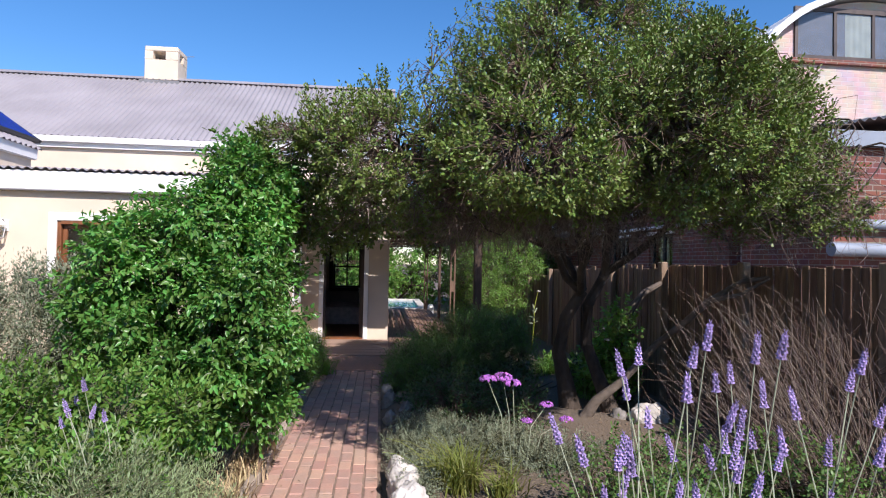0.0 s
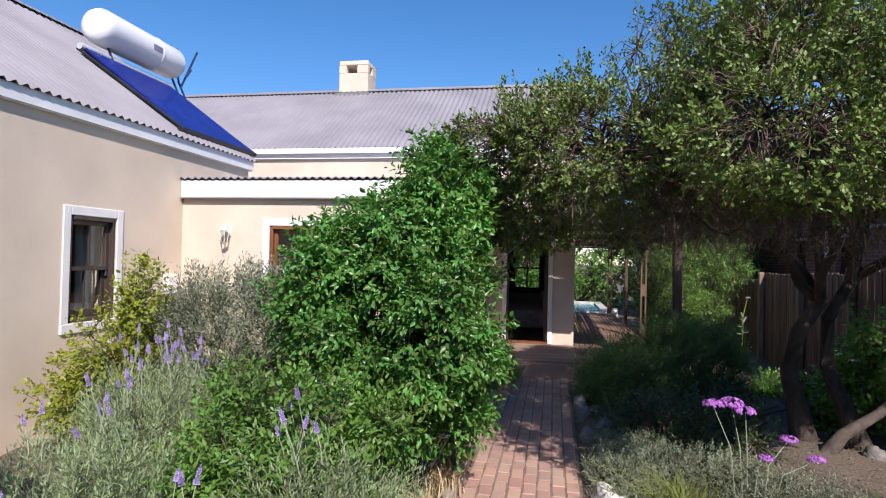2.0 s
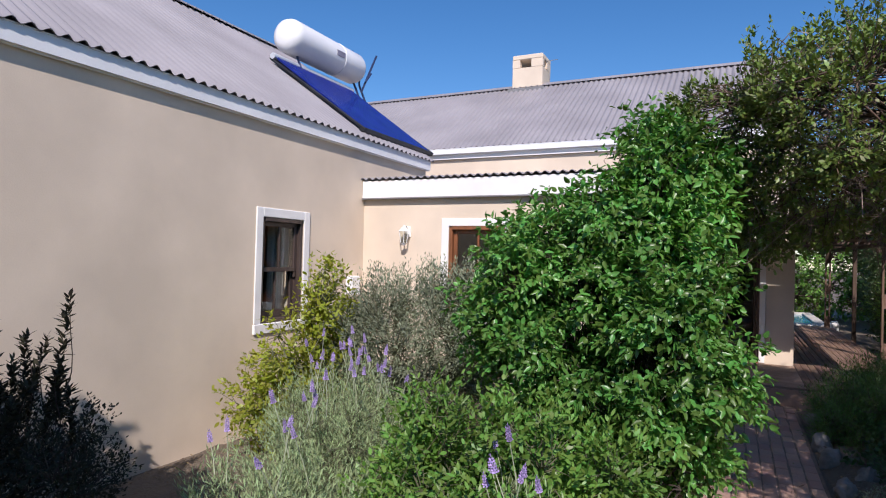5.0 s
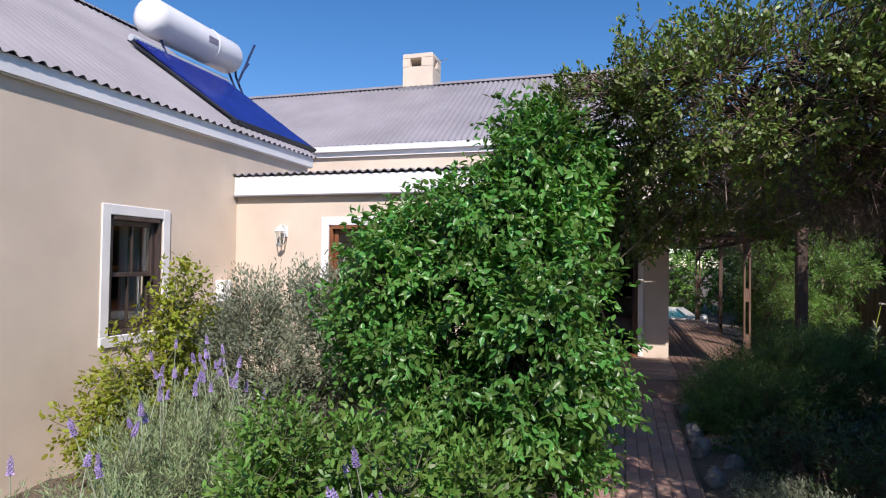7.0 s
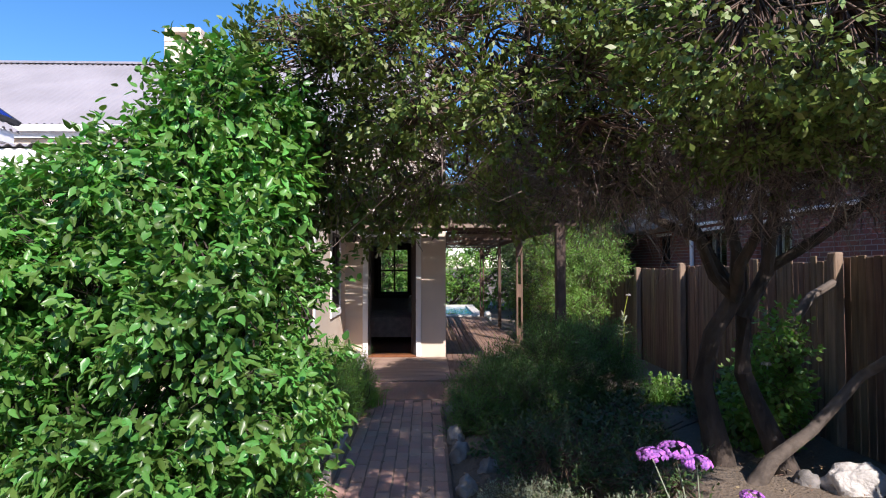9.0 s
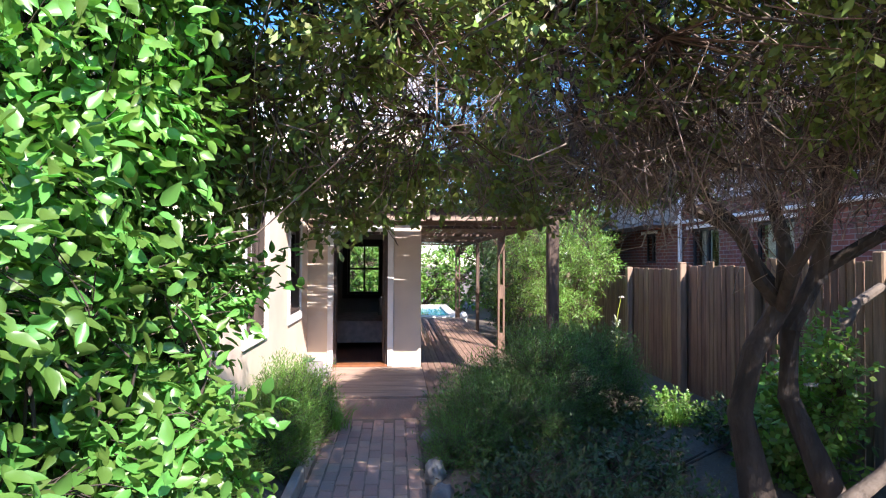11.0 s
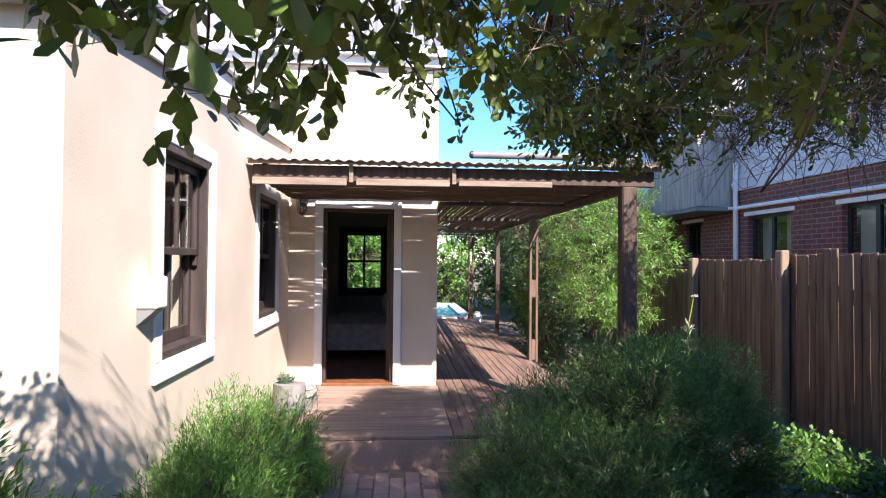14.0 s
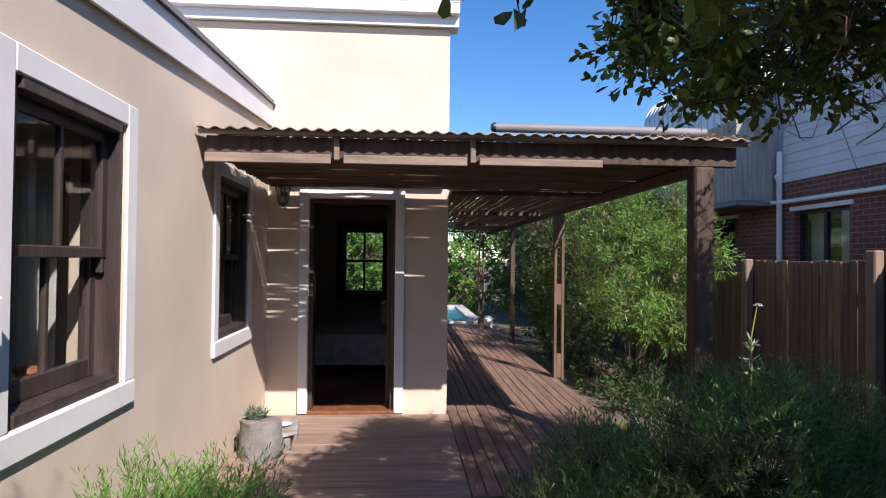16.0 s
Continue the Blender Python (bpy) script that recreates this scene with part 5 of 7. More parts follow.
solar = thing("solar_water_heater", "white solar geyser tank above a panel of dark blue tubes", "solar heater")
SLOPE = lambda x: 3.17 + (-5.2 - x) * 0.664
P0, P1 = Vector((-5.38, 0, SLOPE(-5.38) + 0.09)), Vector((-7.02, 0, SLOPE(-7.02) + 0.20))
for i in range(26):
    y = 7.80 + i * 0.0745
    part("glass_tube", Shape().tube([P0 + Vector((0, y, 0)), P1 + Vector((0, y, 0))], 0.0245, 8), M_TUBE, solar, "", True)
part("back_sheet", Shape().add([P0 + Vector((0, 7.74, -0.05)), P0 + Vector((0, 9.72, -0.05)), P1 + Vector((0, 9.72, -0.05)), P1 + Vector((0, 7.74, -0.05)), P0 + Vector((0, 7.74, -0.07)), P0 + Vector((0, 9.72, -0.07)), P1 + Vector((0, 9.72, -0.07)), P1 + Vector((0, 7.74, -0.07))],
     [(0, 1, 2, 3), (4, 7, 6, 5), (0, 4, 5, 1), (2, 6, 7, 3), (1, 5, 6, 2), (0, 3, 7, 4)]), M_BLACK, solar)
for y in (7.74, 9.74):
    part("side_rail", Shape().tube([P0 + Vector((0.05, y, -0.03)), P1 + Vector((-0.05, y, -0.03))], 0.022, 6), M_BLACK, solar, "black frame rail")
part("bottom_rail", Shape().box(-5.43, -5.34, 7.72, 9.76, P0.z - 0.06, P0.z + 0.01, 0.01), M_BLACK, solar, "black lower rail")
part("manifold", Shape().tube([P1 + Vector((0, 7.72, 0.0)), P1 + Vector((0, 9.76, 0.0))], 0.05, 10), M_SILVER, solar, "metal header pipe", True)
tank_m = pose(-7.08, 8.0, 5.02, -90, 0, 0)
part("tank", Shape().lathe([(0.02, 0.0), (0.15, 0.01), (0.235, 0.05), (0.27, 0.12), (0.275, 0.2), (0.275, 1.28), (0.282, 1.281), (0.282, 1.31), (0.275, 1.311), (0.275, 1.84), (0.25, 1.91), (0.16, 1.95), (0.02, 1.96)], 28, tank_m), M_TANK, solar, "white enamelled tank", True)
part("rating_plate", Shape().box(-6.812, -6.80, 9.02, 9.24, 4.98, 5.07, 0.002), M_LABEL_ROOM, solar, "small dark plate")
for y in (8.3, 9.85, 10.03):
    part("bracket", Shape().tube([(-6.85, y, SLOPE(-6.85) + 0.05), (-7.05, y, 4.75), (-7.1, y, 5.35 if y > 9.5 else 4.8)], 0.02, 6), M_BLUEMETAL, solar, "dark blue steel stay")
part("bracket", Shape().tube([(-6.8, 9.86, 4.75), (-6.8, 10.03, 4.95)], 0.02, 6), M_BLUEMETAL, solar)
part("bracket", Shape().tube([(-6.95, 9.95, 4.6), (-6.75, 10.12, 5.3)], 0.02, 6), M_BLUEMETAL, solar)

M_PEWTER = material("pewter_lamp_metal", (0.10, 0.095, 0.09), 0.5, 0.4, noise_scale=9, vary=0.15)


def lantern(label, m, mat):
    """A coach lamp on a wall bracket, hanging before the wall at y = 0."""
    ob = thing("wall_lantern", label, "lamp", "wall lanterns", m @ Matrix.Scale(0.78, 4))
    part("backplate", Shape().box(-0.05, 0.05, -0.02, 0.0, -0.02, 0.16, 0.006), mat, ob)
    part("arm", Shape().tube([(0, -0.02, 0.11), (0, -0.09, 0.17), (0, -0.15, 0.15)], 0.011, 8), mat, ob, "", True)
    part("cap", Shape().lathe([(0.10, 0.07), (0.075, 0.10), (0.035, 0.14), (0.012, 0.16), (0.012, 0.18)], 6, pose(0, -0.15, 0)), mat, ob)
    cage = Shape()
    for k in range(6):
        a = 2 * math.pi * k / 6
        cage.tube([(0.088 * math.cos(a), -0.15 + 0.088 * math.sin(a), 0.07), (0.055 * math.cos(a), -0.15 + 0.055 * math.sin(a), -0.12)], 0.006, 4)
    part("cage", cage, mat, ob)
    g = part("glass", Shape().lathe([(0.05, -0.115), (0.082, 0.068)], 6, pose(0, -0.15, 0)), M_LAMPGLASS, ob, "frosted glass")
    g.visible_shadow = False
    part("foot", Shape().lathe([(0.012, -0.17), (0.03, -0.15), (0.058, -0.12)], 6, pose(0, -0.15, 0)), mat, ob)
    return ob


lantern("white metal coach lantern on the lean-to's front wall", pose(-4.60, LY, 1.90), M_TRIM)
lantern("dark metal coach lantern beside the garden door", pose(-1.44, DY, 2.08), M_PEWTER)
mb = thing("meter_box", "small white meter box on the wing wall", "box")
part("box_body", Shape().box(WX + 0.002, WX + 0.09, 7.33, 7.53, 1.10, 1.36, 0.008), M_TRIM, mb)
part("box_lid", Shape().box(WX + 0.092, WX + 0.105, 7.34, 7.52, 1.11, 1.35, 0.006), M_TRIM, mb)
part("conduit", Shape().tube([(WX + 0.03, 7.4, 1.1), (WX + 0.03, 7.4, 0.6)], 0.012, 6), M_TRIM, mb)

ub = thing("utility_box", "white metal utility box fixed on the lean-to's side wall", "box")
part("box_body", Shape().box(LX + 0.002, LX + 0.10, 8.36, 8.50, 1.20, 1.36, 0.01), M_TRIM, ub)
# Dark wedge stands in for the shadow below the box.
part("bracket", Shape().add([(LX + 0.002, 8.37, 1.197), (LX + 0.09, 8.37, 1.197), (LX + 0.002, 8.37, 1.12), (LX + 0.002, 8.49, 1.197), (LX + 0.09, 8.49, 1.197), (LX + 0.002, 8.49, 1.12)], [(0, 2, 1), (3, 4, 5), (0, 1, 4, 3), (1, 2, 5, 4), (0, 3, 5, 2)]), M_FLASH, ub, "dark wedge painted as the shadow under the box")

# ---- things inside the windows ----
jar = thing("glass_jar", "small glass jar standing on the window sill inside", "jar")
part("jar_body", Shape().lathe([(0.03, 0.935), (0.036, 0.945), (0.036, 1.04), (0.026, 1.06)], 14, pose(LX - 0.2, 8.93, 0)), M_LAMPGLASS, jar, "", True)
part("lid", Shape().lathe([(0.028, 1.06), (0.03, 1.065), (0.03, 1.085), (0.027, 1.09)], 14, pose(LX - 0.2, 8.93, 0)), M_SILVER, jar, "metal lid")
pot = thing("flower_pot", "small terracotta pot standing on the window sill inside", "pot")
part("pot_body", Shape().lathe([(0.03, 0.935), (0.045, 1.01), (0.05, 1.012), (0.05, 1.03), (0.04, 1.03)], 14, pose(LX - 0.2, 9.12, 0)), M_TERRA, pot)
shelf = thing("cupboard", "red-brown wooden cupboard inside behind the window", "cupboard")
part("body", Shape().box(LX - 1.3, LX - 0.9, 9.6, 11.3, -0.05, 2.0, 0.01), M_REDWOOD, shelf)
part("door", Shape().box(LX - 0.895, LX - 0.88, 9.65, 10.4, 0.05, 1.9, 0.006), M_REDWOOD, shelf)
part("door", Shape().box(LX - 0.895, LX - 0.88, 10.45, 11.25, 0.05, 1.9, 0.006), M_REDWOOD, shelf)
sl = thing("window_ledge", "dark wooden inner ledge below the sash window", "ledge")
part("board", Shape().box(LX - 0.30, LX - 0.171, 8.66, 9.46, 0.90, 0.933, 0.004), M_DARKWOOD, sl)

# ---- brick path, edging ----
PX0, PX1 = -0.99, -0.03
path = thing("path", "worn red clay brick path with earth in the joints", "path", kind="structure")
part("path_bed", Shape().box(PX0 - 0.02, PX1 + 0.02, -3.0, 10.3, -0.5, PATH_Z - 0.008), M_SAND, path, "earth between the bricks")
edging = thing("edging", "low rendered edging along the path", "edging", kind="structure")
rng_e = random.Random(4)
for k in range(9):
    y0 = 2.6 + k * 0.82
    part("edging_length", Shape().box(PX0 - 0.10, PX0 - 0.022, y0, y0 + 0.80, -0.5, PATH_Z + 0.10 + rng_e.uniform(-0.02, 0.02), 0.012), M_EDGE, edging)

# ---- deck and step ----
deck = thing("deck", "weathered brown timber deck in front of the door and along the house", "deck", kind="structure")
part("deck_frame", Shape().box(-1.58, 1.60, 10.34, 12.30, -0.30, -0.045).box(0.16, 1.60, 12.30, 20.3, -0.30, -0.045), M_POST, deck, "dark deck framing")
part("riser", Shape().box(-1.58, 1.62, 10.31, 10.338, -0.30, -0.032, 0.004), M_BRICK, deck, "timber step riser")

# ---- pergola ----
perg = thing("pergola", "rustic pergola roof of laths and battens on dark timber posts", "pergola", kind="structure")
part("roof_sheet", corrugated((-1.58, 10.33, 2.275), (3.53, 0, 0), (0, 0.52, 0.05), 0.09, 0.009), M_RUST, perg, "weathered corrugated sheet")
# Dark plank stands in for the shadowy gap between sheet and batten.
part("front_gap_plank", Shape().box(-1.56, 1.90, 10.45, 10.50, 2.11, 2.245, 0.006), M_POST, perg, "dark front plank filling the dark gap under the sheet")
part("ledger", Shape().box(-1.56, 0.08, 12.30, 12.345, 2.18, 2.26, 0.006), M_POST, perg)
for a, b in ((-1.56, -0.78), (-0.70, 0.09), (0.17, 0.98)):
    part("batten", Shape().box(a, b, 10.425, 10.448, 2.085 + 0.01 * math.sin(a), 2.135, 0.004), M_PALE, perg, "pale weathered batten")
for x in (-0.76, 0.11):
    part("bracket", Shape().box(x, x + 0.035, 10.415, 10.448, 2.10, 2.26, 0.004), M_PALE, perg, "pale upright cleat")
part("edge_pole", Shape().tube([(-1.58, 10.38, 2.255), (0.2, 10.37, 2.262), (1.94, 10.39, 2.25)], 0.016, 8), M_PALE, perg, "pale pole along the roof's edge", True)
for x in (-1.50, -0.35, 0.95, 1.70):
    y1 = 20.4 if x > 0.5 else 12.30
    part("rafter", Shape().box(x, x + 0.05, 10.50, y1, 2.185, 2.26, 0.005), M_POST, perg)
for yb in (12.32, 14.95, 17.65, 20.3):
    part("cross_batten", Shape().box(0.14, 1.62, yb - 0.025, yb + 0.025, 2.10, 2.144, 0.005), M_POST, perg)
part("side_beam", Shape().box(1.63, 1.69, 10.50, 20.4, 2.06, 2.135, 0.006), M_POST, perg, "dark beam along the outer edge")
post = Shape().box(1.61, 1.745, 10.44, 10.57, -0.30, 2.11, 0.012)
part("post", post, M_POST, perg, "thick dark timber post")


def twin_post(x, y, z1=2.06):
    s = Shape()
    s.box(x - 0.065, x - 0.03, y - 0.035, y + 0.035, -0.03, z1, 0.005)
    s.box(x + 0.03, x + 0.065, y - 0.035, y + 0.035, -0.03, z1, 0.005)
    for a, b in ((0.0, 0.3), (0.92, 1.18), (1.75, z1)):
        s.box(x - 0.0295, x + 0.0295, y - 0.03, y + 0.03, a, b, 0.004)
    part("post", s, M_TWINPOST, perg, "twin-plank post with spacer blocks")


twin_post(1.66, 14.06)
twin_post(1.50, 20.3)
part("post", Shape().box(1.62, 1.70, 17.2, 17.28, -0.3, 2.06, 0.008), M_POST, perg, "dark timber post")
rd = np.random.default_rng(7)
dz = np.column_stack([1.95 - 0.95 * rd.random(260) ** 1.7, rd.uniform(10.36, 10.75, 260), np.zeros(260)])
dz[:, 2] = 2.293 + (dz[:, 1] - 10.33) * 0.096 + rd.random(260) * 0.03 * (dz[:, 0] > 1.4)
part("leaf_debris", leaves_mesh("leaf_debris", dz, rd.normal(0, 1, (260, 3)) * np.array([1, 1, 0.25]), np.tile([0, 0, 1.0], (260, 1)) + rd.normal(0, 0.4, (260, 3)), rd.uniform(0.03, 0.07, 260), rd.uniform(0.008, 0.02, 260), M_LITTER), None, perg, "dry leaves caught on the roof sheet", kind="stuff")
blind = thing("rolled_blind", "dark grey rolled tube lying on the pergola roof", "blind")
part("roll", Shape().tube([(0.36, 11.0, 2.462), (1.2, 11.0, 2.462), (1.96, 10.98, 2.452)], [0.036, 0.036, 0.036], 12), M_FLASH, blind, "", True)
part("end_cap", Shape().lathe([(0.037, 0.0), (0.037, 0.02), (0.02, 0.035)], 12, pose(0.36, 11.0, 2.462, 0, -90, 0)), M_BLACK, blind)
for x in (0.8, 1.6):
    part("strap", Shape().tube([(x, 11.0, 2.50), (x + 0.001, 11.0, 2.24)], 0.008, 5), M_BLACK, blind)

# ---- pots by the door ----
def stump_planter():
    ob = thing("stone_planter", "rough grey stone trough by the wall with small plants", "planter")
    s = Shape()
    rng = random.Random(8)
    vs, fs = [], []
    n, h = 14, 5
    for j in range(h + 1):
        for k in range(n):
            a = 2 * math.pi * k / n
            r = 0.14 * (1 + 0.12 * math.sin(3 * a) + rng.uniform(-0.06, 0.06)) * (1.05 - 0.1 * j / h)
            vs.append((-1.36 + r * math.cos(a) * 1.1, 11.15 + r * math.sin(a), -0.03 + 0.30 * j / h))
    for j in range(h):
        for k in range(n):
            fs.append((j * n + k, j * n + (k + 1) % n, (j + 1) * n + (k + 1) % n, (j + 1) * n + k))
    fs.append(tuple(range(h * n, h * n + n)))
    part("trough", s.add(vs, fs), M_GREYSTONE, ob, "", True)
    return ob


stump_planter()
dish = thing("dish", "green glazed dish with small succulents on the stone trough", "dish")
part("dish_body", Shape().lathe([(0.05, 0.272), (0.085, 0.31), (0.09, 0.312), (0.08, 0.30), (0.0, 0.285)], 16, pose(-1.4, 11.2, 0)), M_GREENPOT, dish, "", True)
rb = np.random.default_rng(77)
cc = np.column_stack([rb.normal(-1.4, 0.03, 26), rb.normal(11.2, 0.03, 26), np.full(26, 0.30)])
b_, d_, n_, L_, W_, _a = foliage(rb, cc, np.tile([0, 0, 1.0], (26, 1)), 7, 0.06, 0.012, 0.05, 0.8)
part("succulent", leaves_mesh("succulent", b_, d_, n_, L_, W_, M_LEAF_GREY), None, dish, "small grey-green succulents", kind="stuff")
tray = thing("plank_tray", "weathered plank with a white saucer leaning by the wall", "tray")
part("plank", Shape().box(-0.09, 0.09, -0.22, 0.22, -0.012, 0.012, 0.003, pose(-1.22, 11.45, 0.13, 0, -12, 8)), M_GREYWOOD, tray)
part("saucer", Shape().lathe([(0.03, 0.0), (0.06, 0.014), (0.063, 0.014), (0.03, 0.006)], 16, pose(-1.24, 11.45, 0.146)), M_TRIM, tray, "white saucer")
for y in (11.3, 11.6):
    part("block", Shape().box(-1.3, -1.16, y - 0.05, y + 0.05, -0.025, 0.105, 0.01), M_GREYSTONE, tray)

# ---- fence ----
fence = thing("fence", "weathered brown wooden paling fence with square posts", "fence", kind="structure")
FX = 4.03
def fence_top(y):
    return 1.66 if y < 8.1 else 1.62 if y < 9.95 else 1.57 if y < 11.75 else 1.49 if y < 13.75 else 1.36
for y in (2.4, 4.3, 6.2, 8.1, 9.95, 11.75, 13.75, 15.7, 17.6, 19.5):
    part("fence_post", Shape().box(FX - 0.125, FX - 0.025, y - 0.06, y + 0.06, -0.4, fence_top(y - 0.1) + 0.03, 0.012), M_FENCEPOST, fence)
for z in (0.05, 1.15):
    part("fence_rail", Shape().box(FX + 0.022, FX + 0.06, 0.5, 20.5, z, z + 0.09, 0.006), M_FENCE, fence)

# ---- pool at the end of the deck ----
pool = thing("pool", "small turquoise swimming pool with a pale coping", "pool", kind="structure")
part("water", Shape().box(-3.0, 1.35, 21.2, 25.4, -0.3, -0.06), M_WATER, pool, "turquoise water")
for q in ((-3.4, 1.65, 20.72, 21.2), (-3.4, 1.65, 25.4, 25.9), (-3.4, -3.0, 21.2, 25.4), (1.35, 1.65, 21.2, 25.4)):
    part("coping", Shape().box(*q, -0.3, 0.0, 0.015), M_PAVE, pool, "pale coping")
pf = thing("pool_filter", "white pool filter box beside the far post", "filter")
part("filter_body", Shape().box(1.60, 1.80, 20.42, 20.62, -0.3, 0.12, 0.03), M_TRIM, pf)
part("filter_lid", Shape().lathe([(0.08, 0.12), (0.08, 0.145), (0.03, 0.16)], 14, pose(1.70, 20.52, 0)), M_TRIM, pf, "", True)

# ---- neighbour's house ----
nb = thing("neighbour_house", "neighbouring red-brick house with white boards and a curved metal roof", "house")
NX = 6.6
part("wall", wall_shape(10.76, 24.0, -0.4, 2.93, 0.25, [(15.4, 16.7, 1.2, 2.39), (13.0, 14.2, 1.2, 2.39), (18.5, 19.3, 1.6, 2.39)]), M_REDBRICK, nb, "red-brick side wall").matrix_basis = pose(NX, 0, 0, 0, 0, -90) @ Matrix.Diagonal((-1, 1, 1, 1))
for y0, y1, z0 in ((15.4, 16.7, 1.2), (13.0, 14.2, 1.2), (18.5, 19.3, 1.6)):
    w = part("window", Shape().box(NX + 0.10, NX + 0.15, y0, y0 + 0.06, z0, 2.39).box(NX + 0.10, NX + 0.15, y1 - 0.06, y1, z0, 2.39).box(NX + 0.10, NX + 0.15, y0 + 0.06, y1 - 0.06, 2.33, 2.39).box(NX + 0.10, NX + 0.15, y0 + 0.06, y1 - 0.06, z0, z0 + 0.06).box(NX + 0.09, NX + 0.15, (y0 + y1) / 2 - 0.04, (y0 + y1) / 2 + 0.04, z0 + 0.06, 2.33), M_BLACK, nb, "dark metal window frame")
    g = part("pane", Shape().box(NX + 0.12, NX + 0.125, y0 + 0.05, y1 - 0.05, z0 + 0.05, 2.34), M_GLASS, w, "glass pane")
    part("curtain", Shape().box(NX + 0.3, NX + 0.32, y0 + 0.1, y0 + 0.55, z0, 2.4).box(NX + 0.3, NX + 0.32, y1 - 0.45, y1 - 0.02, z0, 2.4), M_CURTAIN, w, "pale curtain")
    part("lintel", Shape().box(NX - 0.03, NX + 0.10, y0 - 0.1, y1 + 0.1, 2.392, 2.47, 0.006), M_TRIM, w, "white lintel")
for k in range(17):
    z = 2.93 + k * 0.17
    off = 0.012 + k * 0.012
    bd = Shape().add([(NX - 0.05 + off, 10.8, z), (NX - 0.05 + off, 17.05, z), (NX - 0.02 + off, 17.05, z + 0.185), (NX - 0.02 + off, 10.8, z + 0.185), (NX + 0.25, 10.8, z), (NX + 0.25, 17.05, z), (NX + 0.25, 17.05, z + 0.185), (NX + 0.25, 10.8, z + 0.185)],
                     [(0, 3, 2, 1), (4, 5, 6, 7), (0, 1, 5, 4), (3, 7, 6, 2), (1, 2, 6, 5), (0, 4, 7, 3)])
    part("weatherboard", bd, M_SIDING, nb)
shoulder = [(6.60, 2.93), (6.60, 5.35)] + [(7.35 - 0.75 * math.cos(a), 5.35 + 0.75 * math.sin(a)) for a in [math.radians(9 * k) for k in range(1, 11)]] + [(10.5, 6.35)]
far_wing = Shape().add([(x, y, z) for y in (18.8, 23.3) for x, z in shoulder + [(10.5, 2.93)]],
                       [tuple(range(len(shoulder) + 1)), tuple(reversed(range(len(shoulder) + 1, 2 * len(shoulder) + 2)))] + [(i, i + len(shoulder) + 1, (i + 1) % (len(shoulder) + 1) + len(shoulder) + 1, (i + 1) % (len(shoulder) + 1)) for i in range(len(shoulder) + 1)])
part("metal_wing", far_wing, M_SILVER, nb, "metal-clad far wing with a rounded shoulder", True)
for k in range(16):
    part("standing_seam", Shape().tube([(x - 0.01, 18.86 + k * 0.29, z + 0.012) for x, z in shoulder], 0.022, 5), M_SILVER, nb)
part("corner_trim", Shape().box(6.54, 6.62, 18.70, 18.79, 2.93, 5.6, 0.006), M_TRIM, nb, "white corner board")
for k in range(18):
    y = 17.2 + k * 0.135
    part("box_board", Shape().box(5.82, 5.85, y, y + 0.13, 2.62, 4.15, 0.004), M_GREYWOOD, nb)
part("balcony_box", Shape().box(5.86, NX + 0.04, 17.2, 19.63, 2.62, 4.14).box(5.8, NX, 17.17, 17.197, 2.62, 4.15), M_GREYWOOD, nb, "grey boarded balcony box")
part("soffit", Shape().box(5.75, NX - 0.03, 17.1, 24.0, 2.52, 2.60, 0.005), M_FLASH, nb, "dark overhang")
part("downpipe", Shape().tube([(NX - 0.08, 17.0, 3.5), (NX - 0.08, 17.0, 3.1), (NX - 0.10, 17.0, 3.05), (NX - 0.08, 17.0, 2.95), (NX - 0.08, 17.0, -0.3)], [0.05, 0.05, 0.075, 0.05, 0.05], 10), M_TRIM, nb, "white downpipe", True)
part("waste_pipe", Shape().tube([(NX - 0.08, 10.8, 2.55), (NX - 0.08, 17.0, 2.57), (NX - 0.5, 17.6, 2.60), (NX - 0.5, 23.0, 2.5)], 0.04, 8), M_TRIM, nb, "white waste pipe", True)
gab, N_ARC, ccx, ccz, rr = Shape(), 24, 9.35, 3.9, 2.95
ang = [math.radians(180 - 31 - (118) * k / N_ARC) for k in range(N_ARC + 1)]
top = [(ccx + rr * math.cos(a), ccz + rr * math.sin(a)) for a in ang]
vs = [(x, y, z) for y in (10.5, 10.75) for x, z in [(top[0][0], -0.4)] + top + [(top[-1][0], -0.4)]]
m_ = N_ARC + 3
gab.add(vs, [tuple(range(m_)), tuple(reversed(range(m_, 2 * m_)))] + [(i, i + m_, i + 1 + m_, i + 1) for i in range(m_ - 1)])
part("gable_wall", gab, M_PINKBRICK, nb, "pale brick gable under the curved roof")
vault = Shape()
rings = []
for y in np.arange(10.25, 17.4, 0.4):
    for a in ang:
        rings.append((y, a))
cols = len(ang)
ny = len(np.arange(10.25, 17.4, 0.4))
vs = [(ccx + (rr + 0.04) * math.cos(a) * 1.0, y, ccz + (rr + 0.04) * math.sin(a)) for y, a in rings] + [(ccx + (rr + 0.16) * math.cos(a), y, ccz + (rr + 0.16) * math.sin(a)) for y, a in rings]
fs = []
K = len(rings)
for i in range(ny - 1):
    for j in range(cols - 1):
        a = i * cols + j
        fs += [(a, a + 1, a + cols + 1, a + cols), (K + a, K + a + cols, K + a + cols + 1, K + a + 1)]
for j in range(cols - 1):
    fs += [(j, K + j, K + j + 1, j + 1), ((ny - 1) * cols + j, (ny - 1) * cols + j + 1, K + (ny - 1) * cols + j + 1, K + (ny - 1) * cols + j)]
for i in range(ny - 1):
    fs += [(i * cols, (i + 1) * cols, K + (i + 1) * cols, K + i * cols)]
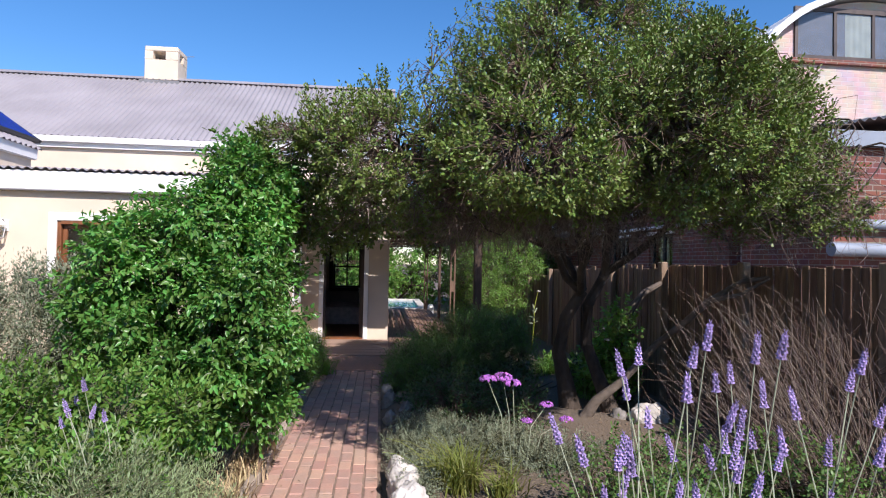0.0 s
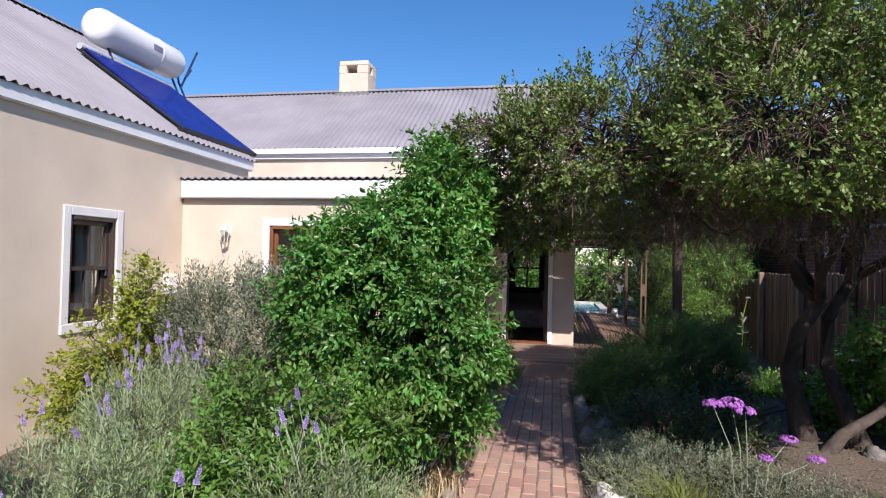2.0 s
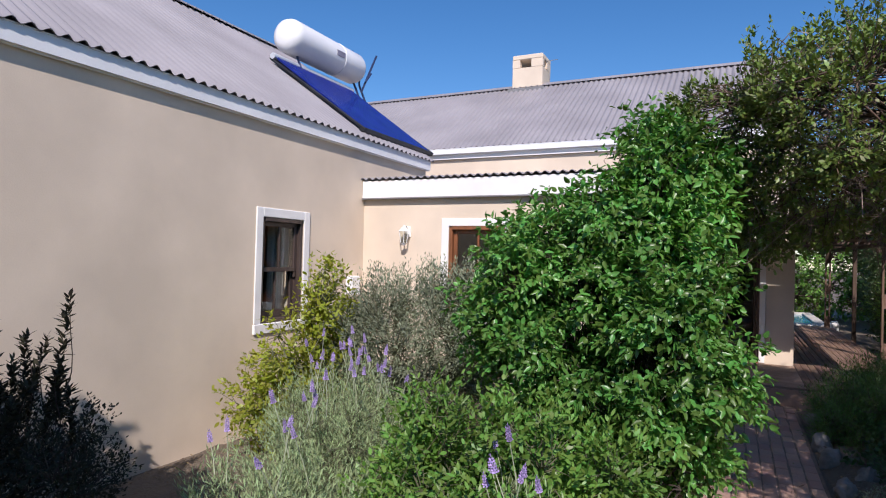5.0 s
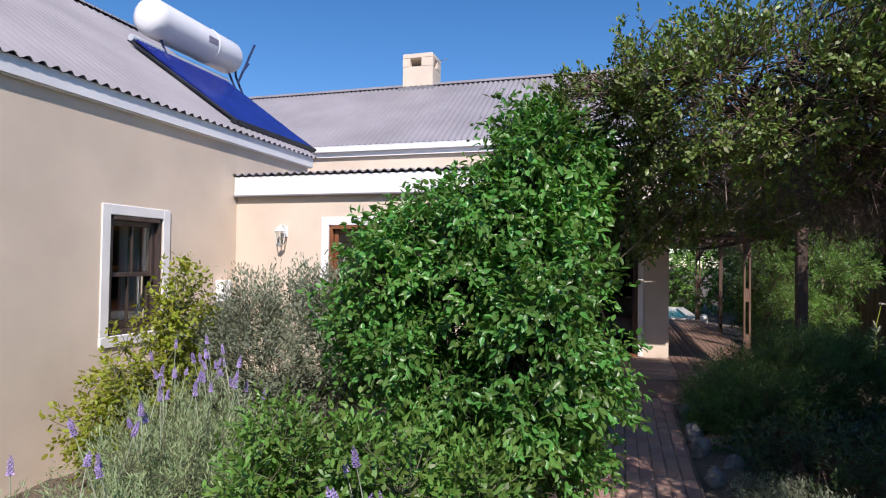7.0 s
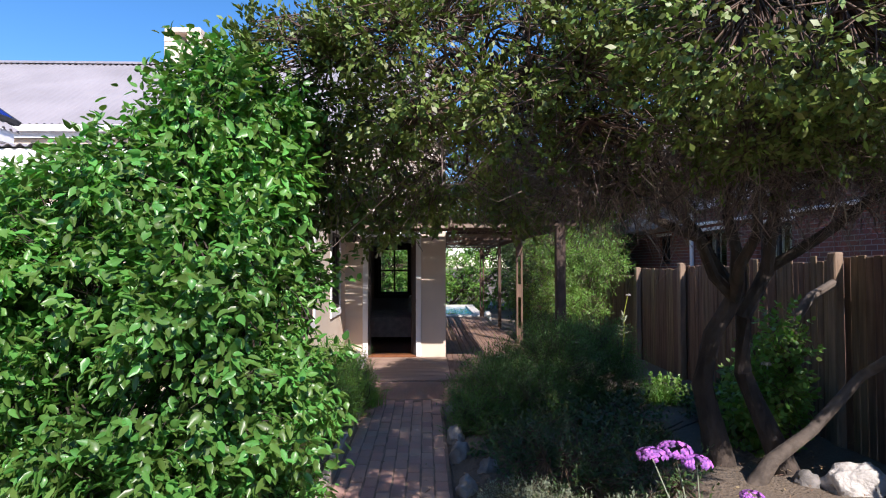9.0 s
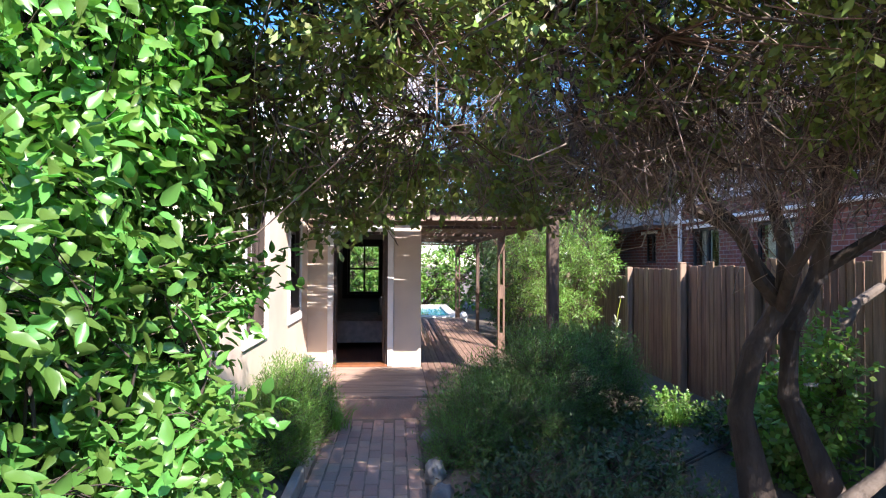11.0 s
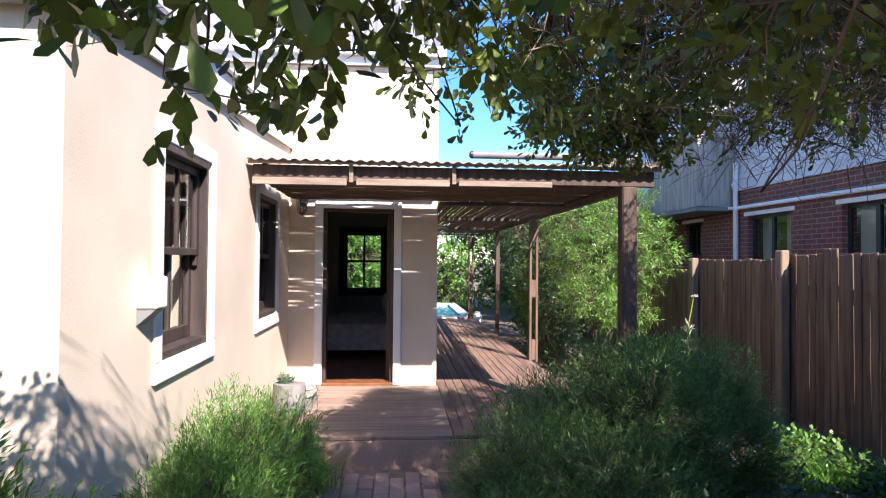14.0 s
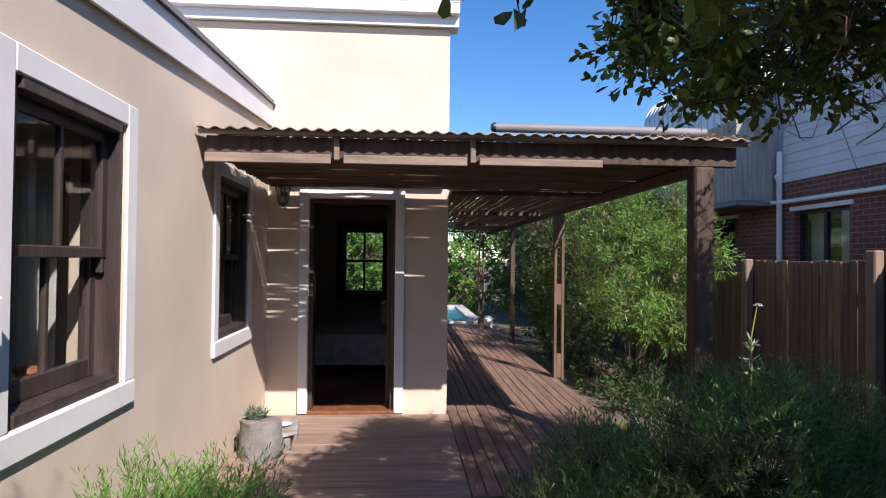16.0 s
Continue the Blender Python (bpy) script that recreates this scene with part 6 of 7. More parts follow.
part("curved_roof", vault.add(vs, fs), M_SILVER, nb, "curved pale metal roof", True)
ribs = Shape()
for k in range(46):
    y = 10.3 + k * 0.15
    ribs.tube([(ccx + (rr + 0.165) * math.cos(a), y, ccz + (rr + 0.165) * math.sin(a)) for a in ang[::3]], 0.018, 4)
part("roof_ribs", ribs, M_SILVER, nb, kind="stuff")
gw = part("window", Shape().box(7.7, 10.2, 10.46, 10.52, 5.66, 5.73).box(7.7, 10.2, 10.46, 10.52, 6.58, 6.66).box(7.7, 7.76, 10.46, 10.52, 5.73, 6.58).box(10.14, 10.2, 10.46, 10.52, 5.73, 6.58).box(8.5, 8.56, 10.46, 10.52, 5.73, 6.58).box(9.3, 9.36, 10.46, 10.52, 5.73, 6.58), M_DARKWOOD, nb, "dark framed gable window")
part("pane", Shape().box(7.76, 10.14, 10.475, 10.48, 5.73, 6.58), M_GLASS, gw, "glass pane")
cur = Shape()
for k in range(30):
    x = 8.75 + k * 0.02
    cur.add([(x, 10.4855 + 0.003 * math.sin(k), 5.73), (x + 0.02, 10.4855 + 0.003 * math.sin(k + 1), 5.73), (x + 0.02, 10.4855 + 0.003 * math.sin(k + 1), 6.55), (x, 10.4855 + 0.003 * math.sin(k), 6.55)], [(0, 1, 2, 3)])
part("curtain", cur, M_CURTAIN, gw, "white curtain")
# Thin sheet whose colour stands in for the dim room and reflected sky.
part("window_back", Shape().box(7.72, 10.18, 10.49, 10.497, 5.7, 6.6), M_LABEL_ROOM, gw, "mauve-grey sheet standing in for the dim room and sky reflection")
part("brick_sill", Shape().box(7.6, 10.3, 10.42, 10.5, 5.56, 5.655, 0.01), M_REDBRICK, gw, "brick sill")
part("rear_wall", Shape().box(NX + 0.25, 12.0, 23.7, 24.0, -0.4, 5.0).box(11.8, 12.0, 10.75, 23.7, -0.4, 5.0), M_REDBRICK, nb)
part("ceiling_slab", Shape().box(NX + 0.25, 11.8, 10.75, 23.7, 2.75, 2.9), M_PLASTER_IN, nb)
outb = thing("outbuilding", "low dark brick outbuilding with a corrugated roof and blue-grey gutters", "outbuilding")
part("wall", Shape().box(6.5, 11.5, 8.0, 10.2, -0.4, 3.6), M_REDBRICK, outb, "dark red-brick wall")
part("roof_sheet", corrugated((6.3, 7.85, 3.72), (5.4, 0, 0.9), (0, 2.6, 0.1), 0.15, 0.025), M_FLASH, outb, "dark corrugated roof")
part("fascia", Shape().box(6.3, 11.7, 7.88, 7.92, 3.42, 3.66, 0.006), M_BLUEGREY, outb, "dull fascia board")
part("gutter", Shape().tube([(6.3, 7.9, 2.3), (11.7, 7.9, 2.3)], 0.07, 10), M_BLUEGREY, outb, "pipe with bluish shade in its colour", True)
part("gutter", Shape().tube([(6.3, 7.8, 1.92), (11.7, 7.8, 1.92)], 0.10, 10), M_BLUEGREY, outb, "pipe with bluish shade in its colour", True)

# Unseen walls, added to cut the blue sky light on shaded parts.
structure("wall_unseen_south", Shape().box(-5.3, 4.05, -5.4, -5.2, -0.4, 2.6, 0.01), M_PLASTER, "plain unseen wall added behind the walk to cut sky light", "wall")
structure("wall_unseen_east", Shape().box(4.02, 4.2, -5.2, 1.6, -0.4, 1.75, 0.01), M_PLASTER, "plain unseen wall added beyond the fence to cut sky light", "wall")

# ---- planting on the tree's side ----
shrub("feathery_shrub", "soft feathery green shrub in shade beside the deck", [(1.35, 9.5, 0.3, 0.6, 0.6, 0.55), (2.0, 10.1, 0.3, 0.6, 0.5, 0.55), (1.0, 10.0, 0.15, 0.5, 0.4, 0.42), (2.2, 9.75, 0.05, 0.4, 0.4, 0.36)],
      3000, 22, 0.044, 0.0078, 0.24, M_LEAF_FEATHER, 41, (1.6, 9.8, GROUND_Z), M_GREENTWIG, stems=14, up=1.0, spread=0.6, shell=0.5)
shrub("feathery_shrub", "low feathery green shrub beside the brick path", [(0.55, 9.3, 0.0, 0.5, 0.6, 0.42), (0.9, 8.8, 0.05, 0.5, 0.5, 0.42), (0.35, 8.6, -0.1, 0.35, 0.4, 0.3)],
      1800, 22, 0.044, 0.0078, 0.22, M_LEAF_FEATHER, 42, (0.7, 9.0, GROUND_Z), M_GREENTWIG, stems=10, up=1.0, spread=0.6, shell=0.5)
shrub("low_bush", "low bright green bush at the foot of the lean-to wall", [(-1.28, 8.9, 0.15, 0.34, 0.5, 0.45), (-1.15, 9.5, 0.1, 0.3, 0.4, 0.38), (-1.3, 8.4, 0.1, 0.3, 0.35, 0.4)],
      2000, 22, 0.048, 0.0066, 0.22, M_LEAF_MID, 43, (-1.28, 9.0, GROUND_Z), M_GREENTWIG, stems=10, up=1.0, spread=0.6, shell=0.5)
shrub("low_bush", "green rosemary-like bush at the corner of the lean-to", [(-1.80, 6.95, 0.42, 0.46, 0.38, 0.70), (-1.5, 7.2, 0.2, 0.3, 0.3, 0.45)],
      2600, 20, 0.044, 0.011, 0.26, M_LEAF_MID, 44, (-1.8, 7.1, GROUND_Z), M_GREENTWIG, stems=9, up=1.3, spread=0.5, shell=0.5)
shrub("ground_cover", "dark leafy ground cover under the tree", [(1.2, 7.6, -0.1, 0.8, 0.7, 0.28), (1.8, 8.5, -0.1, 0.6, 0.55, 0.3), (0.6, 7.6, -0.15, 0.4, 0.5, 0.22), (3.2, 8.7, -0.05, 0.5, 0.7, 0.3)],
      700, 10, 0.055, 0.034, 0.16, M_LEAF_DARK, 45, (1.5, 7.9, GROUND_Z), stems=14, up=0.8, shell=0.6)
shrub("shrub", "dark shrub in deep shade beside the path", [(0.75, 6.9, 0.0, 0.5, 0.5, 0.35), (1.4, 6.6, -0.05, 0.5, 0.45, 0.32)],
      420, 12, 0.045, 0.016, 0.2, M_LEAF_DARK, 46, (1.0, 6.8, GROUND_Z), stems=9, up=0.7, shell=0.6)
shrub("climber", "sunlit pale green climber on a pruned stump", [(3.15, 7.75, 0.75, 0.28, 0.25, 0.45), (3.05, 7.7, 0.3, 0.32, 0.3, 0.35)],
      260, 9, 0.06, 0.042, 0.18, M_LEAF_MID, 47, (3.1, 7.8, GROUND_Z), stems=6, up=0.4, shell=0.7)
shrub("hydrangea", "leafy shrub with pale faded flower heads near the fence", [(3.05, 8.0, 0.1, 0.4, 0.4, 0.45), (3.4, 8.5, 0.15, 0.35, 0.4, 0.45), (3.5, 8.9, 0.1, 0.3, 0.3, 0.35)],
      520, 9, 0.075, 0.055, 0.2, M_LEAF_MID, 48, (3.2, 8.2, GROUND_Z), stems=8, up=0.5, shell=0.6)
shrub("ground_cover", "bright green creeping plant in a patch of sun", [(2.9, 9.85, -0.14, 0.4, 0.5, 0.2), (3.2, 9.4, -0.18, 0.3, 0.35, 0.13)],
      420, 9, 0.045, 0.028, 0.14, M_LEAF_MID, 55, (3.0, 9.8, GROUND_Z), M_GREENTWIG, stems=8, up=0.8, shell=0.7)
shrub("leafy_plant", "low bright green leafy plant in the bed", [(1.9, 3.9, 0.05, 0.7, 0.5, 0.4), (2.6, 3.5, 0.1, 0.6, 0.5, 0.45), (1.6, 3.2, 0.05, 0.5, 0.4, 0.4)],
      1500, 11, 0.034, 0.019, 0.16, M_LEAF_FEATHER, 49, (2.0, 3.7, GROUND_Z), stems=12, up=0.6, shell=0.6)
shrub("ground_cover", "silvery grey creeping ground cover beside the path", [(0.35, 5.6, -0.12, 0.35, 0.5, 0.16), (1.0, 5.8, -0.12, 0.6, 0.45, 0.18), (0.5, 6.3, -0.14, 0.4, 0.4, 0.14), (1.5, 5.2, -0.1, 0.5, 0.4, 0.2), (0.3, 4.9, -0.12, 0.25, 0.4, 0.15)],
      2200, 18, 0.030, 0.008, 0.13, M_LEAF_GREY, 50, (0.8, 5.6, GROUND_Z), M_GREENTWIG, stems=10, up=0.8, shell=0.7)
shrub("willow_bush", "tall bush of light willow-like leaves in sun", [(2.8, 14.6, 1.5, 0.8, 0.6, 0.75), (3.3, 15.0, 2.1, 0.7, 0.6, 0.75), (2.5, 14.9, 2.2, 0.7, 0.6, 0.6), (2.6, 14.2, 0.95, 0.5, 0.5, 0.4), (2.95, 13.8, 0.75, 0.4, 0.4, 0.35), (3.4, 14.0, 1.6, 0.4, 0.4, 0.5)],
      1500, 14, 0.085, 0.013, 0.26, M_BAMBOO, 51, (2.9, 14.8, GROUND_Z), stems=12, up=0.1, shell=0.45, droop=0.35)
# Dark leaves put here to stand in for shade on the sunlit soil.
shrub("ground_cover", "dark low plants added as shade below the willow-like bush", [(2.5, 13.6, -0.15, 0.45, 0.6, 0.22), (2.7, 14.6, -0.1, 0.7, 0.6, 0.28), (2.4, 15.9, -0.05, 0.5, 0.7, 0.4)],
      420, 11, 0.06, 0.028, 0.18, M_LEAF_DARK, 57, (2.6, 14.5, GROUND_Z), stems=9, up=0.8, shell=0.7)
shrub("garden_hedge", "dense dark green hedge beyond the deck", [(2.6, 17.0, 0.9, 0.7, 1.0, 1.3), (3.0, 19.0, 1.2, 0.8, 1.1, 1.6), (2.7, 18.0, 2.2, 0.9, 1.2, 0.9)],
      1500, 14, 0.08, 0.03, 0.28, M_LEAF_DARK, 52, (2.8, 18.2, GROUND_Z), stems=12, up=0.2, shell=0.35, simple=True)
shrub("willow_bush", "sunlit light green bush beyond the deck", [(2.3, 16.9, 0.8, 0.35, 0.4, 0.6)], 200, 12, 0.085, 0.014, 0.25, M_BAMBOO, 53, (2.35, 16.9, GROUND_Z), stems=6, up=0.2, shell=0.6, droop=0.35)


def garden_tree(label, seed, lobes, root, mat, clusters=1500, leaf=(0.15, 0.07)):
    """A tree or tall hedge bush, most of them behind the pool."""
    return shrub("tree", label, lobes, clusters, 12, leaf[0], leaf[1], 0.42, mat, seed, root, stems=12, category="tree", up=0.1, shell=0.35, twig_r=0.012, simple=True)


garden_tree("leafy green tree behind the pool", 61, [(0.5, 27.5, 2.2, 2.2, 1.2, 2.4), (2.5, 27.2, 1.8, 1.8, 1.2, 2.2), (-1.5, 27.6, 1.8, 1.8, 1.2, 2.2), (4.2, 27.8, 2.4, 1.6, 1.2, 2.6)], (0.6, 27.6, GROUND_Z), M_LEAF_MID, 2600)
garden_tree("dense green tree beyond the pool fence", 62, [(4.4, 25.5, 1.8, 1.5, 2.0, 2.1), (3.8, 22.5, 1.5, 1.0, 1.6, 1.8)], (4.2, 24.0, GROUND_Z), M_LEAF_DARK, 1500)
garden_tree("green shrubbery behind the house", 63, [(-2.2, 23.0, 1.2, 1.6, 1.2, 1.6), (-0.4, 26.6, 1.0, 1.2, 0.8, 1.3)], (-2.0, 23.2, GROUND_Z), M_LEAF_MID, 1100)
# Never in view: added only to throw shade on the shrub and wall foot.
garden_tree("small unseen tree added to shade the wing wall's foot", 65, [(-3.2, 0.2, 2.5, 1.2, 0.9, 0.85)], (-3.2, 0.1, GROUND_Z), M_LEAF_DARK, 900)
garden_tree("dark green boundary tree beyond the fence", 64, [(5.2, 21.5, 2.2, 1.0, 2.2, 1.4)], (5.2, 21.5, GROUND_Z), M_LEAF_DARK, 700)

# ---- pruned stump, bare twig bush ----
stump = thing("stump", "pale sawn-off stump leaning out of the climber", "stump")
part("stem", Shape().tube([(3.2, 7.8, GROUND_Z - 0.03), (3.25, 7.82, 0.4), (3.32, 7.86, 0.8), (3.42, 7.9, 1.05), (3.62, 7.98, 1.25), (3.90, 8.05, 1.38)], [0.06, 0.055, 0.05, 0.048, 0.045, 0.042], 9), M_PALEBARK, stump, "", True)


def twig_bush():
    rng = np.random.default_rng(71)
    ob = thing("bare_bush", "bare brown twiggy bush leaning towards the light", "shrub")
    base = np.array([3.3, 3.6, GROUND_Z]) + rng.normal(0, 0.16, (260, 3)) * np.array([1, 1, 0.1])
    ends = base + np.column_stack([rng.uniform(-1.25, 0.35, 260), rng.uniform(-0.2, 1.3, 260), rng.uniform(0.6, 1.75, 260)])
    part("twig_tangle", twigs_mesh("twigs", base, ends, 0.0042, 0.0013, M_DEADTWIG, rng, 0.06, 7, 4), None, ob, "long bare twigs", kind="stuff")
    k = rng.choice(260, 500)
    t = rng.uniform(0.35, 0.95, (500, 1))
    s = base[k] * (1 - t) + ends[k] * t
    part("twig_tangle", twigs_mesh("side_twigs", s, s + rng.normal(0, 0.16, (500, 3)) + np.array([-0.08, 0.05, 0.22]), 0.003, 0.0013, M_TWIG, rng, 0.08, 3, 3), None, ob, "fine side twigs", kind="stuff")
    fol = s[:220] + rng.normal(0, 0.08, (220, 3))
    fol[:, 2] = np.maximum(fol[:, 2] - 0.55, GROUND_Z + 0.05)
    b, d, n, L, W, a = foliage(rng, fol, np.tile([0, 0, 0.5], (220, 1)), 12, 0.03, 0.008, 0.16, 0.6)
    part("foliage", leaves_mesh("leaves", b, d, n, L, W, M_LEAF_RUST), None, ob, "sparse dull leaves", kind="stuff")


twig_bush()


# ---- grass clumps, flower heads, rocks ----
def grass_clump(label, x, y, count, height, seed, mat=None):
    rng = np.random.default_rng(seed)
    ob = thing("grass_clump", label, "grass", "grass clumps")
    seg = 5
    t = np.linspace(0, 1, seg + 1)
    a = rng.uniform(0, 2 * np.pi, count)
    h = height * (0.6 + 0.6 * rng.random(count))
    out = h * rng.uniform(0.25, 0.95, count)
    b0 = np.column_stack([x + rng.normal(0, 0.07, count), y + rng.normal(0, 0.07, count), np.full(count, GROUND_Z + 0.04)])
    dirs = np.column_stack([np.cos(a), np.sin(a), np.zeros(count)])
    P = b0[:, None] + dirs[:, None] * (out[:, None] * t[None] ** 1.6)[..., None] + np.array([0, 0, 1])[None, None] * (h[:, None] * (t[None] * 1.15 - 0.45 * t[None] ** 2.6))[..., None]
    side = np.column_stack([-np.sin(a), np.cos(a), np.zeros(count)])
    w = 0.006 * (1 - t ** 2 * 0.95)
    V = np.stack([P + side[:, None] * w[None, :, None], P - side[:, None] * w[None, :, None] + np.array([0, 0, 0.002])], 2)
    verts = V.reshape(-1, 3)
    tr = []
    for i in range(seg):
        k = 2 * i
        tr += [[k, k + 1, k + 3], [k, k + 3, k + 2]]
    tris = (np.arange(count)[:, None, None] * (2 * (seg + 1)) + np.array(tr)[None]).reshape(-1, 3)
    part("blade_tuft", np_mesh("blades", verts, tris, mat or M_GRASS), None, ob, "strap-like blades", kind="stuff")


grass_clump("yellow-green strappy grass clump beside the path", 0.62, 4.75, 240, 0.50, 81)
grass_clump("yellow-green strappy grass clump behind the rock", 0.95, 4.55, 120, 0.36, 82)
for k, (gx, gy, gn) in enumerate(((-1.12, 5.1, 150), (-1.10, 4.45, 120), (-1.13, 5.75, 110), (-1.08, 3.8, 90))):
    grass_clump("dry straw-coloured grass tuft hanging over the path edge", gx, gy, gn, 0.36, 283 + k, M_STRAW)
grass_clump("grass tuft at the deck's edge in sun", 1.85, 12.4, 120, 0.16, 84)
grass_clump("bright grass tuft beside the deck step", -0.95, 9.9, 160, 0.34, 85, M_LEAF_MID)
grass_clump("green grass tuft at the foot of the wall", -1.35, 10.15, 130, 0.36, 86, M_LEAF_MID)
grass_clump("strappy grass under the tree", 2.7, 9.5, 160, 0.36, 87, M_LEAF_MID)


def flower_head(center, r, rng, count=70):
    s = Shape()
    for k in range(count):
        v = Vector((rng.normal(0, 1), rng.normal(0, 1), abs(rng.normal(0, 0.8)))).normalized()
        c = Vector(center) + Vector((v.x * r, v.y * r, v.z * r * 0.55))
        a = v.cross(Vector((0.3, 0.2, 1))).normalized()
        b = v.cross(a)
        q = r * 0.2
        s.add([c - a * q, c - b * q, c + a * q, c + b * q, c + v * q * 0.5], [(0, 1, 4), (1, 2, 4), (2, 3, 4), (3, 0, 4), (3, 2, 1, 0)])
    return s


rf = np.random.default_rng(91)
sea = thing("statice_plant", "purple statice flowers on thin stems in the bed", "flower")
for hx, hy, hz, r in ((0.90, 5.12, 0.60, 0.075), (1.05, 5.2, 0.60, 0.085), (1.12, 5.1, 0.57, 0.07), (1.45, 5.2, 0.36, 0.06), (1.62, 5.15, 0.24, 0.06), (1.2, 4.9, 0.3, 0.05)):
    stm = part("stem", Shape().tube([(1.15 + (hx - 1.15) * 0.3, 5.1, GROUND_Z + 0.05), ((1.15 + hx) / 2, (5.1 + hy) / 2, hz * 0.5), (hx, hy, hz)], [0.004, 0.0035, 0.003], 5), M_STEM, sea)
    part("flower_head", flower_head((hx, hy, hz), r, rf), M_MAGENTA, stm, "dense purple flower head")
stalk = thing("seed_stalk", "tall dry flower stalk with pale leaves beside the fence", "flower")
part("stem", Shape().tube([(3.2, 12.5, GROUND_Z), (3.25, 12.5, 0.3), (3.26, 12.52, 0.7), (3.34, 12.55, 1.02)], [0.012, 0.010, 0.008, 0.006], 6), M_LEAF_YEL, stalk)
part("flower_head", flower_head((3.35, 12.55, 1.03), 0.045, rf, 30), M_PILLOW, stalk, "pale dry flower head")
sl = np.array([[3.25, 12.5, z] for z in (0.36, 0.42, 0.48, 0.54, 0.6, 0.66)])
b_, d_, n_, L_, W_, _a = foliage(rf, sl, np.tile([0, 0, 0.6], (6, 1)), 4, 0.15, 0.03, 0.05, 0.3)
part("foliage", leaves_mesh("leaves", b_, d_, n_, L_, W_, M_LEAF_GREY), None, stalk, kind="stuff")
for hx, hy, hz in ((3.0, 7.7, 0.62), (3.3, 8.5, 0.68), (3.5, 8.4, 0.66), (3.1, 8.2, 0.6)):
    fh = thing("dead_flower", "pale faded flower head on the leafy shrub", "flower", "faded flower heads")
    part("stem", Shape().tube([(hx, hy, 0.1), (hx, hy, hz)], 0.005, 5), M_STEM, fh)
    part("flower_head", flower_head((hx, hy, hz), 0.055, rf, 60), M_PILLOW, fh)


def rock(label, x, y, z, rx, ry, rz, seed, mat):
    rng = np.random.default_rng(seed)
    bm = bmesh.new()
    bmesh.ops.create_icosphere(bm, subdivisions=4, radius=1)
    off = Vector(rng.uniform(-50, 50, 3))
    for v in bm.verts:
        n = v.co.normalized()
        k = 1 + 0.30 * noise.noise(n * 1.3 + off) + 0.16 * noise.noise(n * 3.2 + off) + 0.07 * noise.noise(n * 8 + off)
        v.co = Vector((x + n.x * rx * k, y + n.y * ry * k, z + n.z * rz * k))
    me = bpy.data.meshes.new("rock")
    bm.to_mesh(me)
    bm.free()
    me.materials.append(mat)
    me.polygons.foreach_set("use_smooth", [True] * len(me.polygons))
    tagged(new("rock", me), label, "rock", "garden rocks")


for k, (x, y, rx, ry, rz) in enumerate(((0.17, 4.75, 0.13, 0.15, 0.17), (0.14, 5.1, 0.10, 0.13, 0.13), (0.2, 4.35, 0.13, 0.16, 0.16), (0.1, 6.9, 0.08, 0.1, 0.1), (0.09, 7.7, 0.1, 0.1, 0.12), (0.08, 8.3, 0.09, 0.12, 0.11), (0.3, 7.2, 0.09, 0.1, 0.13), (0.1, 9.2, 0.1, 0.1, 0.12))):
    # Beyond y = 6 a darker material carries the tree's shade.
    rock("rough whitish rock edging the path" if y < 6 else "path-edge stone under the tree, shade put into its grey", x, y, GROUND_Z + rz * 0.75, rx, ry, rz, 100 + k, M_ROCK if y < 6 else M_GREYSTONE)
rock("smooth pale boulder near the tree's foot", 3.15, 6.75, GROUND_Z + 0.13, 0.24, 0.17, 0.16, 120, M_ROCK)
rock("rough whitish rock near the tree's foot", 2.80, 6.85, GROUND_Z + 0.12, 0.09, 0.08, 0.10, 121, M_GREYSTONE)
rock("pale stone at the deck's edge", 1.76, 11.75, GROUND_Z + 0.2, 0.09, 0.16, 0.16, 122, M_ROCK)

# ---- leaf litter on the soil and the path ----
rl = np.random.default_rng(131)
nl = 5200
lx, ly = rl.uniform(-5.0, 3.9, nl), rl.uniform(1.0, 12.5, nl)
ok = ~((lx > -1.6) & (lx < 1.65) & (ly > 10.25)) & ~((lx < -1.6) & (ly > 7.6)) & ~((lx > -1.12) & (lx < 0.02) & (rl.random(nl) < 0.85))
lx, ly = lx[ok], ly[ok]
lz = np.where((lx > -1.0) & (lx < -0.02), PATH_Z + 0.008, GROUND_Z + 0.14)
lit = leaves_mesh("leaf_litter", np.column_stack([lx, ly, lz]), rl.normal(0, 1, (len(lx), 3)) * np.array([1, 1, 0.12]), np.tile([0, 0, 1.0], (len(lx), 1)) + rl.normal(0, 0.3, (len(lx), 3)), rl.uniform(0.02, 0.05, len(lx)), rl.uniform(0.008, 0.02, len(lx)), M_LITTER)
tagged(new("leaf_litter", lit), "scattered dry brown leaves on the soil", "litter", kind="stuff")

# ---- pieces: deck boards, laths, palings, bricks ----
def board_mesh(name, length, width, thick, mat, along="y", c=0.004):
    s = Shape().box(-width / 2, width / 2, 0, length, -thick, 0, c) if along == "y" else Shape().box(0, length, -width / 2, width / 2, -thick, 0, c)
    return s.mesh(name, mat)


rp = random.Random(5)
side_boards = board_mesh("deck_board", 9.95, 0.094, 0.028, M_DECK)
for k in range(15):
    piece("deck_board", side_boards, deck, pose(0.185 + k * 0.1, 10.335 + rp.uniform(-0.01, 0.01), rp.uniform(-0.003, 0.001), 0, 0, rp.uniform(-0.02, 0.02)))
front_boards = board_mesh("deck_board", 1.71, 0.0965, 0.028, M_LANDING, "x", 0.002)
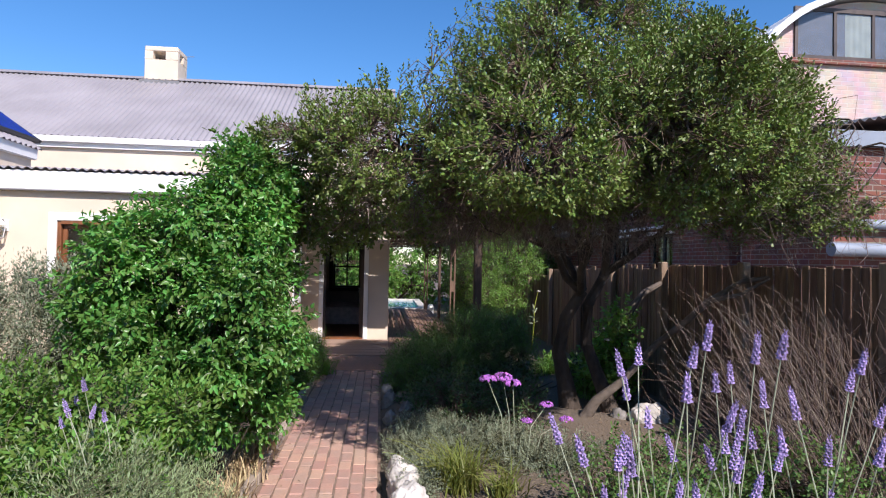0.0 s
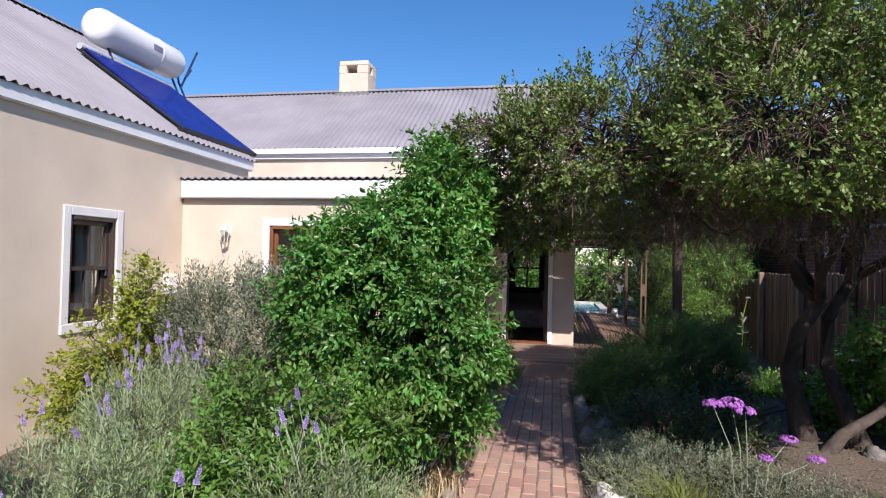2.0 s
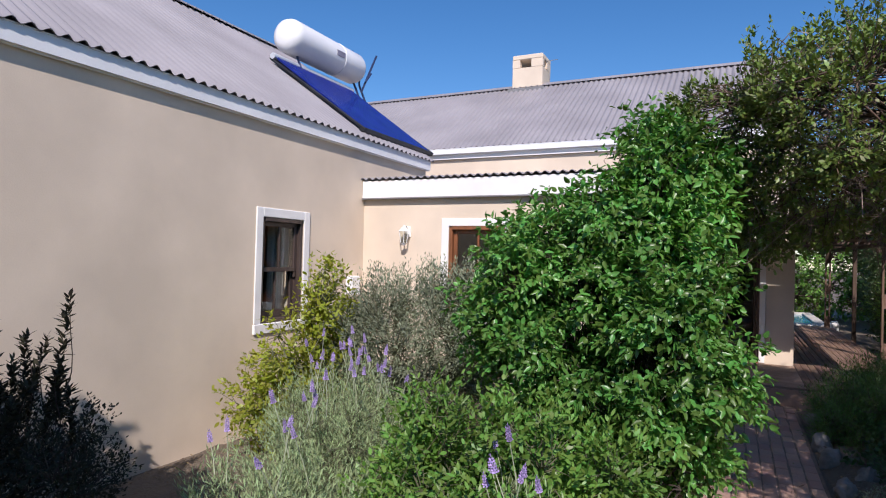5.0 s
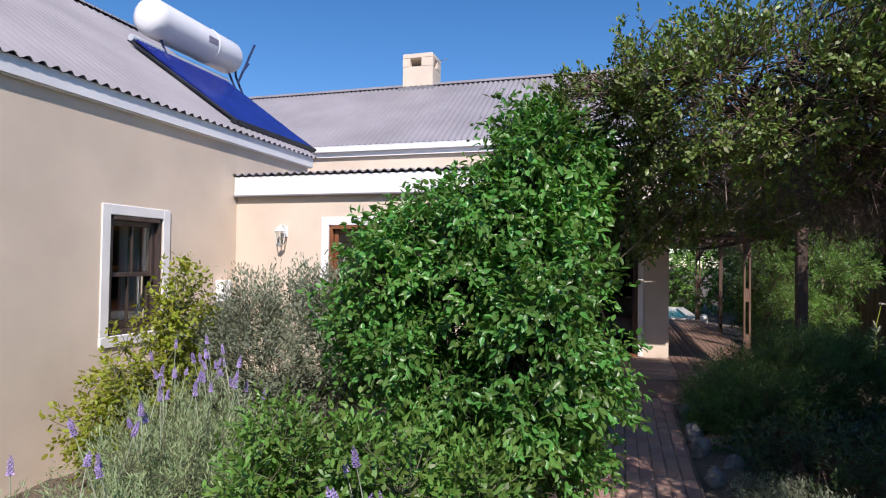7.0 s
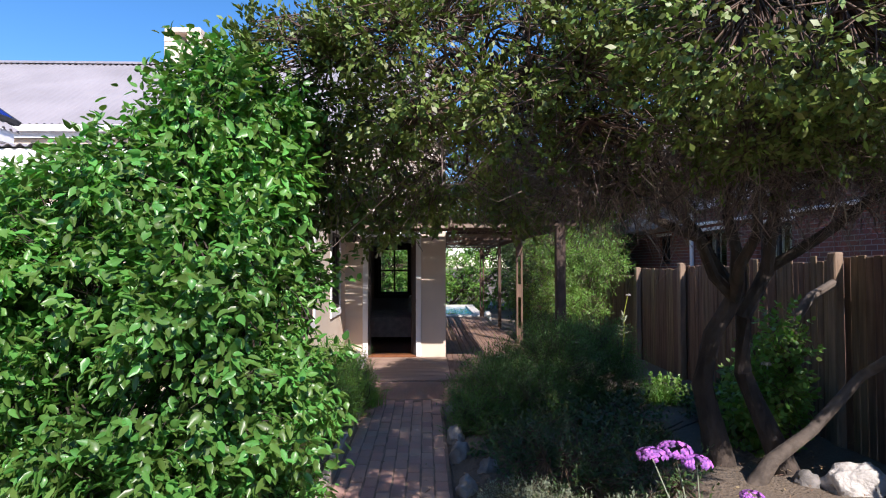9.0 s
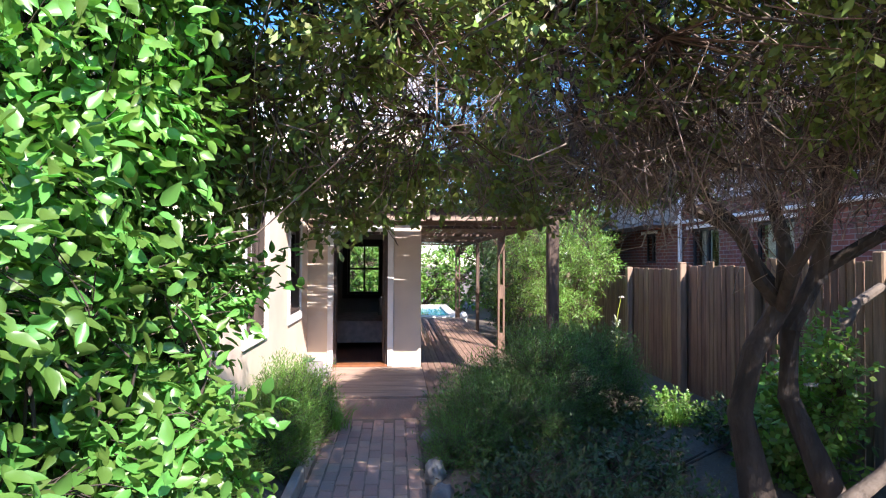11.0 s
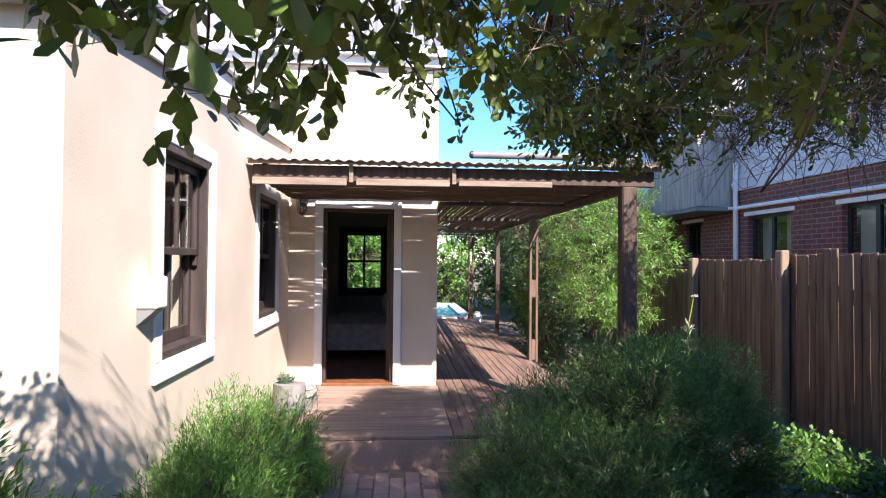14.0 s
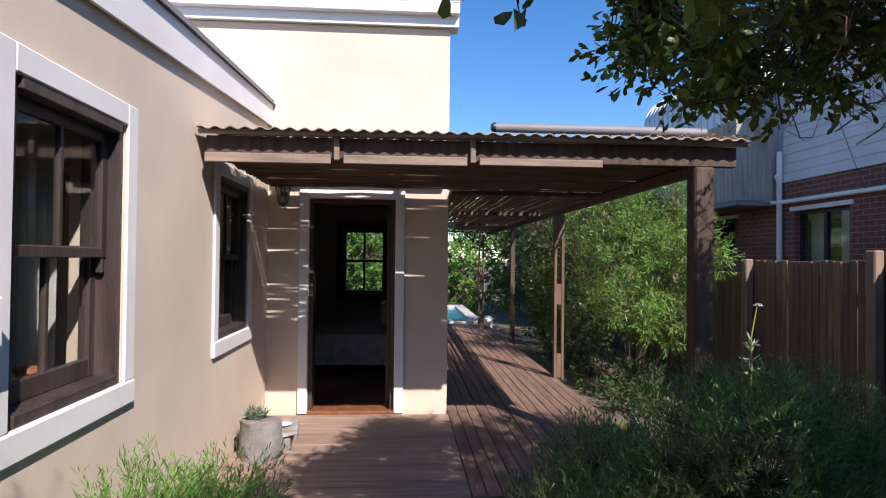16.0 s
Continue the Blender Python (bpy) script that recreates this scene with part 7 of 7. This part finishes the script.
for k in range(20):
    piece("deck_board", front_boards, deck, pose(-1.58 + rp.uniform(-0.003, 0.003), 10.385 + k * 0.1, rp.uniform(-0.003, 0.001)))
def lath_mesh(x0, x1, seed):
    g = random.Random(seed)
    n = max(4, int((x1 - x0) / 0.28))
    pts = [(x0 + (x1 - x0) * k / n, g.uniform(-0.010, 0.010), g.uniform(-0.005, 0.005)) for k in range(n + 1)]
    return Shape().tube(pts, [g.uniform(0.0095, 0.0165) for _ in pts], 6).mesh("lath", M_LATH, True)


lath_cross = [lath_mesh(-1.57, 1.86, k) for k in range(6)]
lath_along = [lath_mesh(0.0, 2.68, 20 + k) for k in range(7)]
y = 10.52
while y < 12.27:
    piece("lath", rp.choice(lath_cross), perg, pose(rp.uniform(-0.01, 0.02), y, 2.162 + rp.uniform(-0.003, 0.004), 0, 0, rp.uniform(-0.5, 0.5)))
    y += rp.choice((0.021, 0.023, 0.025, 0.027, 0.033))
for bay in range(3):
    x = 0.165
    while x < 1.86:
        piece("lath", rp.choice(lath_along), perg, pose(x, 12.30 + bay * 2.67 + rp.uniform(-0.02, 0.0), 2.162 + rp.uniform(-0.003, 0.004), 0, 0, 90 + rp.uniform(-0.7, 0.7)))
        x += rp.choice((0.021, 0.023, 0.025, 0.030))
paling_cache = {}
for k in range(180):
    yy = 1.7 + k * 0.104
    h = fence_top(yy) + rp.uniform(-0.015, 0.015) + 0.35
    key = round(h / 0.05)
    if key not in paling_cache:
        paling_cache[key] = Shape().box(-0.011, 0.011, -0.047, 0.047, 0, key * 0.05, 0.006).mesh("paling", M_FENCE)
    piece("paling", paling_cache[key], fence, pose(FX + 0.009 + rp.uniform(-0.004, 0.004), yy, -0.35 + rp.uniform(-0.012, 0.012), rp.uniform(-0.25, 0.25), rp.uniform(-0.3, 0.3), 0))
bricks = [Shape().box(-0.054, 0.054, -0.109, 0.109, -0.05, 0.0, q).mesh("brick", M_BRICK) for q in (0.006, 0.009)]
for c in range(8):
    x = PX0 + 0.062 + c * 0.1195
    off = 0.112 if c % 2 else 0.0
    for r in range(35):
        yy = 2.5 + off + r * 0.2235
        if yy > 10.18:
            continue
        piece("brick", bricks[(c + r) % 2], path, pose(x + rp.uniform(-0.003, 0.003), yy, PATH_Z + rp.uniform(-0.006, 0.004), rp.uniform(-0.8, 0.8), rp.uniform(-0.8, 0.8), rp.uniform(-1.2, 1.2)))
near_path = Shape()
for c in range(8):
    for r in range(24):
        near_path.box(-0.054, 0.054, -0.109, 0.109, -0.05, 0.0, 0.006, pose(PX0 + 0.062 + c * 0.1195, 2.27 + (0.112 if c % 2 else 0) - r * 0.2235, PATH_Z + rp.uniform(-0.006, 0.004), rp.uniform(-0.8, 0.8), rp.uniform(-0.8, 0.8), rp.uniform(-1, 1)))
part("brick_paving", near_path, M_BRICK, path, kind="stuff")
